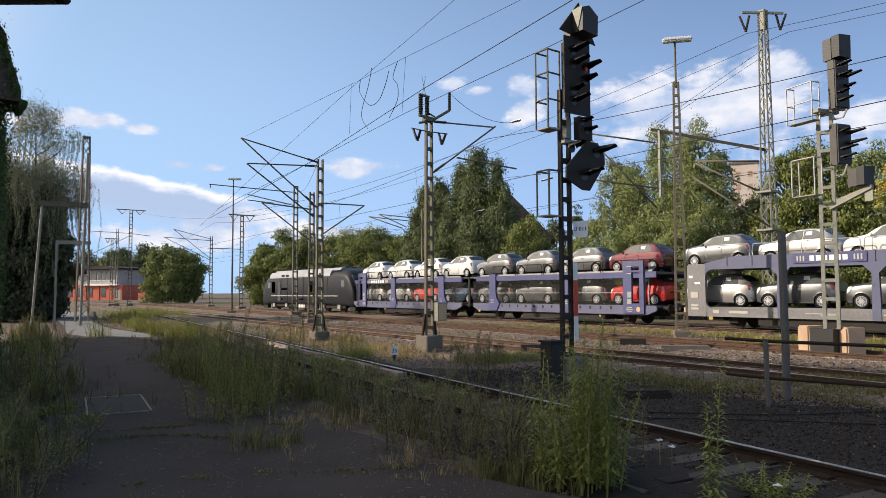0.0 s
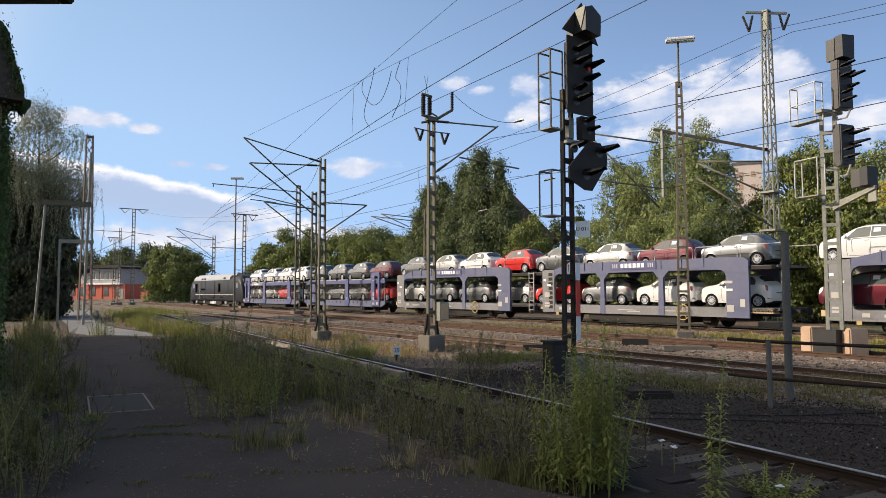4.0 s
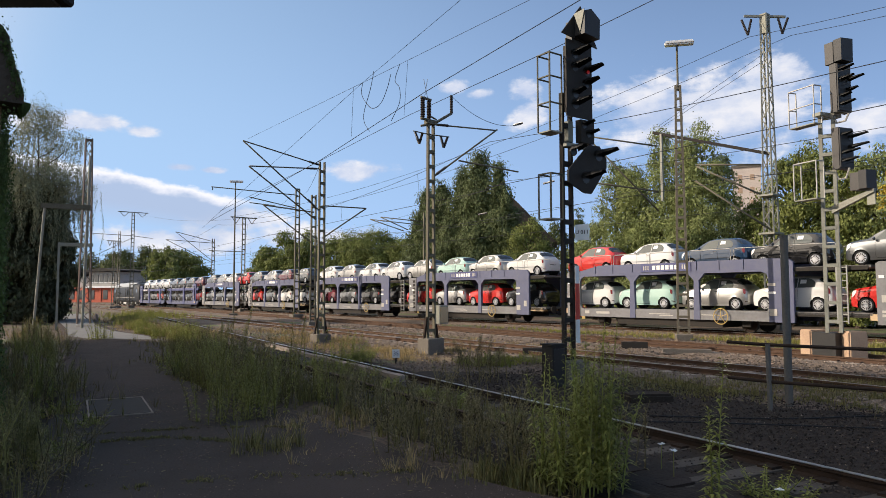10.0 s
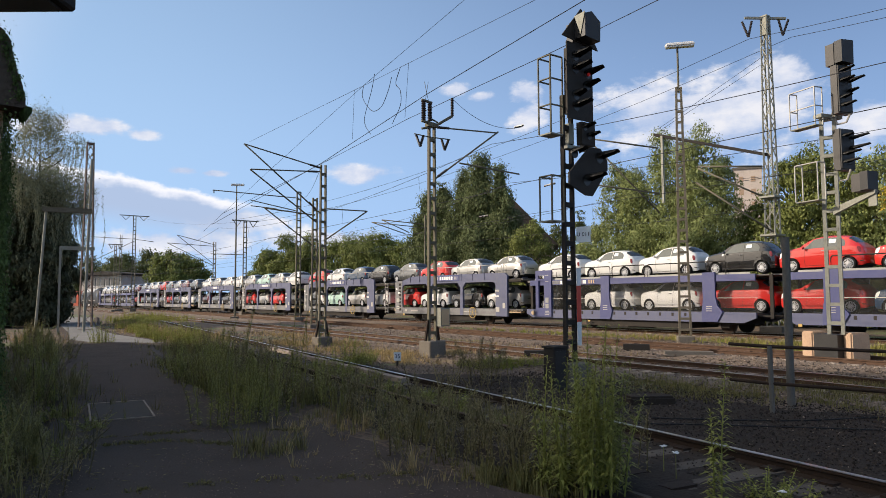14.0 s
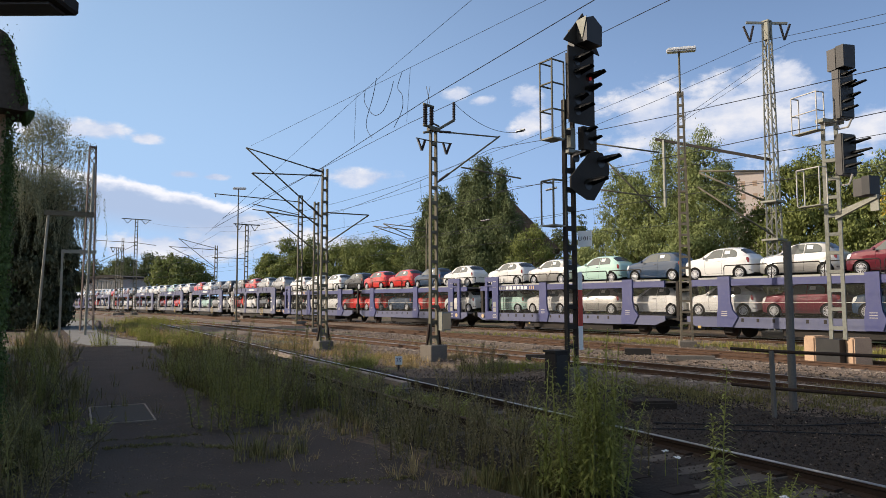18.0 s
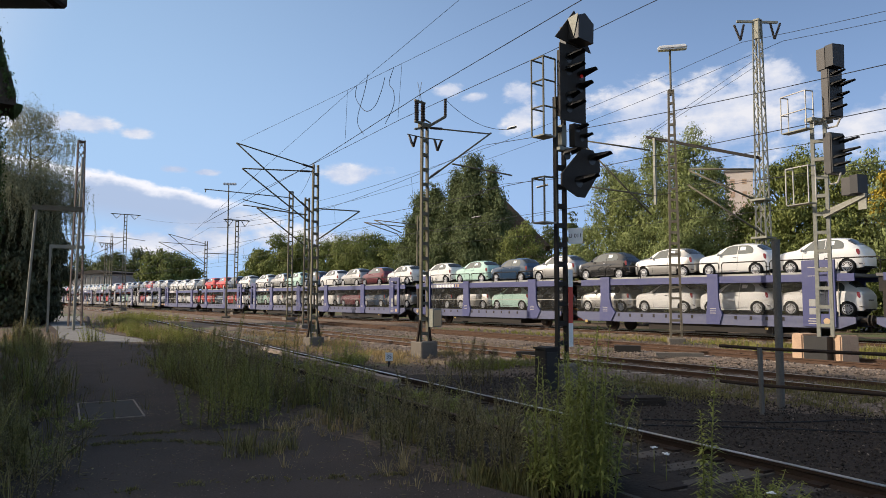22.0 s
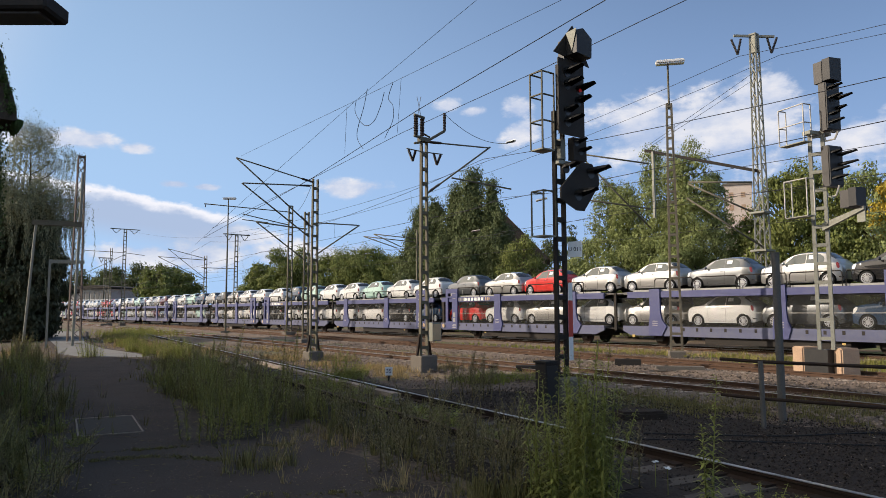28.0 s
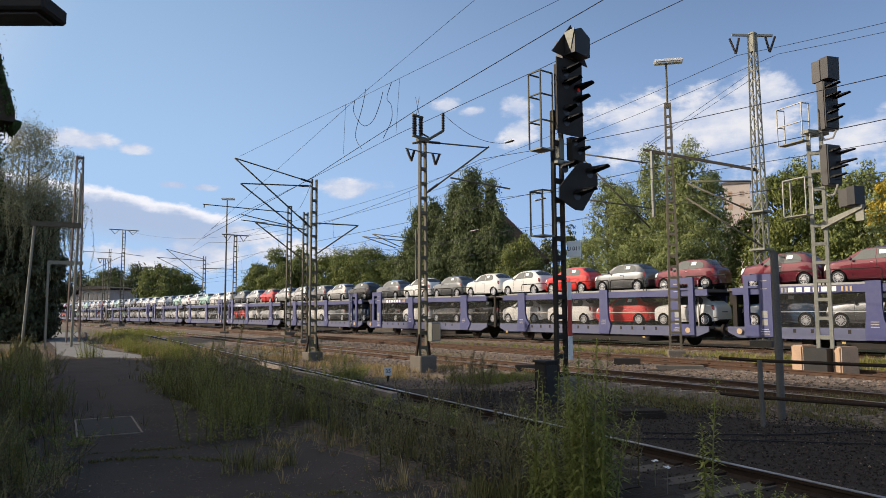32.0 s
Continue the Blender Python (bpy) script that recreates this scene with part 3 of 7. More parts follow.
# trodden soil over the sleepers where one rail has been lifted
soil = B()
rows = []
for iy in range(26):
    y = .6 + iy * .26
    xc = 6.18 + .15 * y
    rows.append([])
    for ix in range(14):
        x = xc - 1.5 + ix * .13
        edge = min(1.0, ix / 2.0, (13 - ix) / 2.0, iy / 2.0, (25 - iy) / 5.0)
        z = -.06 + .125 * edge + .035 * noise.noise(Vector((x * 2.3, y * 2.3, 1))) + .02 * noise.noise(Vector((x * 7, y * 7, 3)))
        rows[-1].append(soil.verts.new((x, y, z)))
for a, b in zip(rows, rows[1:]):
    for ix in range(13):
        soil.faces.new((a[ix], a[ix + 1], b[ix + 1], b[ix]))
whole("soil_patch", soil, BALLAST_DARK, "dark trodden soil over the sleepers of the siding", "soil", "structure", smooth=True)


# ---- the cars on the train ----
def through_rows(rows):
    """A smooth function of the first column through rows of numbers: gives the other columns."""
    def f(d):
        d = min(max(d, rows[0][0]), rows[-1][0])
        i = 0
        while i < len(rows) - 2 and d > rows[i + 1][0]:
            i += 1
        p1, p2 = rows[i], rows[i + 1]
        p0, p3 = rows[max(i - 1, 0)], rows[min(i + 2, len(rows) - 1)]
        h = p2[0] - p1[0]
        t = (d - p1[0]) / h
        out = []
        for k in range(1, len(p1)):
            def slope(a, b, c):
                u = (b[k] - a[k]) / (b[0] - a[0]) if b[0] > a[0] else None
                v = (c[k] - b[k]) / (c[0] - b[0]) if c[0] > b[0] else None
                if u is None or v is None:
                    return u if v is None else v
                return 0.0 if u * v <= 0 else 2 * u * v / (u + v)
            m1, m2 = slope(p0, p1, p2) * h, slope(p1, p2, p3) * h
            out.append((2 * t ** 3 - 3 * t * t + 1) * p1[k] + (t ** 3 - 2 * t * t + t) * m1 + (3 * t * t - 2 * t ** 3) * p2[k] + (t ** 3 - t * t) * m2)
        return out
    return f


# from the nose: distance, underside, shoulder height, half width, crown height, half width of the roof
CAR_NOSE = [
    (0, .34, .56, .48, .63, .36), (.02, .29, .63, .58, .71, .44), (.07, .25, .71, .67, .79, .52), (.16, .22, .78, .735, .865, .58), (.32, .20, .83, .785, .92, .63), (.55, .19, .865, .805, .965, .655)]
CAR_CABIN = [
    (.8, .19, .89, .81, 1.0, .67), (.97, .19, .905, .812, 1.04, .675), (1.15, .19, .915, .812, 1.18, .645), (1.38, .19, .925, .812, 1.34, .605), (1.62, .19, .935, .812, 1.445, .58), (1.9, .19, .945, .812, 1.488, .57)]
CAR_TAIL = [
    (2.2, .19, .95, .815, 1.495, .565), (2.5, .19, .957, .818, 1.48, .56), (2.75, .19, .965, .82, 1.455, .555), (2.94, .19, .968, .818, 1.405, .548), (3.1, .20, .965, .805, 1.29, .55), (3.24, .21, .95, .785, 1.16, .55),
    (3.34, .22, .93, .76, 1.07, .545), (3.43, .23, .895, .725, .99, .515), (3.5, .24, .83, .68, .91, .465), (3.54, .26, .73, .63, .80, .41), (3.56, .3, .62, .56, .67, .35)]
CAR_SHAPE = through_rows(CAR_NOSE + CAR_CABIN + CAR_TAIL)
CAR_LENGTH, AXLES, ARCH, WHEEL_Z = 3.56, (.68, 2.98), .335, .29


def car_surface(d, u, lift=0.0):
    """A point of the near half of the shell: u 0 to 1 sill to shoulder, to 2 roof edge, to 3 the middle of the roof."""
    def at(dd, uu):
        zb, zs, w, zt, wt = CAR_SHAPE(dd)
        zs, zt = zs + .04, zt + .045
        if uu <= 1:
            k = uu
            x = w * (.9 + .115 * math.sin(math.pi * min(1, .12 + k * .62)) - .04 * k * k)
            return Vector((-x, CAR_LENGTH / 2 - dd, zb + (zs - zb) * k))
        edge = max(.0, zt - zs) * .84
        if uu <= 2:
            k = uu - 1
            xs = w * (.9 + .115 * math.sin(math.pi * .74) - .04)
            return Vector((-(xs + (wt - xs) * (k * .8 + .2 * math.sin(k * math.pi / 2) if edge > .12 else k)), CAR_LENGTH / 2 - dd, zs + edge * (k if edge > .12 else math.sin(k * math.pi / 2))))
        k = uu - 2
        return Vector((-wt * (1 - k), CAR_LENGTH / 2 - dd, zs + edge + (zt - zs - edge) * (1 - (1 - k) ** 2.2)))
    p = at(d, u)
    if lift:
        e = .012
        n = (at(min(d + e, CAR_LENGTH), u) - at(max(d - e, 0), u)).cross(at(d, min(u + e, 3)) - at(d, max(u - e, 0)))
        n.normalize()
        mid = Vector((0, CAR_LENGTH / 2 - min(max(d, 1.0), 2.6), .75))
        p = p + n * (lift if n.dot(p - mid) > 0 else -lift)
    return p


def shell_patch(outline_u, d_range, rows, cols, lift, both=False, mirror=False):
    """A piece of trim or glass that follows the shell: u from outline_u, d between d_range(u), lifted off it."""
    bm = B()
    for s in ((1, -1) if both else ((-1,) if mirror else (1,))):
        grid = []
        for i in range(rows + 1):
            u = outline_u[0] + (outline_u[1] - outline_u[0]) * i / rows
            d0, d1 = d_range(i / rows)
            line_ = []
            for j in range(cols + 1):
                p = car_surface(d0 + (d1 - d0) * j / cols, u, lift)
                line_.append(bm.verts.new((p.x * s, p.y, p.z)))
            grid.append(line_)
        for a, b in zip(grid, grid[1:]):
            for j in range(cols):
                bm.faces.new((a[j], a[j + 1], b[j + 1], b[j]) if s > 0 else (b[j], b[j + 1], a[j + 1], a[j]))
    bmesh.ops.remove_doubles(bm, verts=bm.verts[:], dist=.0004)
    bmesh.ops.recalc_face_normals(bm, faces=bm.faces[:])
    return bm


CAR_MESHES = {}


def car_meshes():
    ds = [0, .02, .045, .08, .12, .18, .25] + [.32 + .06 * i for i in range(52)] + [3.4, 3.44, 3.48, 3.51, 3.535, 3.555, 3.56]
    us = [.0, .05, .11, .18, .25, .32, .39, .46, .53, .6, .68, .76, .84, .91, .96, 1.0, 1.05, 1.15, 1.3, 1.5, 1.7, 1.85, 1.95, 2.0, 2.04, 2.1, 2.2, 2.4, 2.7, 3.0]
    body = B()
    for s in (1, -1):
        grid = []
        for d in ds:
            line_ = []
            for u in us:
                p = car_surface(d, u)
                if u < 1:   # wheel arches: pull the rim of the opening onto its circle
                    for a in AXLES:
                        dy, dz = d - a, p.z - WHEEL_Z
                        r = math.hypot(dy, dz)
                        if abs(r - ARCH) < .034 and r > 0:
                            p = Vector((p.x * 1.012, CAR_LENGTH / 2 - (a + dy / r * ARCH), WHEEL_Z + dz / r * ARCH))
                line_.append(body.verts.new((p.x * s, p.y, p.z)))
            grid.append(line_)
        for i in range(len(ds) - 1):
            for j in range(len(us) - 1):
                c = (grid[i][j].co + grid[i + 1][j].co + grid[i + 1][j + 1].co + grid[i][j + 1].co) / 4
                if us[j] < 1 and min(math.hypot(CAR_LENGTH / 2 - c.y - a, c.z - WHEEL_Z) for a in AXLES) < ARCH - .004:
                    continue
                q = (grid[i][j], grid[i + 1][j], grid[i + 1][j + 1], grid[i][j + 1])
                body.faces.new(q if s > 0 else q[::-1])
        for line_ in (grid[0], grid[-1]):
            body.faces.new(line_ + [body.verts.new((0, line_[0].co.y, line_[0].co.z))])
    bmesh.ops.delete(body, geom=[v for v in body.verts if not v.link_faces], context="VERTS")
    bmesh.ops.remove_doubles(body, verts=body.verts[:], dist=.0005)
    bmesh.ops.recalc_face_normals(body, faces=body.faces[:])

    def front_glass(k):      # slanting front edge, upright rear edge
        return 1.1 + .44 * k ** 1.1, 2.085

    def rear_glass(k):       # rounded point towards the tail
        return 2.115, 2.44 + .46 * math.sqrt(max(.0, 1 - (max(0, k - .12) / .9) ** 2.2)) - .06 * (1 - k)
    seam = B()
    for s in (1, -1):
        for dd, u0, u1 in ((2.14, .1, 1.0), (1.22, .12, .98)):
            pts = []
            for i in range(9):
                u = u0 + (u1 - u0) * i / 8
                p = car_surface(dd - (.08 * (1 - u) ** 2 if dd > 2 else -.12 * max(0, .35 - u)), u, .001)
                pts.append((p.x * s, p.y, p.z))
            tube(seam, pts, .006, 4)
        pts = [car_surface(1.28 + .84 * i / 8, .1, .001) for i in range(9)]
        tube(seam, [(p.x * s, p.y, p.z) for p in pts], .006, 4)
    under = boxes((-.62, -1.5, .17, .62, 1.55, .42), (-.735, -.85, .17, .735, .75, .26))
    prev = None
    for d in ds:             # floor that follows the sills
        p = car_surface(d, 0)
        cur = [under.verts.new((p.x * .97, p.y, p.z + .02)), under.verts.new((-p.x * .97, p.y, p.z + .02))]
        if prev and not any(abs(d - .03 - a) < ARCH for a in AXLES):
            under.faces.new((prev[0], cur[0], cur[1], prev[1]))
        prev = cur
    for d in AXLES:          # dark wheel housings
        for s in (-1, 1):
            prev = None
            for i in range(13):
                a = math.pi * (i / 12) * 1.16 - .25
                y, z = CAR_LENGTH / 2 - d + math.cos(a) * (ARCH + .004), WHEEL_Z + math.sin(a) * (ARCH + .004)
                cur = [under.verts.new((s * .79, y, z)), under.verts.new((s * .5, y, z))]
                if prev:
                    under.faces.new((prev[0], cur[0], cur[1], prev[1]))
                prev = cur
            ring_disc(under, (s * .52, CAR_LENGTH / 2 - d, WHEEL_Z), (1, 0, 0), ARCH, .02, 16)
    tyre = B()
    prof = [(-.075, .205), (-.092, .225), (-.095, .262), (-.08, .285), (-.05, .29), (.05, .29), (.08, .285), (.095, .262), (.092, .2), (-.06, .2)]
    for k in range(24):
        a, b = k * math.tau / 24, (k + 1) * math.tau / 24
        for (x0, r0), (x1, r1) in zip(prof, prof[1:] + prof[:1]):
            tyre.faces.new([tyre.verts.new(q) for q in ((x0, math.cos(a) * r0, math.sin(a) * r0), (x0, math.cos(b) * r0, math.sin(b) * r0), (x1, math.cos(b) * r1, math.sin(b) * r1), (x1, math.cos(a) * r1, math.sin(a) * r1))])
    bmesh.ops.remove_doubles(tyre, verts=tyre.verts[:], dist=.0004)
    bmesh.ops.recalc_face_normals(tyre, faces=tyre.faces[:])
    rim = B()
    ring_disc(rim, (-.05, 0, 0), (1, 0, 0), .2, .008, 20, 1)
    for i in range(14):
        a = i * math.tau / 14
        bar(rim, (-.088, math.cos(a) * .03, math.sin(a) * .03), (-.082, math.cos(a) * .2, math.sin(a) * .2), .026, .026)
    ring_disc(rim, (-.088, 0, 0), (1, 0, 0), .045, .022, 12)
    for i in range(20):
        p, q = i * math.tau / 20, (i + 1) * math.tau / 20
        tube(rim, [(-.082, math.cos(p) * .2, math.sin(p) * .2), (-.082, math.cos(q) * .2, math.sin(q) * .2)], .017, 4)
    mirror = B()
    bmesh.ops.create_uvsphere(mirror, u_segments=10, v_segments=7, radius=.095)
    bmesh.ops.scale(mirror, vec=(.9, .6, .72), verts=mirror.verts[:])

    def lamp_ends(k):
        w = .046 * math.sqrt(max(.0, 1 - (2 * k - 1) ** 2)) + .012
        return 3.35 + .05 * (1 - k) - w, 3.35 + .05 * (1 - k) + w
    handle = B()
    tube(handle, [(0, .085, -.01), (-.022, .06, 0), (-.022, -.06, 0), (0, -.085, -.01)], .011, 5)
    sheet = shell_patch((1.42, 1.78), lambda k: (2.2, 2.46), 2, 2, .012)
    plate = boxes((-.26, -.012, -.06, .26, .012, .06))
    trim = shell_patch((.22, .27), lambda k: (3.40, 3.55), 1, 6, .008, True)
    gl = (1.04, 1.93)
    for n, bm, mt, sm in (("body", body, WHITE, True), ("side_window", shell_patch(gl, front_glass, 8, 12, .005), CAR_GLASS, True), ("quarter_window", shell_patch(gl, rear_glass, 10, 8, .005), CAR_GLASS, True),
                          ("far_side_window", shell_patch(gl, lambda k: (front_glass(k)[0], rear_glass(k)[1]), 10, 16, .005, mirror=True), CAR_GLASS, True),
                          ("windscreen", shell_patch((2.02, 3.0), lambda k: (1.04, 1.58 + .03 * k), 8, 8, .005, True), CAR_GLASS, True), ("rear_window", shell_patch((1.86, 3.0), lambda k: (2.965 - .02 * k, 3.24 + .03 * k), 8, 6, .006, True), GLASS, True),
                          ("underbody", under, BLACK, False), ("tyre", tyre, TYRE, True), ("rim", rim, RIM, False), ("mirror", mirror, WHITE, True), ("tail_lamp", shell_patch((.72, 1.12), lamp_ends, 8, 4, .012), TAIL, True), ("far_tail_lamp", shell_patch((.72, 1.12), lamp_ends, 8, 4, .012, mirror=True), TAIL, True),
                          ("headlamp", shell_patch((.66, 1.3), lambda k: (.1 + .06 * k, .12 + .16 * math.sqrt(max(0.01, 1 - (2 * k - 1) ** 2)) + .06 * k), 8, 4, .01), LAMP_CLEAR, True), ("far_headlamp", shell_patch((.66, 1.3), lambda k: (.1 + .06 * k, .12 + .16 * math.sqrt(max(0.01, 1 - (2 * k - 1) ** 2)) + .06 * k), 8, 4, .01, mirror=True), LAMP_CLEAR, True),
                          ("bumper_trim", trim, CHROME, True), ("door_handle", handle, CHROME, False), ("door_seam", seam, BLACK, False), ("sticker", sheet, PAPER, False), ("plate_recess", plate, BLACK, False)):
        me = bpy.data.meshes.new(n)
        bm.to_mesh(me)
        bm.free()
        me.materials.append(mt)
        if n == "rim":
            me.materials.append(UNDER)
        if sm:
            me.polygons.foreach_set("use_smooth", [True] * len(me.polygons))
        CAR_MESHES[n] = me


PAINTS = {"W": ((.66, .65, .62), "white"), "C": ((.62, .58, .5), "ivory"), "S": ((.38, .372, .355), "silver-grey metallic"), "G": ((.12, .125, .128), "dark grey metallic"), "R": ((.54, .028, .022), "bright red"),
          "D": ((.1, .013, .022), "dark red metallic"), "B": ((.016, .04, .082), "dark blue"), "M": ((.4, .58, .5), "pale mint green"), "K": ((.012, .012, .013), "black")}
CAR_TEMPLATES = {}


def car_template(code):
    col, word = PAINTS[code]
    metal = .7 if code in "SG" else .3 if code == "D" else 0
    paint = mat("car_paint_" + word.replace(" ", "_").replace("-", "_"), col, .36 if metal > .5 else .5, metal, var=.06, scale=1, fine=300, coat=1.0)
    paint.node_tree.nodes["Principled BSDF"].inputs["Specular IOR Level"].default_value = .08
    paint.node_tree.nodes["Principled BSDF"].inputs["Coat Roughness"].default_value = .025
    paint.node_tree.nodes["Principled BSDF"].inputs["Coat IOR"].default_value = 1.75
    car = thing("small_hatchback", word + " small retro hatchback", "car", (0, 0, -50), "new cars on the train")

    def add(n, at=None, parent=car, mesh=None):
        me = CAR_MESHES[mesh or n]
        if n in ("body", "mirror"):
            me = me.copy()
            me.materials.clear()
            me.materials.append(paint)
        o = new(n, me)
        o.parent = parent
        if at is not None:
            o.matrix_basis = at
        return o
    for n in ("body", "side_window", "quarter_window", "windscreen", "rear_window", "underbody", "bumper_trim", "door_seam"):
        add(n)
    add("side_window", None, car, "far_side_window")
    for d in AXLES:
        for s in (-1, 1):
            w = add("tyre", pose(s * .715, CAR_LENGTH / 2 - d, .29, 0, 0, 0 if s < 0 else 180))
            if s < 0:
                tagged(add("rim", None, w), "bright multi-spoke alloy rim")
    for s in (-1, 1):
        add("mirror", pose(s * .89, .56, 1.03))
    tagged(add("tail_lamp"), "red rounded tail lamp")
    tagged(add("tail_lamp", None, car, "far_tail_lamp"), "red rounded tail lamp")
    add("headlamp")
    add("headlamp", None, car, "far_headlamp")
    p = car_surface(1.98, .86, .004)
    add("door_handle", pose(*p))
    tagged(add("sticker"), "white paper sheet behind the quarter window")
    add("plate_recess", pose(0, -1.765, .62, 8))
    return car


car_meshes()


# ---- the train ----
ROLLING = []   # (thing, place along the track at the start, height, sideways, tilt)
TRACK_X = 31.1


def wheelset(parent, y):
    for s in (-1, 1):
        w = part("wheel", ring_disc(B(), (0, 0, 0), (1, 0, 0), .4, .12, 20), UNDER, parent, at=pose(s * .75, y, RAIL_Z + .4))
        part("wheel_rim", ring_disc(B(), (s * .065, 0, 0), (1, 0, 0), .36, .012, 20), RUST_DARK, w)
        part("axle_box", boxes((-.09, -.2, -.16, .09, .2, .14)), UNDER, parent, at=pose(s * .98, y, RAIL_Z + .44))


def bars(parent, name, x, rows, material=None, label=""):
    """Plain bars that stand for lettering on the near side: y, z, length, height."""
    for y, z, l, h in rows:
        part(name, boxes((x - .006, y - l / 2, z - h / 2, x, y + l / 2, z + h / 2)), material or WHITE, parent, label)


def hoop(parent, x, y0, y1, z0, z1, material, r=.015):
    bm = B()
    tube(bm, [(x, y0, z0), (x, y0, z1 - .08), (x, y0 - .06, z1), (x, y1 + .06, z1), (x, y1, z1 - .08), (x, y1, z0)], r * 1.4, 5)
    return part("handrail", bm, material, parent, "thin steel handrail hoop")


def frame_panel(x0, x1, y0, y1, z0, z1, hy0, hy1, hz0, hz1):
    """A side panel with one opening through it."""
    return boxes((x0, y0, z0, x1, y1, hz0), (x0, y0, hz1, x1, y1, z1), (x0, y0, hz0, x1, hy0, hz1), (x0, hy1, hz0, x1, y1, hz1))


def end_gear(w, y, d):
    """Buffers, coupling and hoses at an end; d is +1 at the leading end."""
    for s in (-1, 1):
        bm = B()
        tube(bm, [(s * .88, y, 1.06), (s * .88, y + d * .42, 1.06)], .1, 10)
        tube(bm, [(s * .88, y + d * .42, 1.06), (s * .88, y + d * .47, 1.06)], .22, 14)
        part("buffer", bm, UNDER, w)
    part("coupling", boxes((-.1, min(y, y + d * .5), .95, .1, max(y, y + d * .5), 1.12)), UNDER, w)
    bm = B()
    tube(bm, [(-.35, y, 1.1), (-.37, y + d * .2, .8), (-.35, y + d * .42, .72), (-.3, y + d * .5, .85)], .03, 6)
    part("brake_hose", bm, BLACK, w)


def blue_wagon():
    L = 30.75
    w = thing("car_carrier_wagon", "blue two-deck car carrier wagon with netted sides, loaded with cars", "railway wagon", (0, 0, -50), "car carrier wagons of the train")
    for half, (a, b) in enumerate(((.5, -14.1), (-15.35, -29.75))):
        for s in (-1, 1):
            x0, x1 = (-1.4, -1.3) if s < 0 else (1.3, 1.4)
            part("sill", prism(B(), [(a, .95), (a - .5, .72), (b + .6, .72), (b, .95), (b, 1.2), (a, 1.2)], "x", x0, x1), BLUE_GREY, w, "dusty blue side sill")
            part("roof_beam", boxes((x0, b, 2.62, x1, a - .3, 2.93)), BLUE, w, "blue upper deck edge beam")
        part("lower_deck", boxes((-1.3, b, 1.08, 1.3, a, 1.19)), DECK, w)
        part("upper_deck", boxes((-1.3, b, 2.8, 1.3, a, 2.92)), DECK, w)
        # black boxes widened to stand for both running gear and the shade under the sill
        part("underframe", boxes((-.5, b + .8, .78, .5, a - .8, 1.08), (-1.25, b + 3.4, .4, 1.1, a - 4.6, .78), (-1.15, b + 1.0, .62, 1.15, b + 2.6, .78), (-.9, b + 6, .32, -.4, b + 7.4, .55)), UNDER, w)
    # pillars (front edge, back edge), flared at the foot
    for y0, y1 in ((-5.35, -5.92), (-11.52, -12.16), (-17.05, -17.65), (-23.38, -23.92)):
        for s in (-1, 1):
            x0, x1 = (-1.46, -1.34) if s < 0 else (1.34, 1.46)
            f = .2 if y0 > -10 or y0 < -20 else .4
            p = part("pillar", prism(B(), [(y0, 3.05), (y0, 1.75), (y0 + .08, 1.2), (y0 + .08, .74), (y1 - f * .2, .74), (y1 - f * .9, 1.2), (y1 - f * .25, 1.5), (y1, 1.9), (y1, 3.05)], "x", x0, x1), BLUE, w, "blue side pillar")
        bars(w, "data_marking", -1.461, [((y0 + y1) / 2, 1.45 - .1 * i, .3, .028) for i in range(3)], PALE_STEEL)
    for (y0, y1), (h0, h1) in (((-.36, -1.64), (-.6, -1.07)), ((-27.75, -29.05), (-28.3, -28.78))):
        for s in (-1, 1):
            x0, x1 = (-1.48, -1.36) if s < 0 else (1.36, 1.48)
            part("end_portal", frame_panel(x0, x1, y1, y0, .78, 3.5, h1, h0, 1.3, 3.2), BLUE, w, "blue end portal with a tall opening")
            part("portal_crossbar", boxes((x0, h1, 2.9, x1 - .02, h0, 3.0)), BLUE, w)
        ym = (y0 + y1) / 2 + (.25 if y0 < -20 else -.3)
        bars(w, "data_plate", -1.481, [(ym, 1.75, .26, .3), (ym, 1.4, .26, .26)], STEEL)
        bars(w, "data_marking", -1.482, [(ym, 3.2, .3, .025), (ym, 2.85, .3, .025), (ym, 1.1, .3, .04), (ym, 1.0, .4, .04), (ym, .9, .36, .035)], PALE_STEEL)
        part("marker_disc", ring_disc(B(), (-1.485, (y0 + .25) if y0 > -20 else (y1 + .35), 1.0), (1, 0, 0), .13, .01, 14), ORANGE_PLATE, w, "pale round plate")
        part("end_ladder", boxes((-1.2, y1 + .1, 1.2, -1.16, y1 + .14, 3.4), (-.9, y1 + .1, 1.2, -.86, y1 + .14, 3.4)), STEEL, w)
    net = [(-1.66, -5.33), (-5.94, -11.5), (-12.18, -14.2), (-15.3, -17.03), (-17.67, -23.36), (-23.94, -27.73)]
    for y0, y1 in net:
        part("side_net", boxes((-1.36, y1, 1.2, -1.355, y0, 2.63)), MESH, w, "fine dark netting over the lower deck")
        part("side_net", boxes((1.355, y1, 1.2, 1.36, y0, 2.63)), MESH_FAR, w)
        part("guard_wire", boxes((-1.375, y1, 1.84, -1.36, y0, 1.865)), PALE_STEEL, w)
    n = 0
    for a, b in ((-6.2, -11.2), (-1.8, -4.8), (-18.2, -22.6), (-24, -27)):
        y = a
        while y > b:
            part("sill_slot", boxes((-1.405, y - .06, .98, -1.4, y + .06, 1.14)), UNDER, w)
            y -= .72
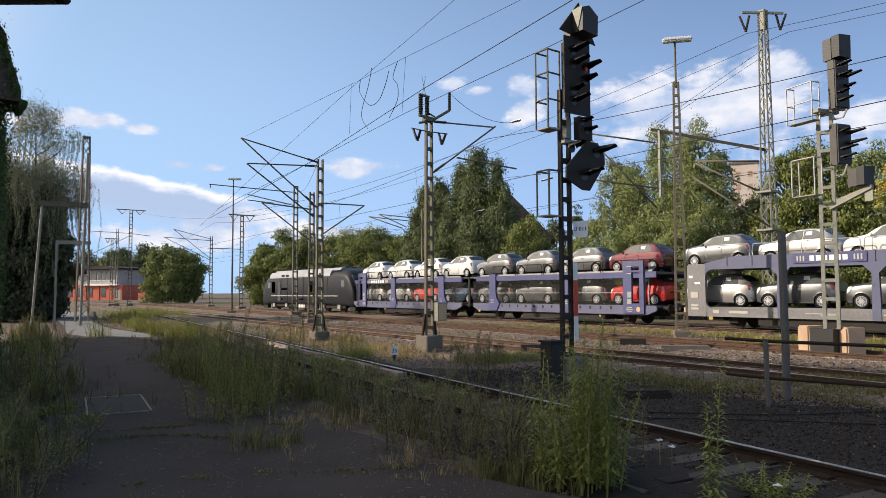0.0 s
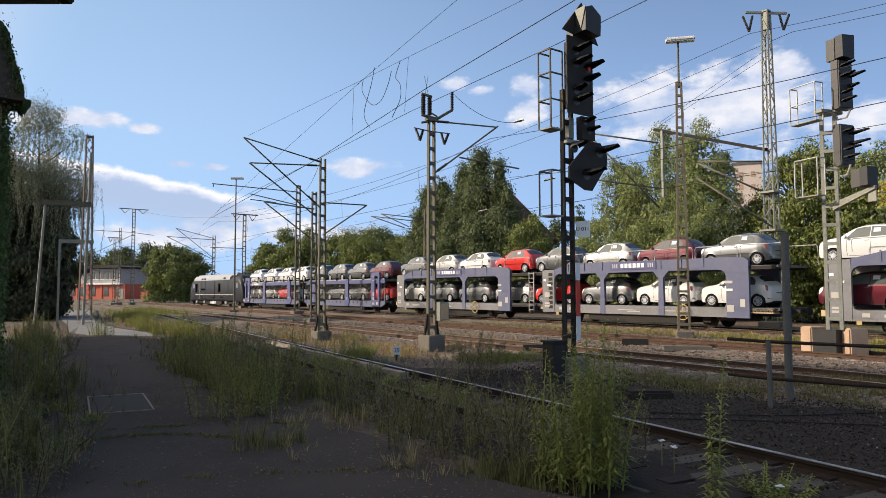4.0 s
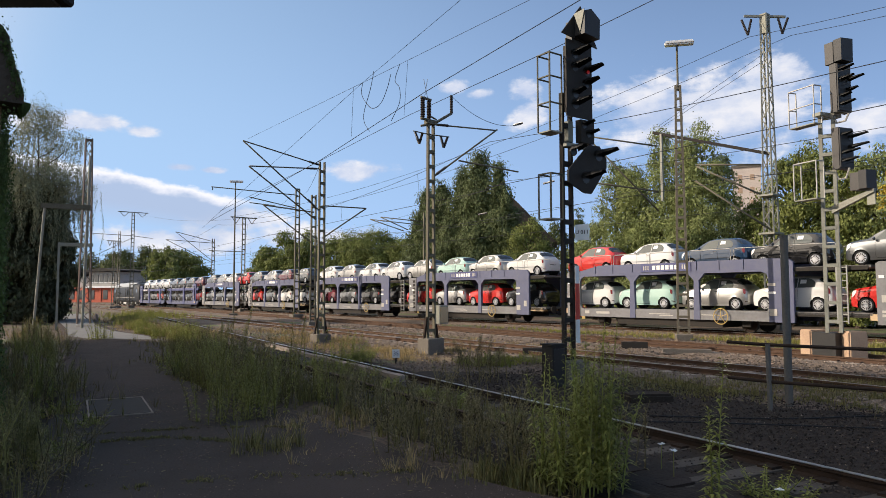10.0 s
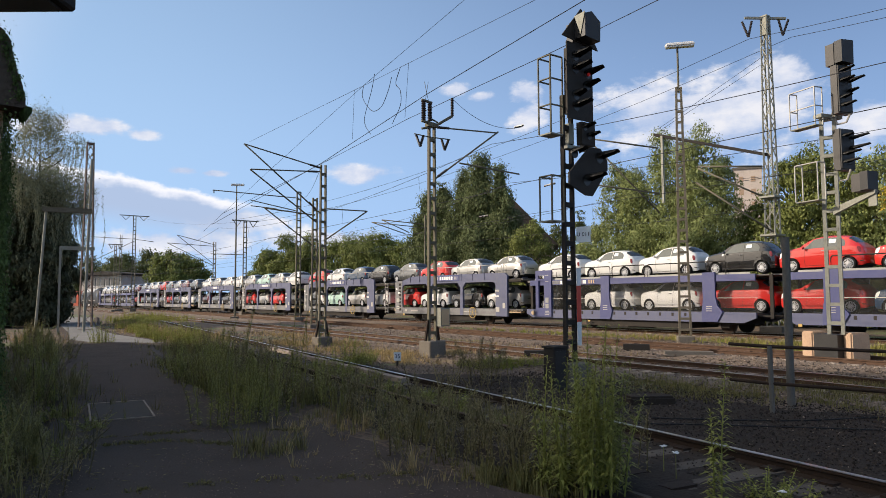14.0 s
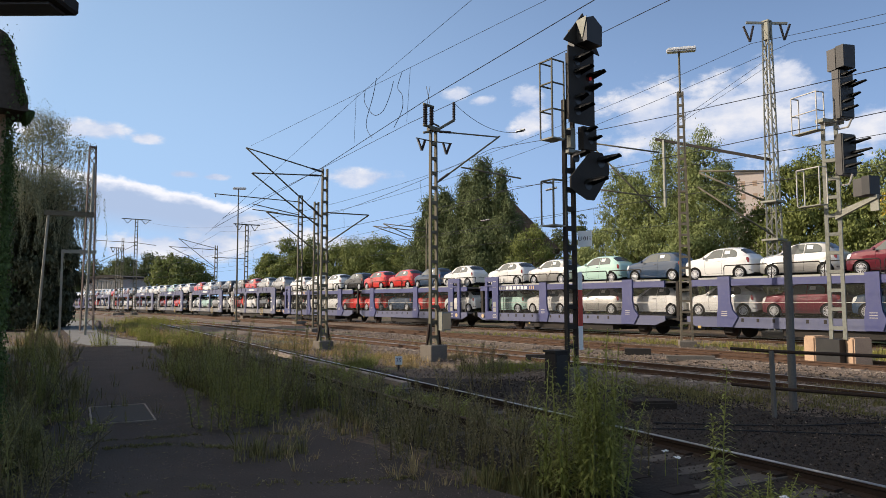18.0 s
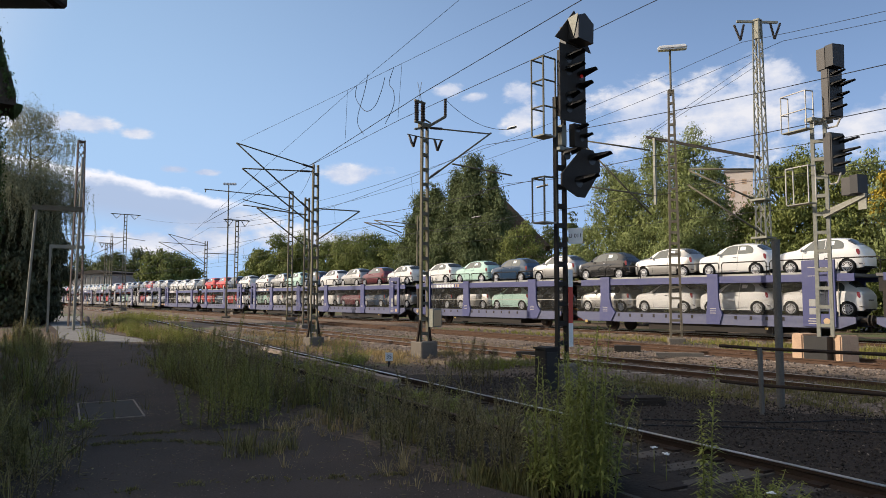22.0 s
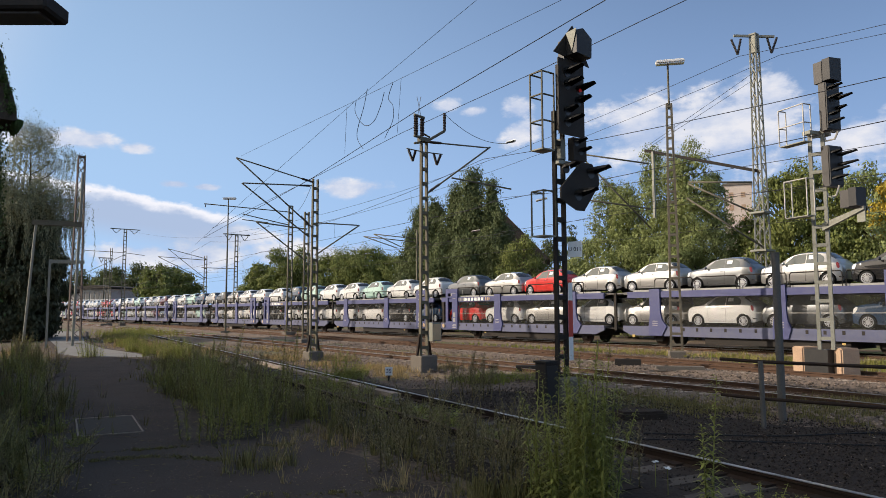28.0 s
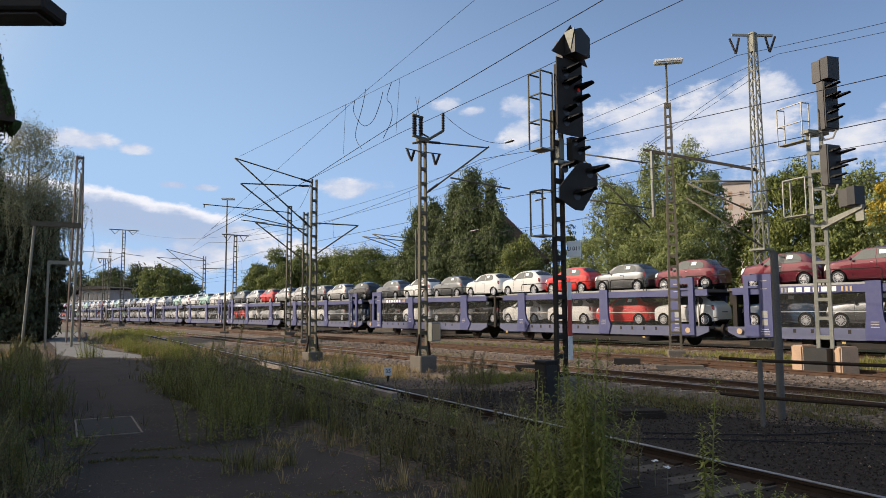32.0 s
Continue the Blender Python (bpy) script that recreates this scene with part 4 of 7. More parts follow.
    # maker's band on the beam: plain blocks in its colours
    for half, (a, b) in enumerate(((.5, -14.1), (-15.35, -29.75))):   # pale kerb that the wheels run against
        part("deck_kerb", boxes((-1.28, b + .3, 2.93, -1.22, a - .6, 3.02)), STEEL, w)
    bars(w, "name_block", -1.41, [(-2.45 - .34 * i, 2.77, .24, .2) for i in range(6)], WHITE, "white block lettering reduced to bars")
    bars(w, "name_stripe", -1.41, [(-1.75 - .16 * i, 2.77, .08, .2) for i in range(4)], STEEL)
    bars(w, "name_stripe", -1.41, [(-4.5 - .16 * i, 2.77, .08, .2) for i in range(3)], ORANGE_PLATE)
    y = -1.6
    while y > -29:
        if not -15.6 < y < -12.6:
            for x in (-1.38, 1.38):
                hoop(w, x, y, y - 2.1, 2.93, 3.55, UNDER, .02)
        y -= 2.25
    # open middle joint with the ladder and running gear
    part("joint_platform", boxes((-1.1, -15.4, 1.0, 1.1, -14.05, 1.08)), UNDER, w)
    part("joint_post", boxes((-1.3, -14.85, .95, -1.2, -14.7, 2.9)), UNDER, w)
    part("joint_post", boxes((1.2, -14.85, .95, 1.3, -14.7, 2.9)), UNDER, w)
    part("joint_plate", boxes((-1.25, -15.4, 2.84, 1.25, -14.0, 2.9)), DECK, w)
    for y in (-2.9, -12.4, -17.3, -27.6):
        wheelset(w, y)
        part("spring", boxes((-1.12, y - .6, .82, -1.0, y + .6, .9)), UNDER, w)
    part("brake_lever", boxes((-1.45, -16.12, .64, -1.41, -15.96, .76)), YELLOW, w, "small yellow brake lever")
    part("release_handle", boxes((-1.43, -4.52, .58, -1.41, -4.38, .66)), YELLOW, w, "small yellow handle")
    part("release_handle", boxes((-1.43, -26.22, .58, -1.41, -26.08, .66)), YELLOW, w, "small yellow handle")
    end_gear(w, .5, 1)
    end_gear(w, -29.75, -1)
    bm = boxes((-1.2, .2, 1.15, 1.2, .27, 2.1), (-1.2, .12, 2.2, 1.2, .45, 2.9), (-1.25, .1, 1.1, -1.12, .3, 2.9), (1.12, .1, 1.1, 1.25, .3, 2.9))
    for i in range(7):
        box(bm, -1.0 + i * .32, .27, 1.2, -.94 + i * .32, .31, 2.05)
    part("folded_ramp", bm, UNDER, w, "black folded loading ramp between wagons")
    return w


def grey_wagon(ladder):
    w = thing("car_carrier_wagon", "grey two-deck car carrier wagon with faded blue beam and open sides", "railway wagon", (0, 0, -50), "car carrier wagons of the train")
    a, b = -.45, -13.35
    back = 3.0 if ladder else 1.3
    for s in (-1, 1):
        x0, x1 = (-1.4, -1.3) if s < 0 else (1.3, 1.4)
        part("sill", prism(B(), [(a, .74), (b, .74), (b, 1.12), (b + 1.3, 1.16), (b + 2.6, 1.2), (a - 3, 1.2), (a - 1.2, 1.13), (a, 1.13)], "x", x0, x1), WAGON_GREY, w, "weathered grey side sill")
        part("roof_beam", prism(B(), [(a - .75, 2.93), (a - .75, 3.18), (a - 2.3, 3.5), (b + 1.0, 3.5), (b + .8, 2.93)], "x", x0, x1), BLUE_GREY, w, "faded blue upper beam")
        part("end_panel", prism(B(), [(a, .74), (a, 3.12), (a - .12, 3.2), (a - .95, 3.2), (a - .95, .74)], "x", x0 - .02, x1 + .02), WAGON_GREY, w, "grey end panel")
        part("end_panel", prism(B(), [(b, .72), (b, 3.3), (b + .2, 3.45), (b + 1.1, 3.5), (b + 1.1, .72)], "x", x0 - .02, x1 + .02), BLUE_GREY, w, "faded blue end panel with plates")
        for y in (-4.98, -8.72):
            part("window_post", prism(B(), [(y + .16, 1.2), (y + .13, 2.6), (y + .45, 2.93), (y - .45, 2.93), (y - .13, 2.6), (y - .16, 1.2), (y - .16, .74), (y + .16, .74)], "x", x0 - .025, x1 + .025), BLUE_GREY, w, "faded blue post")
        for y, d in ((a - .95, -1), (b + 1.1, 1)):
            part("corner_gusset", prism(B(), [(y, 2.93), (y + d * .3, 2.93), (y + d * .08, 2.82), (y, 2.6)], "x", x0, x1), BLUE_GREY, w)
            part("corner_gusset", prism(B(), [(y, 1.13), (y + d * .3, 1.13), (y + d * .08, 1.22), (y, 1.42)], "x", x0, x1), WAGON_GREY, w)
        for y in (-2.5, -3.7, -4.98, -8.72, -9.9, -11.1):
            part("beam_rib", boxes((x0 - .03 if s < 0 else x1, y - .03, 3.08, x0 if s < 0 else x1 + .03, y + .03, 3.52)), BLUE_GREY, w)
    part("lower_deck", boxes((-1.3, b - back, 1.08, 1.3, a, 1.19)), DECK, w)
    part("upper_deck", boxes((-1.3, b - back, 2.98, 1.3, a, 3.08)), DECK, w)
    # boxes reach the near side: gear, and the dark of the shade below the wagon
    part("underframe", boxes((-.5, b + .8, .75, .5, a - .8, 1.08), (-1.25, b + 3.4, .4, 1.12, a - 3.4, .75), (-1.2, b + .9, .6, 1.2, b + 1.7, .75), (-1.2, a - 1.7, .6, 1.2, a - .9, .75)), UNDER, w)
    part("joint_side", boxes((-1.3, b - back + .1, 1.0, -1.22, b, 1.16)), UNDER, w)
    part("joint_side", boxes((1.22, b - back + .1, 1.0, 1.3, b, 1.16)), UNDER, w)
    part("joint_rail", boxes((-1.32, b - back + .1, 2.9, -1.26, b, 3.06)), UNDER, w)
    part("joint_rail", boxes((1.26, b - back + .1, 2.9, 1.32, b, 3.06)), UNDER, w)
    bars(w, "data_plate", -1.428, [(a - .38, 1.75, .4, .28), (a - .38, 1.25, .4, .1), (a - .38, 1.1, .4, .1), (b + .95, 2.35, .36, .12), (b + .3, 1.4, .24, .34), (b + .9, 1.15, .34, .3)], PALE_STEEL, "white data plate")
    bars(w, "data_plate", -1.43, [(a - .2, 2.6, .2, .12), (a - .55, 2.3, .3, .1), (b + .95, 2.0, .35, .1)], WHITE)
    bars(w, "data_marking", -1.402, [(-3.0, .97, .9, .12), (-6.6, .97, 1.2, .04), (-7.0, .9, .8, .04), (-9.3, .97, .7, .04), (-1.9, .98, .3, .16)], PALE_STEEL)
    bars(w, "name_panel", -1.43, [(-7.0, 3.27, 2.9, .4)], BLUE, "blue name panel")
    bars(w, "name_block", -1.437, [(-6.35 - .26 * i, 3.27, .19, .22) for i in range(6)], WHITE, "white block lettering reduced to bars")
    bars(w, "name_stripe", -1.437, [(-5.75 - .13 * i, 3.27, .06, .22) for i in range(3)] + [(-8.0 - .13 * i, 3.27, .06, .22) for i in range(3)], PALE_STEEL)
    hw = B()
    for i in range(20):
        p, q = i * math.tau / 20, (i + 1) * math.tau / 20
        tube(hw, [(0, math.cos(p) * .36, math.sin(p) * .36), (0, math.cos(q) * .36, math.sin(q) * .36)], .022, 5)
    for i in range(5):
        p = i * math.tau / 5 + .3
        tube(hw, [(0, 0, 0), (0, math.cos(p) * .36, math.sin(p) * .36)], .014, 5)
    part("hand_wheel", hw, YELLOW, w, "yellow brake hand wheel", at=pose(-1.5, -10.0, .92))
    y = a - 1.0
    while y > -14.6:
        for x in (-1.36, 1.36):
            hoop(w, x, y, y - 2.15, 3.1 if x > 0 else 3.5, 4.02, PALE_STEEL)
        y -= 2.3
    if ladder:
        bm = B()
        for s in (-.2, .2):
            bar(bm, (-1.42, b - 1.95 + s, .75), (-1.42, b - 1.95 + s, 3.1), .05)
        for i in range(9):
            bar(bm, (-1.42, b - 2.15, .85 + .27 * i), (-1.42, b - 1.75, .85 + .27 * i), .035)
        part("ladder", bm, STEEL, w, "steel ladder between the wagon halves")
    else:
        end_gear(w, b - 1.1, -1)
        part("end_beam", boxes((-1.3, b - 1.1, .95, 1.3, b, 1.15)), ORANGE_PLATE, w, "tan end beam")
        for i in range(8):   # climbing slots in the leading panel
            part("climbing_slot", boxes((-1.428, a - .82, .95 + .27 * i, -1.42, a - .5, 1.13 + .27 * i)), UNDER, w, "dark slot of a built-in ladder")
    part("access_panel", boxes((-1.3, a, .9, -1.25, a + .3, 1.15)), ORANGE_PLATE, w, "tan plate")
    for y in (-2.6, -11.0):
        wheelset(w, y)
        part("spring", boxes((-1.12, y - .6, .82, -1.0, y + .6, .9)), UNDER, w)
    part("release_handle", boxes((-1.43, -1.75, .6, -1.41, -1.55, .74)), YELLOW, w, "small yellow handle")
    return w


def locomotive():
    L = 19.3
    w = thing("electric_locomotive", "dark grey electric locomotive with silver roof and sloped cabs", "locomotive", (0, 0, -50))
    ends = [(0.0, .75, 1.9, 1.3), (.06, .7, 2.2, 1.36), (.2, .7, 2.6, 1.41), (.45, .72, 3.1, 1.44), (.75, .74, 3.55, 1.455), (1.1, .76, 3.88, 1.46), (1.6, .8, 4.1, 1.465), (2.2, .85, 4.2, 1.465)]
    shape = through_rows(ends)
    steps = [0, .03, .08, .14, .22, .32, .45, .6, .75, .9, 1.05, 1.2, 1.4, 1.6, 1.9, 2.2]
    rows = [(d, *shape(d)) for d in steps] + [(L - d, *shape(d)) for d in steps[::-1]]
    bm, rings = B(), []
    for d, zb, zt, hw in rows:
        z1 = zb + (zt - zb) * .84
        sec = [(hw * .93, zb), (hw * .985, zb + .06), (hw, zb + .2), (hw, zb + (zt - zb) * .45), (hw * .995, z1 - .1), (hw * .97, z1)]
        sec += [(hw * (.97 - .3 * math.sin(k * math.pi / 8) ** 1.5), z1 + (zt - z1) * math.sin(k * math.pi / 8)) for k in range(1, 5)]
        sec = sec + [(-x, z) for x, z in sec[::-1]]
        rings.append([bm.verts.new((x, -d, z)) for x, z in sec])
    for p, q in zip(rings, rings[1:]):
        for i in range(len(p)):
            bm.faces.new((p[i], p[(i + 1) % len(p)], q[(i + 1) % len(p)], q[i]))
    bm.faces.new(rings[0])
    bm.faces.new(rings[-1])
    bmesh.ops.recalc_face_normals(bm, faces=bm.faces[:])
    part("body", bm, LOCO, w, "dark grey body with sloped cab ends", smooth=True)
    part("roof", prism(B(), [(-1.22, 4.16), (-1.0, 4.42), (1.0, 4.42), (1.22, 4.16)], "y", -16.6, -2.7), LOCO_ROOF, w, "silver grey roof")
    for s in (-1, 1):
        x0, x1 = (s * 1.475, s * 1.2)
        part("roof_side", prism(B(), [(x0, 3.6), (x0, 3.72), (x0 * .97, 3.95), (x1, 4.24), (x1 * .6, 4.24), (x1 * .6, 3.6)], "y", -15.2, -1.95), LOCO_ROOF, w, "sunlit silver roof edge")
        for y in (-6.3, -9.9):
            part("body_seam", boxes((s * 1.478 - .01, y - .03, 1.0, s * 1.478 + .01, y + .03, 3.6)), BLACK, w)
        part("cab_window", boxes((s * 1.45 - .02, -2.1, 2.55, s * 1.45 + .02, -1.5, 3.15)), GLASS, w)
        part("cab_window", boxes((s * 1.45 - .02, -L + 1.5, 2.55, s * 1.45 + .02, -L + 2.1, 3.15)), GLASS, w)
        for y in (-4.7, -14.6):
            part("cab_door", boxes((s * 1.47 - .01, y - .04, 1.2, s * 1.47 + .01, y + .04, 3.5)), BLACK, w)
        part("door", boxes((s * 1.472 - .008, -4.55, 1.1, s * 1.472 + .008, -3.95, 3.2)), LOCO_DOOR, w)
        part("waist_line", boxes((s * 1.478 - .008, -16.6, 1.62, s * 1.478 + .008, -2.3, 1.7)), PALE_STEEL, w)
        for y in (-5.2, -6.2, -13.4):
            part("vent_grille", boxes((s * 1.46 - .02, y - .35, 3.7, s * 1.46 + .02, y + .35, 3.95)), BLACK, w)
        bars(w, "logo_panel", -1.476, [(-2.85, 2.6, .8, 1.25)], LOGO_BEIGE, "pale angular logo panel")
        bars(w, "logo_panel", -1.476, [(-11.6, 2.6, .7, 1.1)], LOGO_BEIGE)
        bars(w, "data_marking", -1.472, [(-5.6, 2.4, 1.6, .2)], STEEL)
        bars(w, "data_marking", -1.472, [(-4.5, 1.3, 1.2, .14), (-9.5, 1.3, 1.0, .12), (-12.5, 1.3, .8, .12)], WHITE)
    for y, d in ((0, 1), (-L, -1)):
        yy = y - d * .95
        part("windscreen", prism(B(), [(y - d * .17, 2.6), (y - d * .3, 2.6), (y - d * .95, 3.6), (y - d * .78, 3.66)], "x", -1.12, 1.12), GLASS, w)
        for s in (-1, 1):
            part("headlamp", ring_disc(B(), (s * .85, y - d * .02, 1.6), (0, 1, 0), .14, .1, 12), LAMP_CLEAR, w)
            bm = B()
            tube(bm, [(s * .88, y - d * .2, 1.06), (s * .88, y + d * .4, 1.06)], .1, 10)
            tube(bm, [(s * .88, y + d * .4, 1.06), (s * .88, y + d * .46, 1.06)], .22, 14)
            part("buffer", bm, UNDER, w)
        part("apron", boxes((-1.25, min(y - d * .9, y), .35, 1.25, max(y - d * .9, y), .8)), UNDER, w)
        part("red_panel", boxes((-1.1, y - .03, 1.0, 1.1, y + .03, 1.35)), RED, w)
    for yc in (-4.2, -15.1):
        part("bogie_frame", boxes((-1.2, yc - 2.4, .55, -1.05, yc + 2.4, .85), (1.05, yc - 2.4, .55, 1.2, yc + 2.4, .85)), UNDER, w)
        for y in (yc - 1.5, yc + 1.5):
            for s in (-1, 1):
                wh = part("wheel", ring_disc(B(), (0, 0, 0), (1, 0, 0), .56, .13, 22), UNDER, w, at=pose(s * .75, y, RAIL_Z + .56))
                part("wheel_rim", ring_disc(B(), (s * .07, 0, 0), (1, 0, 0), .5, .012, 22), RUST_DARK, wh)
                part("axle_box", boxes((s * 1.25 - .1, y - .25, .5, s * 1.25 + .1, y + .25, .9)), STEEL, w)
        part("sand_pipe", boxes((-1.22, yc + 2.3, .3, -1.15, yc + 2.4, .9)), STEEL, w)
    part("equipment_box", boxes((-1.3, -12, .42, 1.3, -7.2, .85)), UNDER, w)
    for i in range(4):
        part("battery_cover", boxes((-1.32, -9.9 + i * .5, .5, -1.3, -9.55 + i * .5, .78)), WHITE, w)
    for yc, upz in ((-4.4, 4.55), (-15.6, 4.55)):
        bm = B()
        for s in (-.6, .6):
            tube(bm, [(s, yc + .8, 4.45), (s * .9, yc - 1.1, upz + .15), (s * .8, yc + .7, upz + .35)], .03, 5)
        bar(bm, (-.85, yc + .7, upz + .38), (.85, yc + .7, upz + .38), .06)
        box(bm, -.6, yc - .7, 4.42, .6, yc + .7, 4.5)
        part("pantograph", bm, BLACK, w, "folded black pantograph")
        for i in range(2):
            part("roof_insulator", ring_disc(B(), (.5 - i, yc - 1.6, 4.52), (0, 0, 1), .09, .25, 8), INSULATOR, w)
    for o in w.children:     # a low-built body over the frame
        for v in o.data.vertices:
            if v.co.z > 1.2:
                v.co.z = 1.2 + (v.co.z - 1.2) * .91
    return w


# consists from the front: type, leading end at the start, upper and lower loads
TRAIN = [("B", 51.4, "WWWWGGGD", "SSRBGGGR"),
         ("A", 20.3, "GSWR", "SGGS"), ("A", 4.52, "GSDG", "RGWW"), ("A", -11.72, "WSWW", "DGKK"), ("A", -27.45, "SMSW", "RSRK"), ("A", -43.5, "RWBK", "WMSW"), ("A", -59.6, "GRSS", "RWKS"),
         ("B", -75.2, "WWWKRRBW", "KWWRRBRW"), ("B", -106.6, "WSMBWSDW", "MWSWWDBS"), ("B", -138.0, "WMBSKSWW", "KSMKSWWW"), ("B", -169.0, "WBMWWMWW", "KWWWWWKB"),
         ("B", -199.9, "GSRSSGSK", "RWSWSWGB"), ("B", -231.0, "GWGWWRGD", "KWKKWWRW"), ("B", -262.2, "DDRWSWGW", "BGWSWKWR")]


def build_train():
    loco = locomotive()
    ROLLING.append((loco, 71.2, 0.0, 0.0))
    blue, grey_l, grey_e = blue_wagon(), grey_wagon(True), grey_wagon(False)
    used = set()
    rng = random.Random(9)
    for i, (kind, y, up, low) in enumerate(TRAIN):
        if kind == "A":
            src = grey_l if i % 2 else grey_e
        else:
            src = blue
        w = src if src not in used else copy_thing(src, pose(TRACK_X, y, 0))
        used.add(src)
        ROLLING.append((w, y, 0.0, 0.0))
        for deck, (z, load) in enumerate(((3.1 if kind == "A" else 2.94, up), (1.2, low))):
            for k, code in enumerate(load):
                off = (1.5 if i % 2 else .85) + 3.78 * k if kind == "A" else 1.48 + 3.785 * k
                if code not in CAR_TEMPLATES:
                    CAR_TEMPLATES[code] = c = car_template(code)
                else:
                    c = copy_thing(CAR_TEMPLATES[code], pose(TRACK_X, y, 0))
                tagged(c, PAINTS[code][1] + (" small retro hatchback on the upper wagon deck" if deck == 0 else " small retro hatchback on the lower wagon deck"))
                ROLLING.append((c, y - off + rng.uniform(-.08, .08), z, rng.uniform(-.05, .05)))


build_train()


def way_along(t):
    """Metres that the train has run by t seconds: it gathers speed."""
    return 5.811085 * t + .1666177 * t ** 2 - .003406853 * t ** 3 + .0000326718 * t ** 4


def motions():
    times = [0, 1, 2, 3.5, 5.5, 8, 10.5, 13, 15.5, 18, 20.5, 23, 25.5, 28, 30, 31, 32]
    for ob, y, z, dx in ROLLING:
        walk(ob, [(t, pose(TRACK_X + dx, y + way_along(t), z)) for t in times])



# ---- masts and lamps ----
def batten_mast(m, h, w, d=.12, step=.45, z0=0.0, material=None, taper=.75, label="", turn=0, thick=0):
    """Two channels side by side with flat rungs between them, under the thing m; the rungs face along Y before the turn."""
    mt = material or MAST
    for s in (-1, 1):
        bm = B()
        x0, x1 = s * w / 2, s * w / 2 * taper
        t = thick or max(.055, w * .2)
        vs = [bm.verts.new(p) for p in ((x0 - t / 2, -d / 2, z0), (x0 + t / 2, -d / 2, z0), (x0 + t / 2, d / 2, z0), (x0 - t / 2, d / 2, z0), (x1 - t / 2, -d / 2, h), (x1 + t / 2, -d / 2, h), (x1 + t / 2, d / 2, h), (x1 - t / 2, d / 2, h))]
        for f in ((3, 2, 1, 0), (4, 5, 6, 7), (0, 1, 5, 4), (1, 2, 6, 5), (2, 3, 7, 6), (3, 0, 4, 7)):
            bm.faces.new([vs[i] for i in f])
        part("mast_channel", bm, mt, m, label, at=pose(0, 0, 0, 0, 0, turn))
    z = z0 + step * .6
    while z < h:
        k = (z - z0) / (h - z0)
        ww = w / 2 * (1 - k) + w / 2 * taper * k
        part("rung", boxes((-ww, -d / 2 - .004, z - .05, ww, d / 2 + .004, z + .05)), mt, m, at=pose(0, 0, 0, 0, 0, turn))
        z += step


def footing(m, wx, wy, z1, z0=-.1, material=None):
    bm = boxes((-wx / 2, -wy / 2, z0, wx / 2, wy / 2, z1))
    bmesh.ops.bevel(bm, geom=bm.edges[:], offset=.03, segments=1, affect="EDGES")
    part("foundation", bm, material or CONCRETE, m, "weathered concrete foundation block")


def insulator(parent, a, b, k=1.0):
    a, b = Vector(a), Vector(b)
    bm = B()
    pts, rs = [], []
    n = 23
    for i in range(n):
        pts.append(a.lerp(b, i / (n - 1)))
        rs.append(k * (.036 if i % 2 == 0 else .05))
    tube(bm, pts, rs, 8)
    return part("insulator", bm, INSULATOR, parent, "dark brown ribbed insulator")


def arm(parent, pts, r=.027, name="cantilever_tube"):
    return part(name, tube(B(), pts, r, 8), MAST, parent, smooth=True)


def catenary_mast_left():
    # mast with brackets on both sides, beside the main line
    m = thing("catenary_mast", "slim grey-green catenary mast of two channels with double brackets", "catenary mast", (13.42, 26.3, 0), "catenary masts", rz=0)
    footing(m, .64, .64, .34)
    for s in (-1, 1):
        part("foot_strut", bar(B(), (s * .28, 0, .3), (s * .16, 0, 1.0), .07), RUST_DARK, m)
    batten_mast(m, 7.5, .28, .12, .5, .3)
    ox, oy = 13.36, 26.33
    def q(x, z, y=0.0):
        return (x - ox, y, z)
    arm(m, [q(13.3, 7.35), q(9.93, 7.96)])
    arm(m, [q(13.3, 5.4), q(9.93, 7.96)], .031)
    arm(m, [q(13.2, 7.2), q(10.22, 6.99)])
    arm(m, [q(13.25, 5.1, .35), q(10.22, 7.0, .1)], .031)
    arm(m, [q(13.4, 5.66), q(15.45, 5.7)])
    arm(m, [q(13.4, 4.3), q(15.5, 5.7)], .03)
    insulator(m, q(13.2, 7.37), q(12.75, 7.45))
    insulator(m, q(13.05, 5.6), q(12.7, 5.88))
    insulator(m, q(13.1, 7.19), q(12.65, 7.16))
    return m


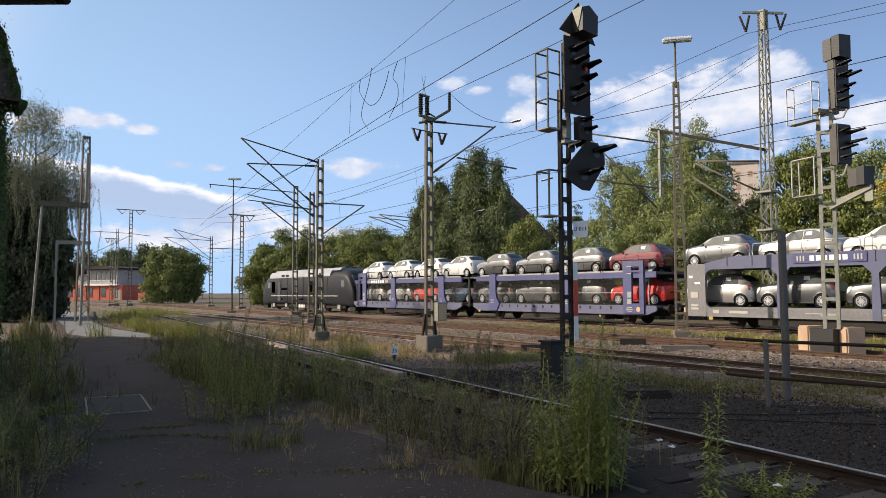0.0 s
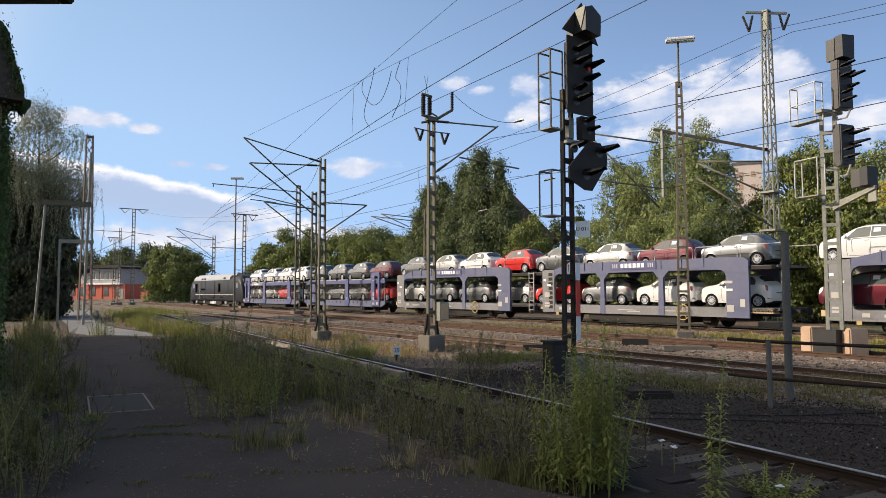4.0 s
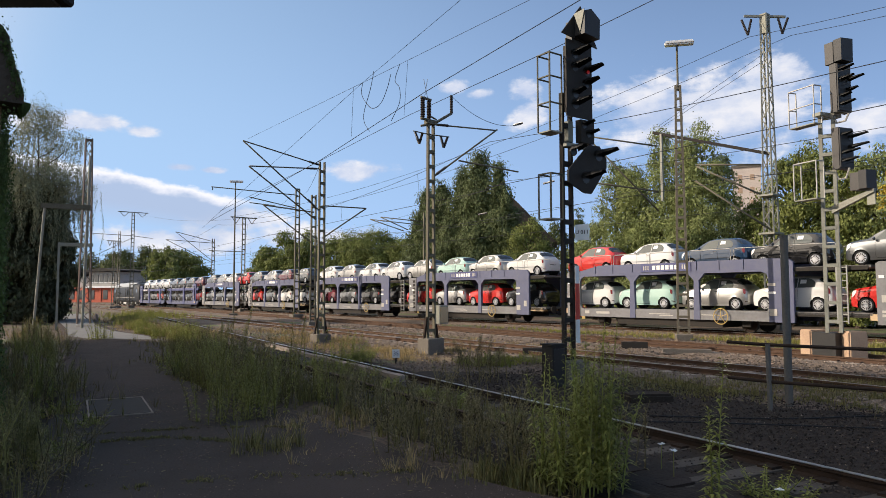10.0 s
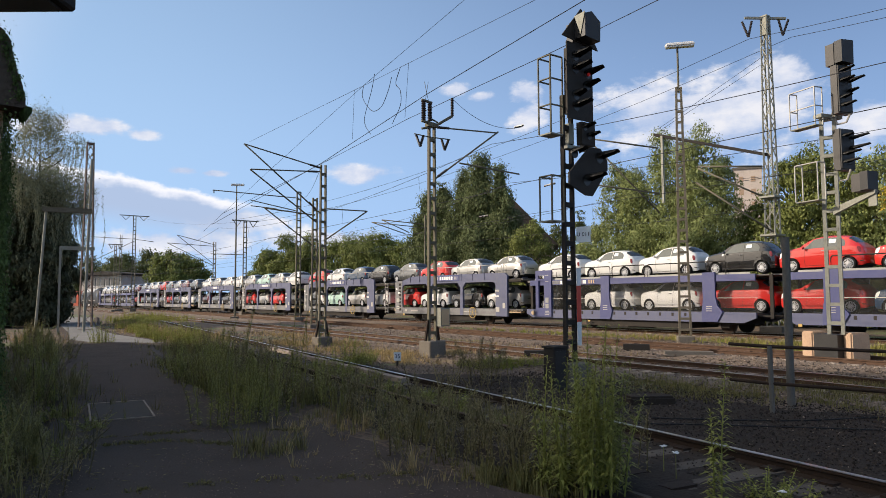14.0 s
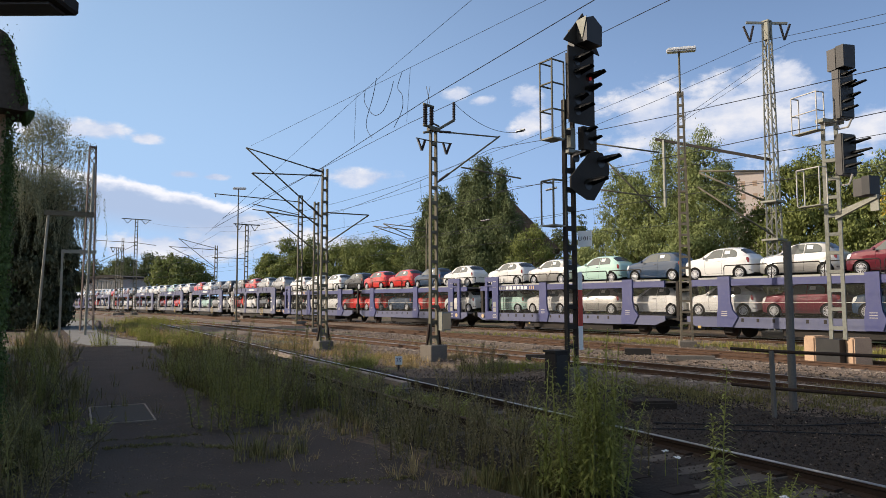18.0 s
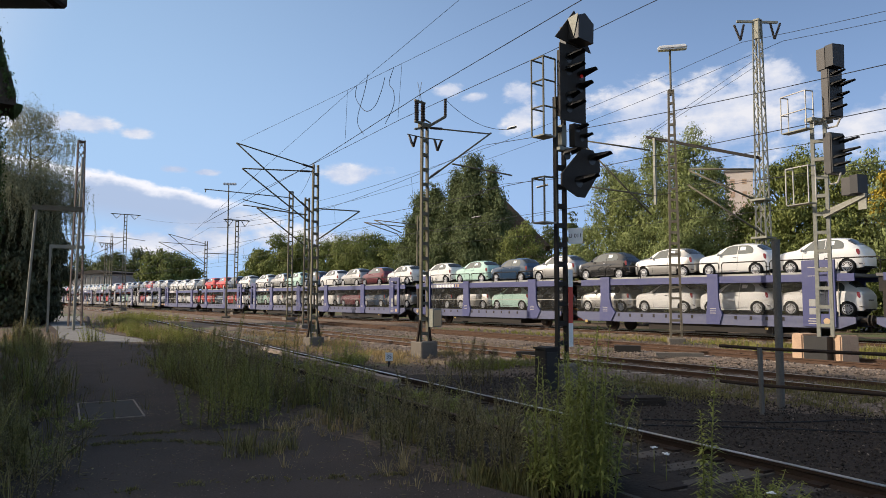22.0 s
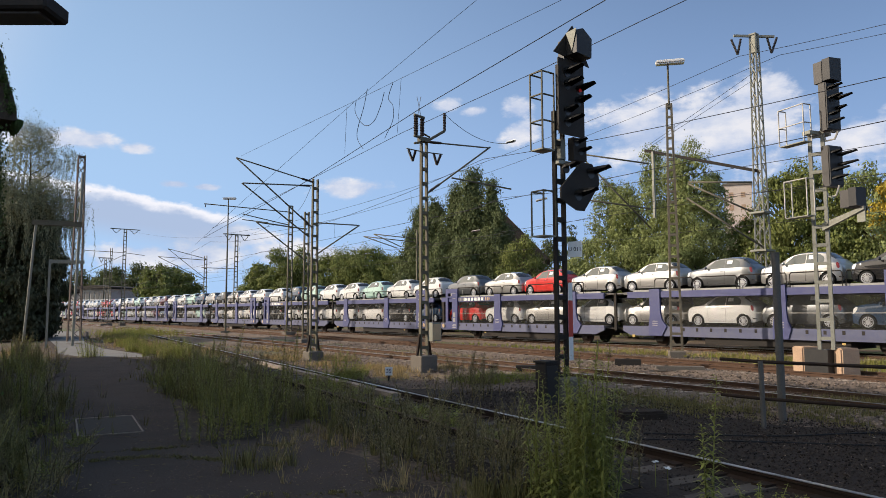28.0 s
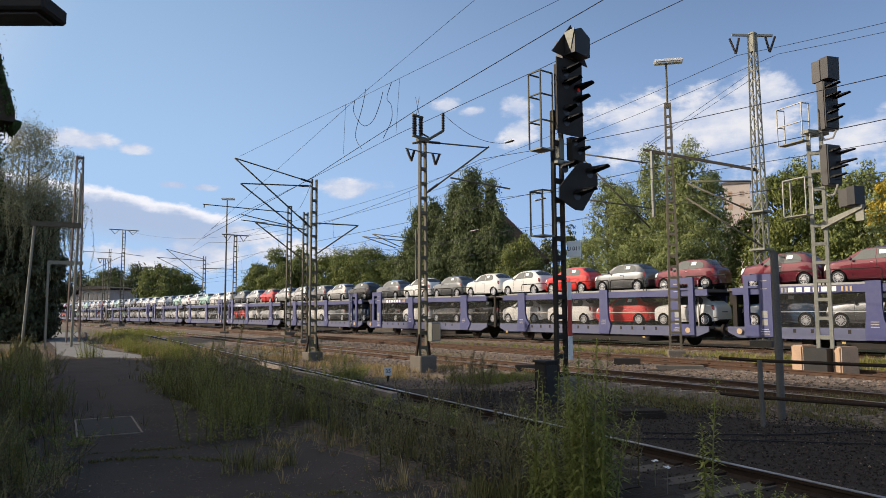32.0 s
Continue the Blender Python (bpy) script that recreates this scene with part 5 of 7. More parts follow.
def catenary_mast_right():
    m = thing("catenary_mast", "grey-green catenary mast with switch insulators on top and a long bracket", "catenary mast", (13.75, 19.0, 0), "catenary masts")
    footing(m, .66, .66, .5)
    for s in (-1, 1):
        part("foot_strut", bar(B(), (s * .28, 0, .46), (s * .16, 0, 1.2), .07), RUST_DARK, m)
    batten_mast(m, 7.75, .28, .12, .5, .46)
    ox = 13.75
    def q(x, z, y=0.0):
        return (x - ox, y, z)
    cab = thing("switch_cabinet", "small beige switch box bolted to a mast", "switch box", (13.86, 18.86, .98))
    part("casing", boxes((-.06, -.28, 0, .3, -.02, .6)), MAST_PALE, cab)
    part("door", boxes((-.03, -.3, .04, .27, -.28, .56)), ORANGE_PLATE, cab)
    for a, b in (((13.42, 7.9), (13.42, 8.56)), ((13.68, 7.9), (13.68, 8.5)), ((14.64, 8.22), (14.64, 8.86))):
        insulator(m, q(*a), q(*b), 1.7 if a[0] < 14 else 1.2)
    arm(m, [q(13.35, 7.86), q(14.0, 7.82), q(14.64, 8.22)], .05, "switch_beam")
    arm(m, [q(13.35, 7.6), q(13.9, 7.74)], .04, "switch_beam")
    arm(m, [q(13.35, 8.58), q(13.76, 8.54)], .05, "switch_blade")
    arm(m, [q(13.75, 7.98), q(14.0, 7.9)], .03, "switch_blade")
    part("mast_cap", boxes((-.2, -.1, 7.7, .2, .1, 7.82)), MAST, m)
    arm(m, [q(13.5, 8.6), q(13.62, 9.25)], .008, "bird_spike")
    arm(m, [q(13.62, 8.6), q(13.46, 9.22)], .008, "bird_spike")
    arm(m, [q(13.9, 7.72), q(16.69, 7.91)])
    arm(m, [q(13.9, 5.95), q(16.75, 7.95)], .031)
    insulator(m, q(14.0, 7.73), q(14.5, 7.77))
    insulator(m, q(14.0, 6.03), q(14.4, 6.31))
    arm(m, [q(14.96, 6.6), q(17.77, 6.5)], .03, "steady_arm")
    for x in (13.16, 14.42):
        s = -1 if x < 13.7 else 1
        arm(m, [q(13.7, 7.35), q(x + s * .12, 7.38)], .02, "bracket")
        insulator(m, q(x + s * .05, 7.36), q(x - s * .12, 6.98))
        insulator(m, q(x - s * .25, 7.36), q(x - s * .12, 6.98))
    return m


def simple_mast(name, label, x, y, h, w, arms=(), material=None, step=.6, lattice=False, cross=0):
    m = thing(name, label, "catenary mast", (x, y, 0), "catenary masts")
    footing(m, .9, .9, .35)
    batten_mast(m, h, w, .14, step, .3, material)
    for a in arms:
        arm(m, a, .04)
    if cross:
        part("crosshead", boxes((-cross, -.05, h - .06, cross, .05, h + .06)), material or MAST, m)
        for s in (-1, 1):
            insulator(m, (s * cross * .9, 0, h), (s * cross * .6, 0, h - .7))
            insulator(m, (s * cross * .3, 0, h), (s * cross * .6, 0, h - .7))
    return m


def lamp_post(x, y, h, lattice, rz=0):
    m = thing("street_lamp", "tall slim lattice yard lamp with a flat lantern", "lamp post", (x, y, 0), "yard lamps", rz=rz)
    footing(m, .7, .7, .22)
    if lattice:
        batten_mast(m, h * .86, .46, .1, .48, .2, LAMP_MAST, .42)
        part("upper_pole", tube(B(), [(0, 0, h * .84), (0, 0, h)], .045, 8), MAST, m)
    else:
        part("pole", tube(B(), [(0, 0, 0), (0, 0, h)], [.1, .05], 8), MAST, m)
    bm = boxes((-.62, -.2, h, .62, .2, h + .17))
    bmesh.ops.bevel(bm, geom=bm.edges[:], offset=.05, segments=2, affect="EDGES")
    part("lantern", bm, WHITE, m, "flat pale lantern", at=pose(.1, 0, 0, 0, 0, 0))
    part("diffuser", boxes((-.5, -.15, h - .02, .7, .15, h + .003)), LAMP_CLEAR, m)
    return m


def lattice_tower(name, label, x, y, h, w0, w1, material, step=.9, rz=0, base=.6):
    m = thing(name, label, "lattice mast", (x, y, 0), rz=rz)
    footing(m, w0 + base, w0 + base, .3 if base > .3 else .12)
    part("top_frame", boxes((-w1 / 2 - .04, -w1 / 2 - .04, h - .08, w1 / 2 + .04, w1 / 2 + .04, h)), material, m)
    c = [(-1, -1), (1, -1), (1, 1), (-1, 1)]
    for i, j in c:
        part("leg", bar(B(), (i * w0 / 2, j * w0 / 2, .25), (i * w1 / 2, j * w1 / 2, h), .075), material, m)
    z, flip = .4, False
    while z < h - step * .6:
        k0, k1 = z / h, (z + step) / h
        a, b = (w0 * (1 - k0) + w1 * k0) / 2, (w0 * (1 - k1) + w1 * k1) / 2
        for f in range(4):
            p, q = c[f], c[(f + 1) % 4]
            if flip:
                p, q = q, p
            part("brace", bar(B(), (p[0] * a, p[1] * a, z), (q[0] * b, q[1] * b, z + step), .04), material, m)
        z += step
        flip = not flip
    return m


def build_masts():
    catenary_mast_left()
    catenary_mast_right()
    lamp_post(26.65, 18.15, 13.0, True, rz=-50)
    lamp_post(24.25, 65.6, 12.8, False, rz=-30)
    p = lattice_tower("lattice_pylon", "tall pale grey-green lattice pylon with a crosshead and insulators", 37.47, 19.84, 17.6, .66, .32, MAST_PALE, .7)
    part("crosshead", bar(B(), (-.8, .76, 17.55), (.8, -.76, 17.4), .12), MAST_PALE, p)
    part("head_plate", boxes((-.15, -.15, 16.5, .15, .15, 17.5)), MAST_PALE, p)
    for s in (-1, 1):
        for d in (.25, -.12):
            insulator(p, (s * (-.78 + d), s * (.74 - d), 17.35), (s * -.66, s * .64, 16.45), 1.5)
    part("truss_beam", bar(B(), (0, 0, 9.7), (-1.6, 6.4, 11.85), .16), UNDER, p, "long steel cross beam")
    part("hanging_post", boxes((-1.58, 5.82, 7.6, -1.44, 5.96, 11.7)), MAST_PALE, p, "pale post hanging from the beam")
    for z in (7.3, 5.2):
        part("bracket", boxes((-.55, -.45, z, .5, .45, z + .1)), MAST_PALE, p)
    for (a, b) in (((-.3, .3, 7.4), (-1.7, 3.4, 9.3)), ((-.3, .3, 9.1), (-1.7, 3.4, 9.4)), ((-1.5, 6.2, 7.0), (-4.6, 9.0, 11.6)), ((-1.5, 6.2, 11.0), (-4.6, 9.0, 11.7)), ((-.2, -.3, 5.3), (-2.2, 3.2, 8.4)), ((-1.5, 6.2, 8.2), (-5.2, 9.6, 9.0))):
        arm(p, [a, b], .05)
    simple_mast("catenary_mast", "distant slim catenary mast", 25.45, 54.3, 10.9, .42, [((0, 0, 10.35), (-7.3, 0, 10.4)), ((-7.2, 0, 10.4), (-7.2, 0, 10.15)), ((-.2, 0, 9.25), (-4.2, 0, 9.85)), ((-2.0, 0, 9.3), (-4.2, 0, 9.4))])
    simple_mast("catenary_mast", "slim catenary mast with one bracket", 19.1, 38.5, 8.0, .34, [((0, 0, 6.95), (-3.2, 0, 7.15)), ((0, 0, 5.0), (-3.2, 0, 7.15))])
    simple_mast("catenary_mast", "distant slim catenary mast with tilted brackets", 34.8, 48.9, 9.0, .36, [((0, 0, 7.9), (-3.9, 2.6, 8.4)), ((-1.5, 1.0, 7.4), (-3.9, 2.6, 8.4)), ((0, 0, 8.2), (-3.2, 2.1, 8.6)), ((-1.2, .8, 7.5), (-3.2, 2.1, 8.6))])
    simple_mast("catenary_mast", "distant slim catenary mast with a crosshead", 30.4, 79.3, 11.0, .42, [((0, 0, 7), (-4, 0, 7.0))], cross=1.6)
    simple_mast("catenary_mast", "far catenary mast with tilted brackets", 32.0, 94.5, 9.6, .4, [((0, 0, 9.2), (-5.0, 0, 10.3)), ((0, 0, 6.5), (-5.0, 0, 10.3)), ((0, 0, 9.0), (-6.2, 0, 9.2)), ((0, 0, 6.3), (-6.2, 0, 9.2))])
    simple_mast("catenary_mast", "far catenary mast with a wide crosshead", 26.9, 117, 15.0, .5, [((0, 0, 11), (-8, 0, 6.5)), ((0, 0, 11.3), (-12, 0, 11.5)), ((0, 0, 11.3), (3, 0, 11.0))], cross=2.2)
    simple_mast("catenary_mast", "far slender catenary mast", 25.2, 118, 12.0, .35)
    simple_mast("catenary_mast", "far slender catenary mast", 23.2, 112, 10.0, .35, cross=1.0)
    # mast pair beyond the old platform
    t = lattice_tower("lattice_mast", "tall sunlit lattice mast beyond the platform path", 8.15, 47.0, 11.5, .7, .34, BROWN_MAST, .62, rz=-8, base=.1)
    g = thing("loading_gauge", "grey steel gantry with a wide crosspiece beside the path", "gantry", (5.6, 44.7, 0), rz=-9)
    part("post", tube(B(), [(-.35, 0, 0), (0, 0, 7.0)], .07, 8), MAST_PALE, g)
    part("post", tube(B(), [(2.05, 0, 0), (2.22, 0, 10.0)], .075, 8), MAST_PALE, g)
    part("crosspiece", boxes((-.2, -.12, 6.85, 2.3, .12, 7.12)), MAST, g)
    part("crosspiece", boxes((.75, .3, 4.75, 2.5, .42, 4.95)), MAST_PALE, g)
    part("post", boxes((.7, .28, 0, .82, .42, 4.95)), MAST_PALE, g)


# ---- signals ----
def visor(parent, x, y, z, r, length, rx=0):
    """A half-round hood over a lens: the lens looks along -Y of its board."""
    bm = B()
    n = 10
    rows = []
    for k in range(5):
        t = k / 4
        ring = []
        for i in range(n + 1):
            a = math.pi * (i / n) * (1 - .35 * t) + math.pi * .175 * t
            ring.append(bm.verts.new((math.cos(a) * r * (1 - .25 * t), -length * t, math.sin(a) * r * (1 - .1 * t))))
        rows.append(ring)
    for a, b in zip(rows, rows[1:]):
        for i in range(n):
            bm.faces.new((a[i], a[i + 1], b[i + 1], b[i]))
    bmesh.ops.solidify(bm, geom=bm.faces[:], thickness=.012)
    v = part("lens_hood", bm, SIGNAL_BLACK, parent, "black hood over a signal lens", at=pose(x, y, z, rx))
    part("lens", ring_disc(B(), (0, .01, 0), (0, 1, 0), r * .8, .03, 14), LENS, v)
    return v


def basket(parent, x, y, z0, z1, w, d, material=PALE_STEEL, rails=(1.0, .5)):
    """A service cage of thin bars."""
    r = .02
    for i in (0, 1):
        for j in (0, 1):
            part("cage_post", tube(B(), [(x - w * i, y + d * (j - .5), z0), (x - w * i, y + d * (j - .5), z1)], r, 5), material, parent)
    for z in [z0 + (z1 - z0) * k for k in rails]:
        for j in (0, 1):
            part("cage_rail", tube(B(), [(x, y + d * (j - .5), z), (x - w, y + d * (j - .5), z)], r, 5), material, parent)
        part("cage_rail", tube(B(), [(x - w, y - d / 2, z), (x - w, y + d / 2, z)], r, 5), material, parent)
    part("cage_floor", boxes((x - w, y - d / 2, z0 - .03, x, y + d / 2, z0)), MAST_PALE, parent)


def main_signal():
    # its lamps look along the track towards trains that come from the right, so the boards stand across the track
    m = thing("railway_signal", "tall dark railway light signal with hooded lamps and cages", "railway signal", (11.17, 10.42, 0), "railway signals")
    footing(m, .62, .62, .55)
    batten_mast(m, 6.3, .27, .1, .42, .3, UNDER, .95)
    part("upper_board", boxes((-.24, -.26, 5.74, .57, -.235, 7.42)), SIGNAL_FACE, m, "tall dark brown lamp board")
    part("lamp_case", boxes((-.16, -.235, 5.85, .5, -.1, 7.3)), SIGNAL_FACE, m)
    part("top_indicator", prism(B(), [(-.37, 7.52), (.24, 8.24), (.77, 7.39)], "y", -.26, -.235), SIGNAL_FACE, m, "dark triangular indicator plate on top")
    part("indicator_box", boxes((-.02, -.235, 7.42, .42, -.06, 7.86)), SIGNAL_BLACK, m)
    part("indicator_hood", prism(B(), [(.02, 7.5), (.5, 7.46), (.52, 7.9), (.24, 8.08), (.03, 8.0)], "y", -.56, -.26), SIGNAL_BLACK, m, "deep black hood")
    # hood side that the sun strikes; its pale paint is that light
    part("sunlit_hood_side", prism(B(), [(-.27, 8.0), (-.57, 8.03), (-.44, 7.56)], "x", .006, .017), MAST_PALE, m, "sunlit triangular side of the hood, painted pale")
    for x, z, l in ((.04, 7.12, .42), (.04, 6.84, .42), (.42, 6.8, .42), (.38, 6.52, .34), (.04, 6.26, .26), (.04, 6.02, .42)):
        visor(m, x, -.26, z, .12, l)
    part("small_board", boxes((.2, -.26, 5.22, .62, -.1, 5.72)), SIGNAL_FACE, m, "small black board")
    part("lit_lens", ring_disc(B(), (.42, -.29, 6.79), (0, 1, 0), .04, .02, 14), RED_LIGHT, m, "lit red signal lamp")
    visor(m, .3, -.26, 5.6, .09, .28)
    visor(m, .44, -.26, 5.42, .09, .28)
    part("distant_board", prism(B(), [(-.3, 4.3), (.2, 4.1), (.42, 4.1), (.92, 4.72), (.92, 4.92), (.7, 5.17), (.36, 5.17), (-.3, 4.55)], "y", -.34, -.3), SIGNAL_FACE, m, "black angular distant-signal board")
    visor(m, .66, -.34, 4.95, .14, .5)
    visor(m, .24, -.34, 4.42, .14, .5)
    visor(m, -.02, -.24, 5.0, .13, .32)
    part("cable_box", boxes((.02, -.06, 5.25, .16, .08, 5.7)), MAST_PALE, m)
    part("bracket", boxes((-.2, -.2, 5.1, .6, -.1, 5.18)), MAST_PALE, m)
    basket(m, -.2, .1, 5.42, 7.1, .36, .36, MAST, (1.0, .7, .36))
    basket(m, -.2, .1, 3.55, 4.5, .36, .36, MAST, (1.0,))
    for z0, z1, mt in ((.9, 1.4, WHITE), (1.4, 2.17, RED), (2.17, 2.55, WHITE)):
        part("mast_plate", boxes((.1, -.13, z0, .22, -.11, z1)), mt, m, "white and red mast plate")
    n = thing("signal_number_plate", "white plate with black signal letters on the mast", "sign", (11.42, 10.22, 3.1), rz=-66)
    part("plate", boxes((-.155, -.012, 0, .155, .012, .34)), PAPER, n)
    words("letters", "U 011", .12, BLACK, n, pose(0, -.016, .17, 90))
    k = thing("cable_cabinet", "dark trackside cable box beside the signal", "cable box", (10.64, 10.36, 0))
    bm = boxes((-.19, -.16, -.05, .19, .16, .88))
    bmesh.ops.bevel(bm, geom=bm.edges[:], offset=.02, segments=1, affect="EDGES")
    part("casing", bm, UNDER, k)
    part("lid", boxes((-.21, -.18, .88, .21, .18, .92)), UNDER, k)
    part("front_door", boxes((-.16, -.172, .05, .16, -.16, .82)), SIGNAL_BLACK, k)


def second_signal():
    m = thing("railway_signal", "pale lattice railway light signal with grey lamp boards", "railway signal", (21.55, 9.62, 0), "railway signals", rz=-16)
    for x, y in ((.404, -.248), (.193, .888)):
        bm = boxes((-.3, -.265, -.1, .3, .265, .86))
        bm.transform(pose(x, y, 0, 0, 0, -13.4))
        bmesh.ops.bevel(bm, geom=bm.edges[:], offset=.04, segments=2, affect="EDGES")
        part("foundation", bm, CONCRETE_WARM, m, "tan concrete foundation block")
    # black block between the foundations stands in for the shade there
    part("foundation_gap_shade", boxes((-.12, -.12, -.1, .3, .7, .8)), SIGNAL_BLACK, m)
    batten_mast(m, 7.35, .36, .12, .55, .8, MAST_PALE, .95, turn=-60, thick=.1)
    part("mast_head", boxes((-.4, -.14, 7.2, .45, .14, 7.3)), MAST_PALE, m)
    part("upper_board", boxes((-.1, -.46, 7.26, .46, -.24, 8.7)), SIGNAL_GREY, m, "grey-brown lamp board")
    part("lamp_face", boxes((-.08, -.5, 7.3, .44, -.46, 8.68)), SIGNAL_BLACK, m)
    part("top_indicator", boxes((-.12, -.4, 8.72, .38, -.12, 9.36)), SIGNAL_GREY, m, "grey indicator box")
    part("indicator_hood", prism(B(), [(-.1, 8.75), (.36, 8.72), (.38, 9.42), (-.1, 9.4)], "y", -.66, -.4), SIGNAL_BLACK, m)
    for x, z, l in ((.05, 8.5, .4), (.05, 8.2, .4), (.32, 8.2, .5), (.32, 7.9, .3), (.05, 7.7, .3), (.05, 7.46, .42)):
        visor(m, x, -.5, z, .1, l)
    part("lower_board", boxes((-.1, -.46, 5.58, .46, -.24, 6.8)), SIGNAL_GREY, m, "grey-brown lamp board")
    part("lamp_face", boxes((-.08, -.5, 5.62, .44, -.46, 6.76)), SIGNAL_BLACK, m)
    for x, z, l in ((.32, 6.5, .55), (.05, 6.55, .28), (.32, 6.2, .58), (.05, 6.02, .5), (.05, 5.78, .45)):
        visor(m, x, -.5, z, .1, l)
    part("yoke", tube(B(), [(.1, -.15, 7.26), (.1, -.25, 6.98), (.1, -.55, 6.98), (.1, -.68, 7.2)], .03, 6), PALE_STEEL, m)
    part("yoke", tube(B(), [(.1, -.15, 5.58), (.1, -.25, 5.3), (.1, -.5, 5.3), (.1, -.62, 5.58)], .03, 6), PALE_STEEL, m)
    part("side_arm", prism(B(), [(-.1, 4.3), (-.1, 4.52), (-1.45, 4.86), (-1.45, 4.76)], "x", -.05, .05), MAST_PALE, m)
    part("speed_box", boxes((-.2, -1.12, 4.86, .2, -.85, 5.36)), SIGNAL_GREY, m, "brown speed indicator box")
    part("speed_hood", prism(B(), [(-.2, 4.88), (.2, 4.86), (.2, 5.4), (-.2, 5.4)], "y", -1.36, -1.12), SIGNAL_BLACK, m)
    part("plate", boxes((.0, -1.45, 4.42, .03, -1.2, 4.84)), MAST_PALE, m, "pale blank plate")
    basket(m, -.3, .35, 6.98, 8.1, .3, .9)
    basket(m, -.3, .3, 4.75, 5.85, .3, .8, PALE_STEEL, (1.0,))


# ---- small trackside things ----
def build_trackside():
    g = thing("steel_post", "plain grey steel post beside the siding", "post", (12.25, 6.27, 0))
    part("shaft", tube(B(), [(0, 0, -.05), (0, 0, 2.95)], .066, 12), POST_GREY, g)
    part("cap", tube(B(), [(0, 0, 2.95), (0, 0, 2.97)], .072, 12), POST_GREY, g)
    f = thing("railing", "low rusty pipe railing between the tracks", "railing", (11.25, 6.07, 0), rz=-15)
    part("post", tube(B(), [(0, 0, -.05), (-.02, 0, 1.11)], .04, 8), POST_GREY, f)
    part("post", tube(B(), [(3.4, -4.8, -.05), (3.4, -4.8, 1.05)], .04, 8), POST_GREY, f)
    for z, b in ((1.1, (4.4, -6.2, 1.01)), (.5, (4.4, -6.2, .38))):
        part("top_rail" if z > 1 else "mid_rail", tube(B(), [(-.3, .6, z + .02), (0, 0, z), b], .028, 8), RUST_DARK, f)
    s = thing("kilometre_sign", "small white sign with the number 35 on a short post", "sign", (11.1, 17.05, 0), rz=-32)
    part("post", boxes((-.03, -.02, -.05, .03, .02, .2)), UNDER, s)
    part("plate", boxes((-.105, -.035, .13, .105, -.02, .37)), WHITE, s)
    words("number", "35", .16, mat("blue_numerals", (.045, .05, .08), .5), s, pose(0, -.04, .25, 90))
    for i, (x, y, l, rz) in enumerate(((20.4, 15.9, .9, 40), (20.1, 13.6, 1.5, 42), (15.6, 16.1, .6, 45))):
        d = thing("cable_trough", "dark concrete cable trough lid lying between tracks", "cable trough", (x, y, 0), "cable troughs", rz=rz)
        part("lid", boxes((-.16, -l / 2, 0, .16, l / 2, .26 if i != 1 else .16)), CONCRETE if i == 1 else UNDER, d)
    d = thing("trackside_slab", "low dark slab in the gravel beside the siding", "slab", (10.55, 7.98, 0), rz=-30)
    bm = boxes((-.42, -.22, -.05, .42, .22, .17))
    bmesh.ops.bevel(bm, geom=bm.edges[:], offset=.04, segments=2, affect="EDGES")
    part("slab", bm, BALLAST_DARK, d)
    for i, pts in enumerate((((8.3, 7.0), (9.4, 6.0), (11.0, 4.2), (12.4, 2.9)), ((9.2, 6.9), (10.6, 5.5), (12.2, 4.6), (13.6, 3.0)))):
        bm = B()
        tube(bm, smooth_line([(x, y, .05) for x, y in pts]), .013, 6)
        whole("ground_cable", bm, BLACK, "black cable lying loosely on the gravel", "cable")


# ---- overhead wires ----
def span(x0, y0, z0, x1, y1, z1, sag, n=14):
    return [(x0 + (x1 - x0) * i / n, y0 + (y1 - y0) * i / n, z0 + (z1 - z0) * i / n - sag * 4 * (i / n) * (1 - i / n)) for i in range(n + 1)]


def smooth_line(pts, n=6):
    """A rounded curve through the given points."""
    p = [Vector(q) for q in pts]
    p = [p[0] * 2 - p[1]] + p + [p[-1] * 2 - p[-2]]
    res = []
    for i in range(1, len(p) - 2):
        for k in range(n):
            t = k / n
            res.append(tuple(.5 * (2 * p[i] + (p[i + 1] - p[i - 1]) * t + (2 * p[i - 1] - 5 * p[i] + 4 * p[i + 1] - p[i + 2]) * t * t + (3 * p[i] - p[i - 1] - 3 * p[i + 1] + p[i + 2]) * t ** 3)))
    return res + [tuple(p[-2])]


LINES = []


def wire(name, label, pts, r=.0095):
    """A wire of the overhead line that is being strung."""
    return part(name, tube(B(), pts, r, 4), WIRE, LINES[-1], label if name == "jumper_wire" else "")


def line(label):
    LINES.append(thing("overhead_line", label, "overhead line", group="overhead lines"))


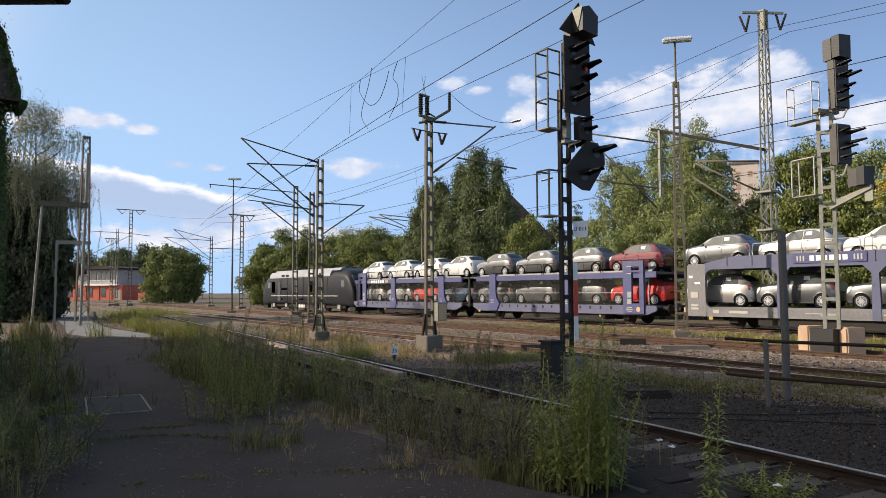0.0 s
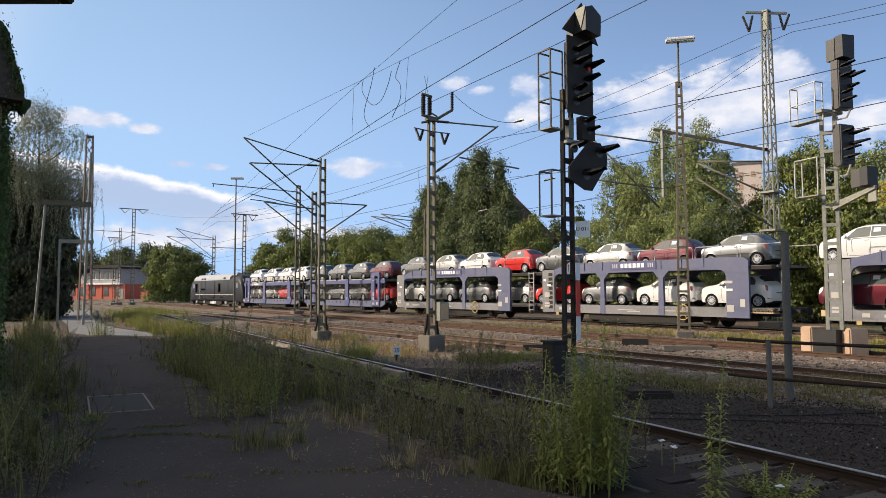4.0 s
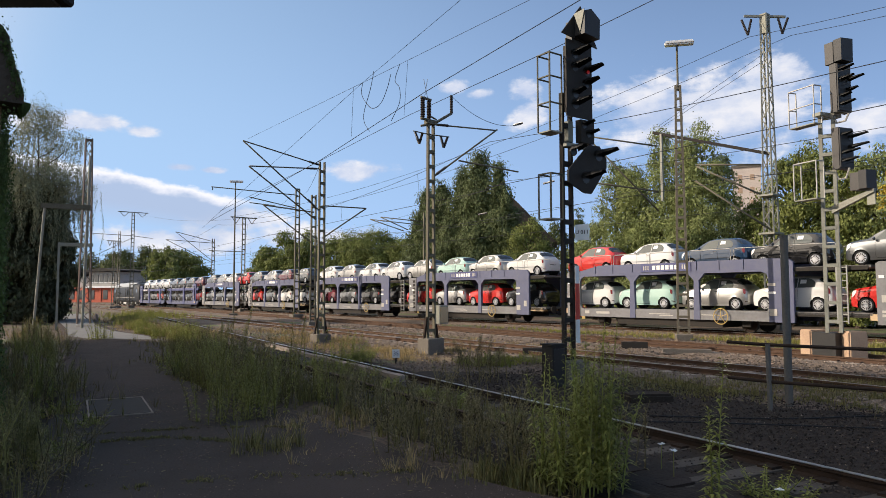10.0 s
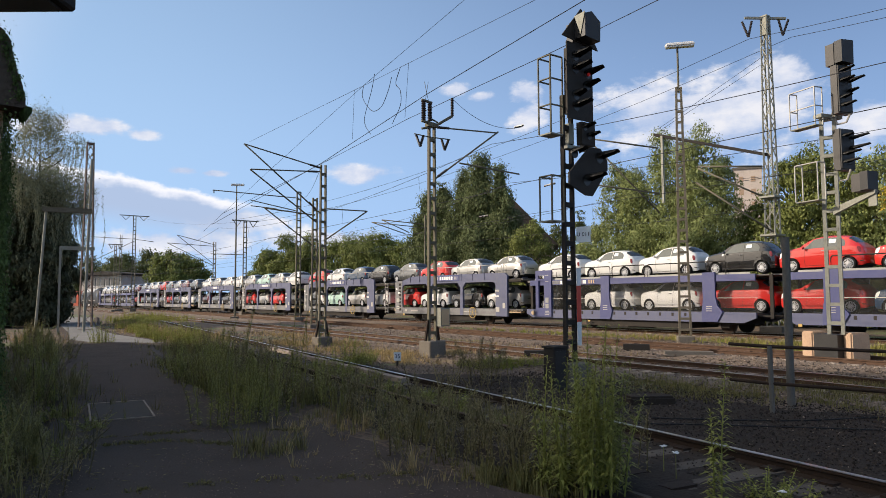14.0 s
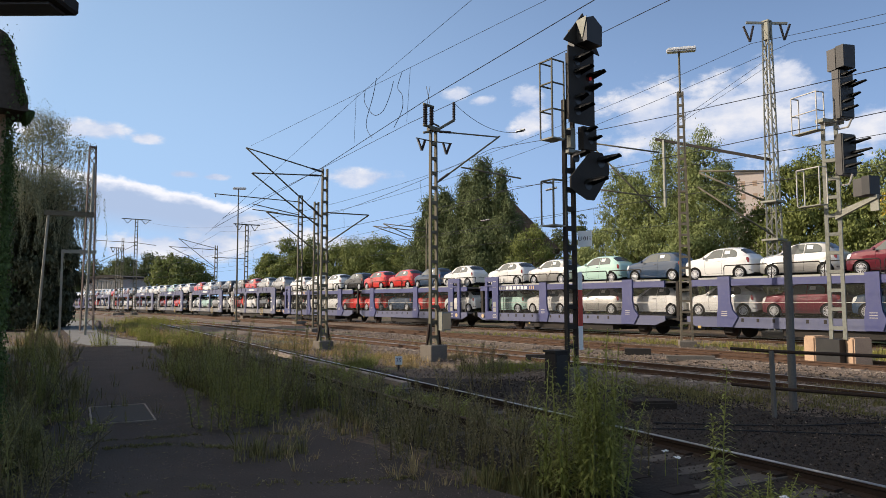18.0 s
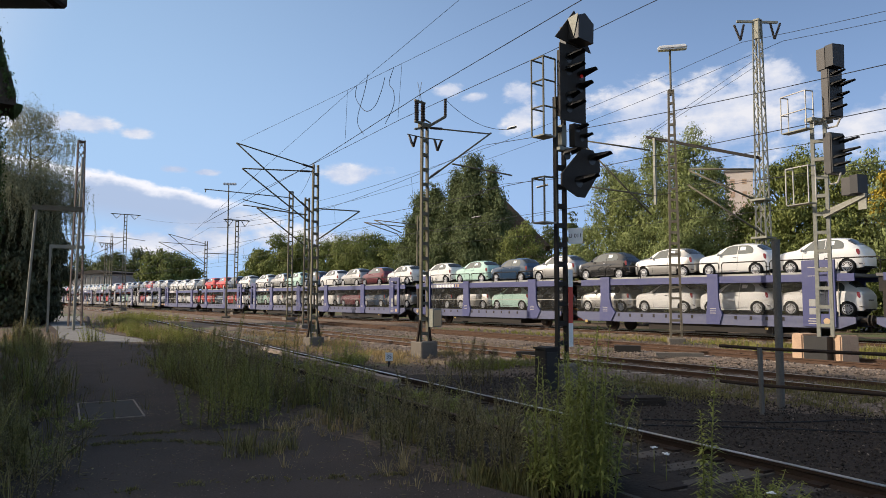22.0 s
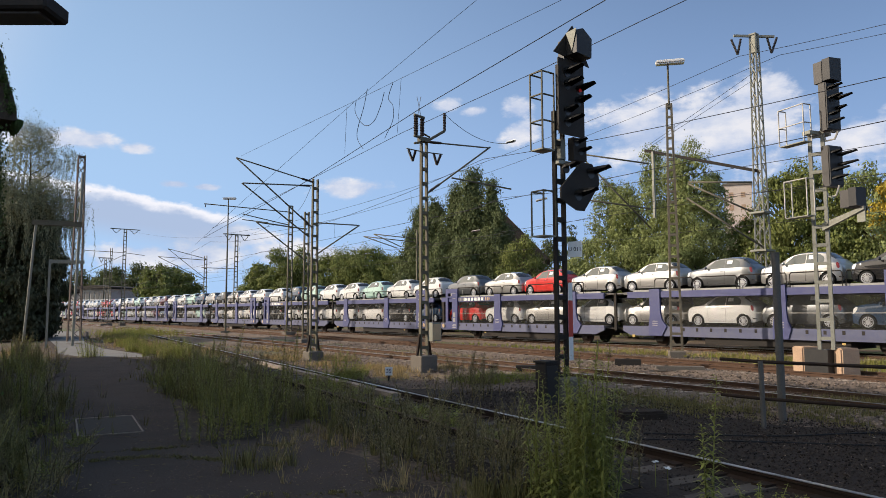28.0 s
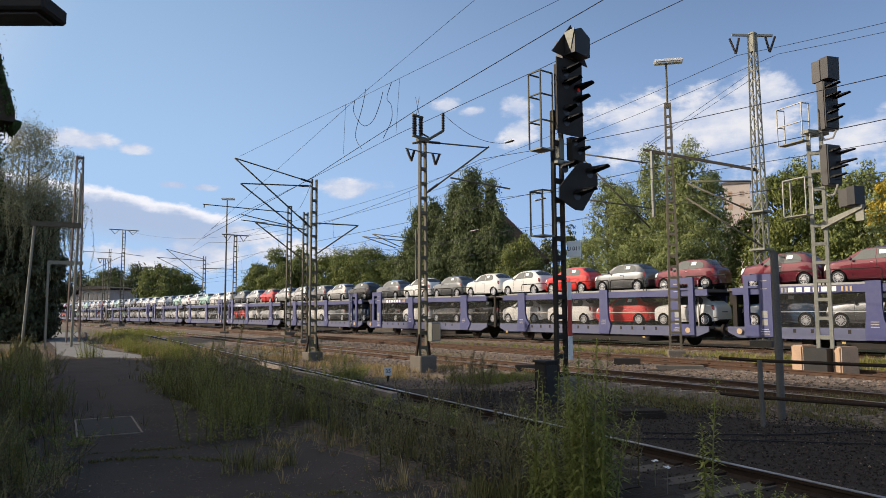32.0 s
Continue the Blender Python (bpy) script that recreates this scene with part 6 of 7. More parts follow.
def build_wires():
    k = TRACKS
    # contact wire and its carrier over each track, hung from the masts
    for key, xm, zc, zm, sp in (("main", 15.4, 5.75, 7.1, ((-20, 19.0), (19.0, 54.3), (54.3, 94), (94, 140))), ("brown", 22.5, 5.75, 7.1, ((-18, 25), (25, 60), (60, 100), (100, 140))), ("train", 31.1, 5.9, 7.4, ((-30, 22), (22, 58), (58, 100), (100, 150), (150, 210)))):
        x0, sl = (k[key][0], k[key][1])
        line("thin dark contact wire hung from a carrier cable")
        for a, b in sp:
            xa, xb = x0 + sl * a, x0 + sl * b
            carrier = span(xa, a, zm + .35, xb, b, zm + .35, .9)
            contact = span(xa + .2, a, zc, xb - .2, b, zc, .02)
            wire("carrier_wire", "carrier cable over a track", carrier)
            wire("contact_wire", "contact wire over a track", contact)
            for i in (2, 5, 8, 11):
                wire("dropper", "thin dropper between carrier and contact wire", [carrier[i], contact[i]], .006)
    line("dark overhead wires with looped jumpers over the siding")
    # wires that run past the masts over the siding and rise towards the platform
    wire("carrier_wire", "carrier cable over the siding", [(13.4, 40, 6.2), (13.4, 26.43, 7.6), (13.4, 18.85, 8.72), (13.4, 12.0, 9.5), (13.4, -6, 11.4)], .014)
    wire("carrier_wire", "carrier cable over the main line", [(15.6, 45, 7.4), (15.6, 32, 8.4), (15.6, 23.1, 9.15), (15.6, 15, 9.58), (15.6, 11.4, 9.85), (15.6, -6, 10.9)], .012)
    wire("contact_wire", "slanting wire over the siding", [(10.0, 31, 4.9), (10.0, 23.95, 6.51), (10.0, 17.14, 8.0), (10.0, 12.69, 8.85), (10, -4, 11.9)], .007)
    wire("contact_wire", "slanting wire over the siding", [(12, 31, 9.15), (12.0, 20.57, 9.21), (12.0, 12.48, 9.29), (12, -4, 9.4)], .007)
    wire("jumper_wire", "looped jumper cable over the tracks", span(14.62, 19, 8.85, 17.5, 18.5, 8.15, .4))
    for a, b in (((13.36, 26.33, 7.5), (25.45, 54.3, 10.8)), ((25.45, 54.3, 10.8), (30.4, 79.3, 11.0)), ((30.4, 79.3, 11.0), (26.9, 117, 15))):
        wire("feeder_wire", "feeder cable between far masts", span(*a, *b, .8))
    # looped jumpers hanging below the high wires
    for pts in (((11.5, 19.71, 8.91), (11.5, 19.75, 8.5), (11.5, 19.17, 7.95), (11.5, 18.6, 7.95), (11.5, 18.2, 8.35), (11.5, 17.99, 8.75)), ((11.5, 19.0, 9.12), (11.5, 19.2, 8.6), (11.5, 19.6, 7.9), (11.5, 19.58, 7.55), (11.5, 19.25, 7.2)),
                ((11.5, 17.49, 8.94), (11.5, 17.75, 8.5), (11.5, 17.5, 8.2), (11.5, 17.5, 7.75), (11.5, 17.95, 7.28)), ((11.5, 20.31, 8.92), (11.5, 20.43, 7.25)), ((11.6, 17.2, 9.0), (11.6, 17.4, 7.35))):
        wire("jumper_wire", "looped jumper cable under the overhead line", smooth_line(pts) if len(pts) > 2 else pts, .011 if len(pts) > 2 else .006)
    insulator(LINES[-1], (17.64, 19.1, 8.26), (17.9, 18.86, 8.35))
    insulator(LINES[-1], (21.11, 25.36, 5.71), (21.44, 25.09, 5.79))
    insulator(LINES[-1], (21.25, 21.18, 6.66), (21.59, 20.83, 6.77))
    line("high power lines hung from the lattice pylon")
    # high lines to the lattice pylon
    for dx, dy in ((-.85, .8), (.8, -.75)):
        wire("power_line", "power line to the lattice pylon", span(37.6 + dx, 19.6 + dy, 16.3, 40 + dx, -20, 16.6, .9), .014)
        wire("power_line", "power line to the lattice pylon", span(37.6 + dx, 19.6 + dy, 16.3, 30.4 + dx * 1.8, 79.3, 11.0, 1.6), .014)
    wire("power_line", "stay cable from the pylon", span(37.4, 19.8, 15.4, 36.0, 26.0, 12.2, .02), .012)
    wire("power_line", "stay cable from the pylon", span(37.4, 19.8, 15.0, 36.3, 26.0, 12.2, .02), .012)


build_masts()
main_signal()
second_signal()
build_trackside()
build_wires()


# ---- trees ----
def leaf_quad(vs, fs, p, n, s, w=.5):
    u = n.cross(Vector((0, 0, 1)))
    u = u.normalized() if u.length > .05 else Vector((1, 0, 0))
    v = n.cross(u)
    e = len(vs)
    vs += [tuple(p - v * s * .75), tuple(p + u * s * w), tuple(p + v * s * .75), tuple(p - u * s * w)]
    fs.append((e, e + 1, e + 2, e + 3))


def leaf_cloud(rng, clumps, count, size):
    """Leaf quads spread through clumps (x, y, z, rx, ry, rz), thinning out towards the outside."""
    vs, fs = [], []
    weights = [c[3] * c[4] + c[3] * c[5] for c in clumps]
    for ci in rng.choices(range(len(clumps)), weights, k=count):
        cx, cy, cz, ax, ay, az = clumps[ci]
        d = Vector((rng.gauss(0, .5), rng.gauss(0, .5), rng.gauss(0, .5)))
        p = Vector((cx + d.x * ax, cy + d.y * ay, cz + d.z * az))
        n = (d + Vector((rng.uniform(-1, 1), rng.uniform(-1, 1), rng.uniform(-.6, 1)))).normalized()
        leaf_quad(vs, fs, p, n, size * rng.uniform(.6, 1.35))
    return vs, fs


def tree(name, label, at, h, spread, mt, seed, count=7000, leaf=.2, style="round", trunk=.22, first=.1):
    """A tapered trunk, limbs, and boughs of small leaves that stand apart enough for shade between them."""
    rng, rs = random.Random(seed), np.random.RandomState(seed)
    t = thing(name, label, "tree", at)

    def outline(k):
        if style == "spire":
            return spread * min(1.0, .72 + k) * max(0.0, 1 - k ** 1.7) ** .75
        if style == "oval":
            return spread * max(0.0, math.sin(math.pi * (.2 + .8 * k ** 1.25))) ** .75
        if style == "cone":
            return spread * (1 - k) ** .9
        if style == "weeping":
            return spread * (.8 + .3 * math.sin(k * 3.0)) * max(0.0, 1 - k ** 3.5) ** .5
        return spread * max(0.0, math.sin(math.pi * (.16 + .82 * k))) ** .6

    bm = B()
    tube(bm, [(0, 0, -.1), (.05, .02, h * .2), (-.05, .06, h * .45), (.06, -.04, h * .7), (0, 0, h * .9)], [trunk, trunk * .8, trunk * .55, trunk * .3, .03], 8)
    part("trunk", bm, BARK, t)
    limb = B()
    br = spread * (.3 if style != "spire" else .34)
    total = int(min(150, max(26, 2.0 * spread * h * (1 - first) / (br * br) * .75)))
    tall = {"spire": 1.05, "oval": 1.0, "weeping": 1.2, "cone": .5}.get(style, .8)
    pts, nrm, made = [], [], 0
    while made < total:
        k = rng.random()
        rim = outline(k)
        if rng.random() > (rim / spread) ** .8:
            continue
        made += 1
        a = made * 2.39996 + rng.uniform(-.5, .5)
        out = np.array((math.cos(a), math.sin(a), 0))
        r = max(0.0, rim - br * .45) * (.35 + .65 * rng.random() ** .5) * rng.uniform(.85, 1.1)
        c = out * r + np.array((0, 0, h * (first + (1 - first) * k) - br * tall * .5 * k))
        if made % max(2, total // 30) == 0:
            z0 = max(h * .08, c[2] - r * .9)
            tube(limb, [(0, 0, z0), (c[0] * .5, c[1] * .5, z0 + (c[2] - z0) * .4), tuple(c)], [trunk * .3 * (1.1 - k * .8), trunk * .14, .012], 5)
        size = br * rng.uniform(.65, 1.3)
        n = max(12, int(count / total * (size / br) ** 2))
        d = rs.normal(size=(n, 3)) + out * .4 + np.array((0, 0, .3))
        d /= np.linalg.norm(d, axis=1)[:, None]
        ph = rs.uniform(0, 6.28, 3)
        lump = 1 + .28 * np.sin(5 * d[:, 0] + ph[0]) * np.sin(4 * d[:, 1] + ph[1]) + .2 * np.sin(8 * d[:, 2] + ph[2])
        rad = size * lump * (.42 + .58 * rs.uniform(size=n) ** .55)
        far = rs.uniform(size=n) < (.07 if style != "weeping" else .02)
        rad[far] *= rs.uniform(1.1, 1.5, far.sum())
        pts.append(c + d * rad[:, None] * np.array((1, 1, tall)))
        nrm.append(d * .85 + rs.normal(size=(n, 3)) * .42 + np.array((0, 0, .18)))
        if style == "weeping":   # hanging strands from the outer boughs
            for q in range(10 if k < .8 else 4):
                m = rng.randint(12, 46)
                x, y = c[0] + rng.gauss(0, size * .5), c[1] + rng.gauss(0, size * .5)
                z = c[2] - np.arange(m * 3) * .05 + rng.uniform(-.2, .3)
                pts.append(np.stack([x + rs.normal(0, .04, m * 3) + .12 * np.sin(z * 1.3 + ph[0]), y + rs.normal(0, .04, m * 3), z], 1))
                nrm.append(rs.normal(size=(m * 3, 3)) * np.array((1, 1, .2)))
    tagged(part("branchwork", limb, BARK, t), kind="stuff")
    outer = sum(len(q) for q in pts)
    if style in ("oval", "round", "spire"):   # the dense heart of the crown
        m = int(outer * (.3 if style == "spire" else .07))
        k = rs.uniform(0, .93, m)
        r, a = np.array([outline(q) for q in k]) * .68 * rs.uniform(size=m) ** .5, rs.uniform(0, 6.28, m)
        pts.append(np.stack([r * np.cos(a), r * np.sin(a), h * (first + (1 - first) * k) - br * tall * .4 * k], 1))
        nrm.append(rs.normal(size=(m, 3)))
    p, n = np.concatenate(pts), np.concatenate(nrm)
    sz = leaf * rs.uniform(.6, 1.35, len(p)) * np.where(np.arange(len(p)) < outer, 1.0, 1.9)
    keep = p[:, 2] > .12
    p, n, sz = p[keep], n[keep], sz[keep][:, None]
    n /= np.linalg.norm(n, axis=1)[:, None] + 1e-6
    u = np.cross(n, (0, 0, 1))
    u /= np.linalg.norm(u, axis=1)[:, None] + 1e-6
    v = np.cross(n, u)
    vs = np.stack([p - v * sz * .75, p + u * sz * .45, p + v * sz * .75, p - u * sz * .45], 1).reshape(-1, 3)
    me = bpy.data.meshes.new("crown")
    me.from_pydata(vs.tolist(), [], np.arange(len(vs)).reshape(-1, 4).tolist())
    me.materials.append(mt)
    cr = new("crown", me)
    cr.parent = t
    return t


def build_trees():
    pop = "tall leafy poplar tree, sunlit green"
    dark = "dark green pointed tree in a dense clump behind the train"
    for i, (x, y, h, r, n) in enumerate(((44.5, 64.0, 11.4, 2.5, 14000), (44, 61.6, 14.2, 2.9, 18000), (44, 58.8, 14.8, 3.0, 22000), (44.3, 55.6, 15.6, 3.0, 24000), (44, 52.6, 16.3, 3.0, 26000), (44.4, 50.2, 14.9, 2.6, 20000), (44, 48.6, 12.0, 2.1, 12000), (42.8, 55.8, 9.6, 2.6, 14000), (42.6, 51.0, 9.2, 2.5, 14000))):
        tree("tree", dark, (x, y, 0), h, r, LEAF_D, 11 + i, n, .13, "spire", .3, .03)
    tree("tree", "small green tree beside a house", (43.6, 45.2, 0), 9.3, 2.3, LEAF_B, 24, 14000, .1, "round", .16, .06)
    for i, (x, y, h, r, n) in enumerate(((43, 34.9, 12.9, 1.9, 15000), (42.6, 33.0, 11.4, 2.2, 16000), (43, 30.9, 13.7, 2.5, 24000), (43.4, 29.2, 13.4, 2.3, 20000), (43, 27.6, 13.9, 2.4, 22000), (44, 26.6, 12.4, 1.7, 12000), (42.2, 36.6, 7.4, 2.2, 11000), (41.9, 31.9, 7.6, 2.5, 13000), (42.0, 28.3, 8.2, 2.5, 13000))):
        tree("tree", pop, (x, y, 0), h, r, LEAF_A, 120 + i, int(n * 1.45), .088, "oval", .24, .05)
    for i, (x, y, h, r, n) in enumerate(((45.2, 24.7, 8.8, 2.3, 17000), (45, 22.4, 11.4, 2.2, 18000), (45, 20.8, 11.5, 2.5, 20000), (45.3, 19.2, 10.4, 2.5, 18000), (43.6, 22.6, 6.6, 2.4, 12000), (46.5, 9.0, 10.5, 3.4, 18000))):
        tree("tree", "broad green maple with light breaking through", (x, y, 0), h, r, LEAF_B, 140 + i, n, .115, "round", .24, .04)
    for i, (x, y, h, r) in enumerate(((45, 17.5, 11.2, 2.5), (45.4, 15.2, 10.4, 2.8), (45.6, 12.4, 10.3, 3.0), (43.9, 18.2, 6.4, 2.3))):
        tree("tree", "broad green maple with yellowing leaves", (x, y, 0), h, r, LEAF_A if i != 3 else LEAF_B, 20 + i * 3, 17000, .11, "round", .24, .04)
    tree("tree", "small tree with bright yellow leaves", (44.6, 16.1, 0), 9.6, 1.0, LEAF_Y, 33, 5000, .1, "round", .16, .62)
    # unseen trees, added so that their crowns shape the foreground's shadow edge
    for i, (x, y) in enumerate(((-14, 24.2), (-14, 31.0))):
        tree("tree", "tall dark tree out of view, added to shade the foreground", (x, y, 0), 20.8, 5.2, LEAF_C, 160 + i, 9000, .4, "round", .4, .62)
    tree("conifer", "small dark conifer behind the train", (66.8, 60.3, 0), 14.0, 2.0, LEAF_C, 22, 7000, .16, "cone", .2, .06)
    tree("tree", "dark bushy tree beyond the house", (66.8, 64.0, 0), 11.4, 2.6, LEAF_C, 25, 9000, .17, "round", .2, .05)
    for i, (x, y, h, s) in enumerate(((44.6, 107, 10.6, 2.8), (46.6, 103, 11.8, 3.9), (49.5, 100, 12.2, 4.6), (52, 95, 11.7, 4.8), (55, 90, 11.9, 4.8), (58, 85, 11.2, 4.8), (60, 78, 11.0, 4.8), (48, 104, 9.0, 4.2), (54, 94, 9.0, 4.4), (57, 80, 8.5, 4.2), (44.5, 106, 9.5, 4.4), (47.5, 101.5, 10.5, 4.6), (50.8, 97.5, 11.0, 4.6), (53.5, 92.5, 11.0, 4.8), (56.5, 87.5, 10.6, 4.8), (59, 81.5, 10.4, 4.8), (61, 75, 10.0, 4.6), (55, 74, 9.2, 4.4), (58, 70, 9.4, 4.4))):
        tree("tree", "leafy tree in a row behind the tracks", (x, y, 0), h, s, LEAF_B, 30 + i, 22000, .155, "round", .3, .0)
    for i, (x, y, h, s) in enumerate(((30, 172, 11.0, 5), (36, 168, 12.2, 5.2), (41, 163, 12.8, 5.2), (46, 158, 11.6, 5.2), (34.0, 125, 10.2, 3.8), (38.8, 128, 9.8, 3.9), (47, 155, 8.4, 3.6), (25, 175, 10.6, 5), (33, 160, 10, 5), (44, 150, 9.6, 4.6))):
        k = 1.12 if i in (4, 5) else 1.6
        tree("tree", "far tree beyond the tracks", (x * k, y * k, 0), (h - 1.93) * k + 1.93, s * k * 1.1, LEAF_C if i not in (4, 5) else LEAF_B, 50 + i, 8500, .27 * k, "round", .3 * k, .02)
    tree("willow", "weeping willow with hanging grey-green strands", (6.7, 58.0, 0), 15.6, 3.5, LEAF_W, 70, 38000, .07, "weeping", .24, .5)
    for i, (x, y, h, r) in enumerate(((8.0, 60.0, 9.0, 1.9), (6.9, 57.5, 9.8, 2.2), (5.2, 58.5, 10.6, 2.8), (3.4, 59.0, 11.6, 3.4), (7.4, 62.0, 10.8, 2.6), (5.4, 62.5, 12.0, 2.8))):
        tree("tree", "dark shaded tree beside the path", (x, y, 0), h, r, LEAF_YEW, 71 + i, 13000, .19, "round", .26, .02)
    # low shrubs behind the train close the view under the crowns
    rng = random.Random(80)
    vs, fs = [], []
    for i in range(46):
        t = i / 45
        x, y = 44 + 15 * t + rng.uniform(-1, 1), 6 + 78 * t
        h = rng.uniform(1.6, 3.2)
        a, b = leaf_cloud(rng, [(x, y, h * .5, 1.9, 1.9, h * .62)], 520, .22)
        e = len(vs)
        vs += a
        fs += [tuple(q + e for q in f) for f in b]
    me = bpy.data.meshes.new("hedge")
    me.from_pydata(vs, [], fs)
    me.materials.append(LEAF_C)
    tagged(new("hedge", me), "dark unbroken shrubs behind the train", "hedge", kind="stuff")


build_trees()


# ---- buildings ----
def build_buildings():
    # signal box beyond the tracks, far down the line
    s = thing("signal_box", "old red brick signal box with a pale glazed upper floor", "signal box", (35.6, 236.0, 0), rz=-60)
    s.scale = (1.64, 1.2, 1.16)
    part("wall", boxes((0, 0, -.2, 14.6, 9, 3.7)), BRICK, s, "red brick ground floor wall")
    part("upper_wall", boxes((5.6, .4, 3.7, 13.2, 8.6, 7.6)), PALE_WALL, s, "pale weathered upper floor")
    part("stair_tower", boxes((2.8, 1, 3.7, 5.6, 8, 6.6)), PALE_WALL, s, "pale weathered stair tower")
    part("roof", prism(B(), [(2.2, 6.6), (5.3, 7.7), (14.0, 7.7), (14.0, 8.0), (9.5, 8.6), (5.3, 8.2), (2.2, 6.9)], "y", -.6, 9.2), UNDER, s, "dark roof")
    part("balcony", boxes((5.2, -.7, 3.6, 13.8, .4, 4.0)), WHITE, s)
    for i in range(6):
        w = part("window", boxes((6.1 + i * 1.15, .3, 5.0, 6.9 + i * 1.15, .4, 6.9)), GLASS, s)
        part("window_frame", boxes((6.0 + i * 1.15, .24, 4.88, 7.0 + i * 1.15, .3, 5.0)), WHITE, w)
    for x in (1.4, 3.6, 6.4, 9.6, 12.6):
        part("window", boxes((x, -.06, .7, x + 1.1, .0, 3.0)), GLASS, s)
        part("pilaster", boxes((x - .8, -.16, -.2, x - .4, 0, 3.6)), BRICK, s)
    part("door", boxes((13.2, -.07, 0, 14.3, 0, 2.5)), MAST_PALE, s)
    sh = thing("shed", "low red brick annex beside the signal box", "shed", (50.6, 210, 0), rz=-60)
    part("wall", boxes((0, 0, -.1, 4, 5, 2.3)), BRICK, sh)
    part("roof", boxes((-.3, -.3, 2.3, 4.3, 5.3, 2.6)), UNDER, sh)
    # gabled house behind the poplars
    h = thing("house", "brown-roofed gabled house behind trees", "house", (49, 60.5, 0), rz=-46)
    part("wall", boxes((-1.2, -4, -.1, 9.2, 4, 7.4)), CONCRETE_WARM, h)
    part("roof", prism(B(), [(-1.7, 7.3), (4.0, 13.3), (9.7, 7.3)], "y", -4.5, 4.5), mat("brown_tiles", (.1, .078, .062), .85, 0, scale=2, fine=14, bump=.6), h, "brown tiled gable roof")
    wl = thing("brick_shed", "red brick goods shed wall behind the train", "shed", (47.5, 42.5, 0), rz=-52)
    part("wall", boxes((-.6, 0, -.1, 1.4, 3, 5.9)), BRICK, wl)
    part("roof", boxes((-.8, -.3, 5.9, 1.6, 3.3, 6.1)), UNDER, wl)
    t = thing("apartment_block", "pale concrete apartment tower far behind the trees", "apartment block", (150, 83, 0), rz=-60)
    part("wall", boxes((-4.5, -6, -.1, 1.2, 6, 29.6)), mat("pale_render", (.6, .5, .42), .9, 0, scale=.3, fine=3), t)
    part("parapet", boxes((-4.7, -6.2, 29.6, 1.4, 6.2, 30.1)), CONCRETE, t)
    for i in range(5):
        for j in range(2):
            part("window", boxes((-3.4 + j * 2.4, -6.05, 15.6 + i * 2.8, -2.5 + j * 2.4, -6.0, 16.8 + i * 2.8)), CONCRETE_WARM, t)
    # station building beside the platform, just out of view: its hipped roof shades the foreground
    st = thing("station_building", "old ivy-clad station building with a steep hipped roof", "station building", (.12, 0, 0))
    tagged(st, kind="structure")
    part("wall", boxes((-16, 9, -.1, .56, 36, 4.3)), CONCRETE_WARM, st, "rendered wall")
    bm = B()
    c = [(.6, 9.1, 4.05), (.78, 36.4, 4.05), (-16.4, 36.4, 4.05), (-16.4, 9.1, 4.05), (-8, 9.9, 13.2), (-8, 28.5, 13.2)]
    v = [bm.verts.new(p) for p in c]
    for f in ((0, 1, 5, 4), (1, 2, 5), (2, 3, 4, 5), (3, 0, 4), (3, 2, 1, 0)):
        bm.faces.new([v[i] for i in f])
    part("roof", bm, UNDER, st, "dark steep hipped roof")
    part("gutter", tube(B(), [(.62, 9.4, 4.03), (.8, 36.4, 4.03)], .05, 6), UNDER, st)
    rng = random.Random(91)
    vs, fs = leaf_cloud(rng, [(.56, 9.1, .8, .1, .5, 1.2), (.57, 9.1, 2.2, .09, .5, 1.2), (.58, 9.1, 3.3, .09, .5, .9), (.5, 12, 1.6, .1, 2.5, 1.8)], 40000, .019)
    for k in range(5):   # a ragged fringe that hangs over the eave
        a, b = leaf_cloud(rng, [(.5 + .045 * k, 8.9, 4.74 - .15 * k, .05, .25, .09)], 2400, .018)
        e = len(vs)
        vs += a
        fs += [tuple(q + e for q in f) for f in b]
    for k in range(420):
        x, y, z, e = .75 + rng.gauss(0, .018), 8.9 + rng.uniform(-.2, .3), 4.03 - rng.random() ** 2 * .06, len(vs)
        vs += [(x - .012, y, z), (x + .012, y, z), (x + rng.uniform(-.01, .02), y, z - rng.uniform(.03, .08))]
        fs.append((e, e + 1, e + 2))
    part("eave", prism(B(), [(.2, 5.0), (.5, 4.83), (.58, 4.72), (.6, 4.6), (.63, 4.45), (.7, 4.26), (.735, 4.1), (.74, 4.01), (.7, 4.0), (.1, 4.02)], "y", 8.7, 9.3), BARK, st, "ragged dark overhanging eave")
    me = bpy.data.meshes.new("ivy")
    me.from_pydata(vs, [], fs)
    me.materials.append(LEAF_IVY)
    o = new("ivy", me)
    o.parent = st
    tagged(o, "dense dark ivy leaves", kind="stuff")
    c = thing("platform_lamp", "dark flat lamp housing reaching over the platform", "lamp", (.78, 5.92, 4.215), rz=-37)
    bm = boxes((-3.2, -.1, 0, 0, .25, .125))
    bmesh.ops.bevel(bm, geom=bm.edges[:], offset=.02, segments=1, affect="EDGES")
    part("housing", bm, UNDER, c)
    part("lens_strip", boxes((-3.1, -.04, -.02, -.08, .18, 0)), SIGNAL_GREY, c)
    part("post", boxes((-3.1, 0, -4.15, -2.95, .15, 0)), MAST, c)


build_buildings()


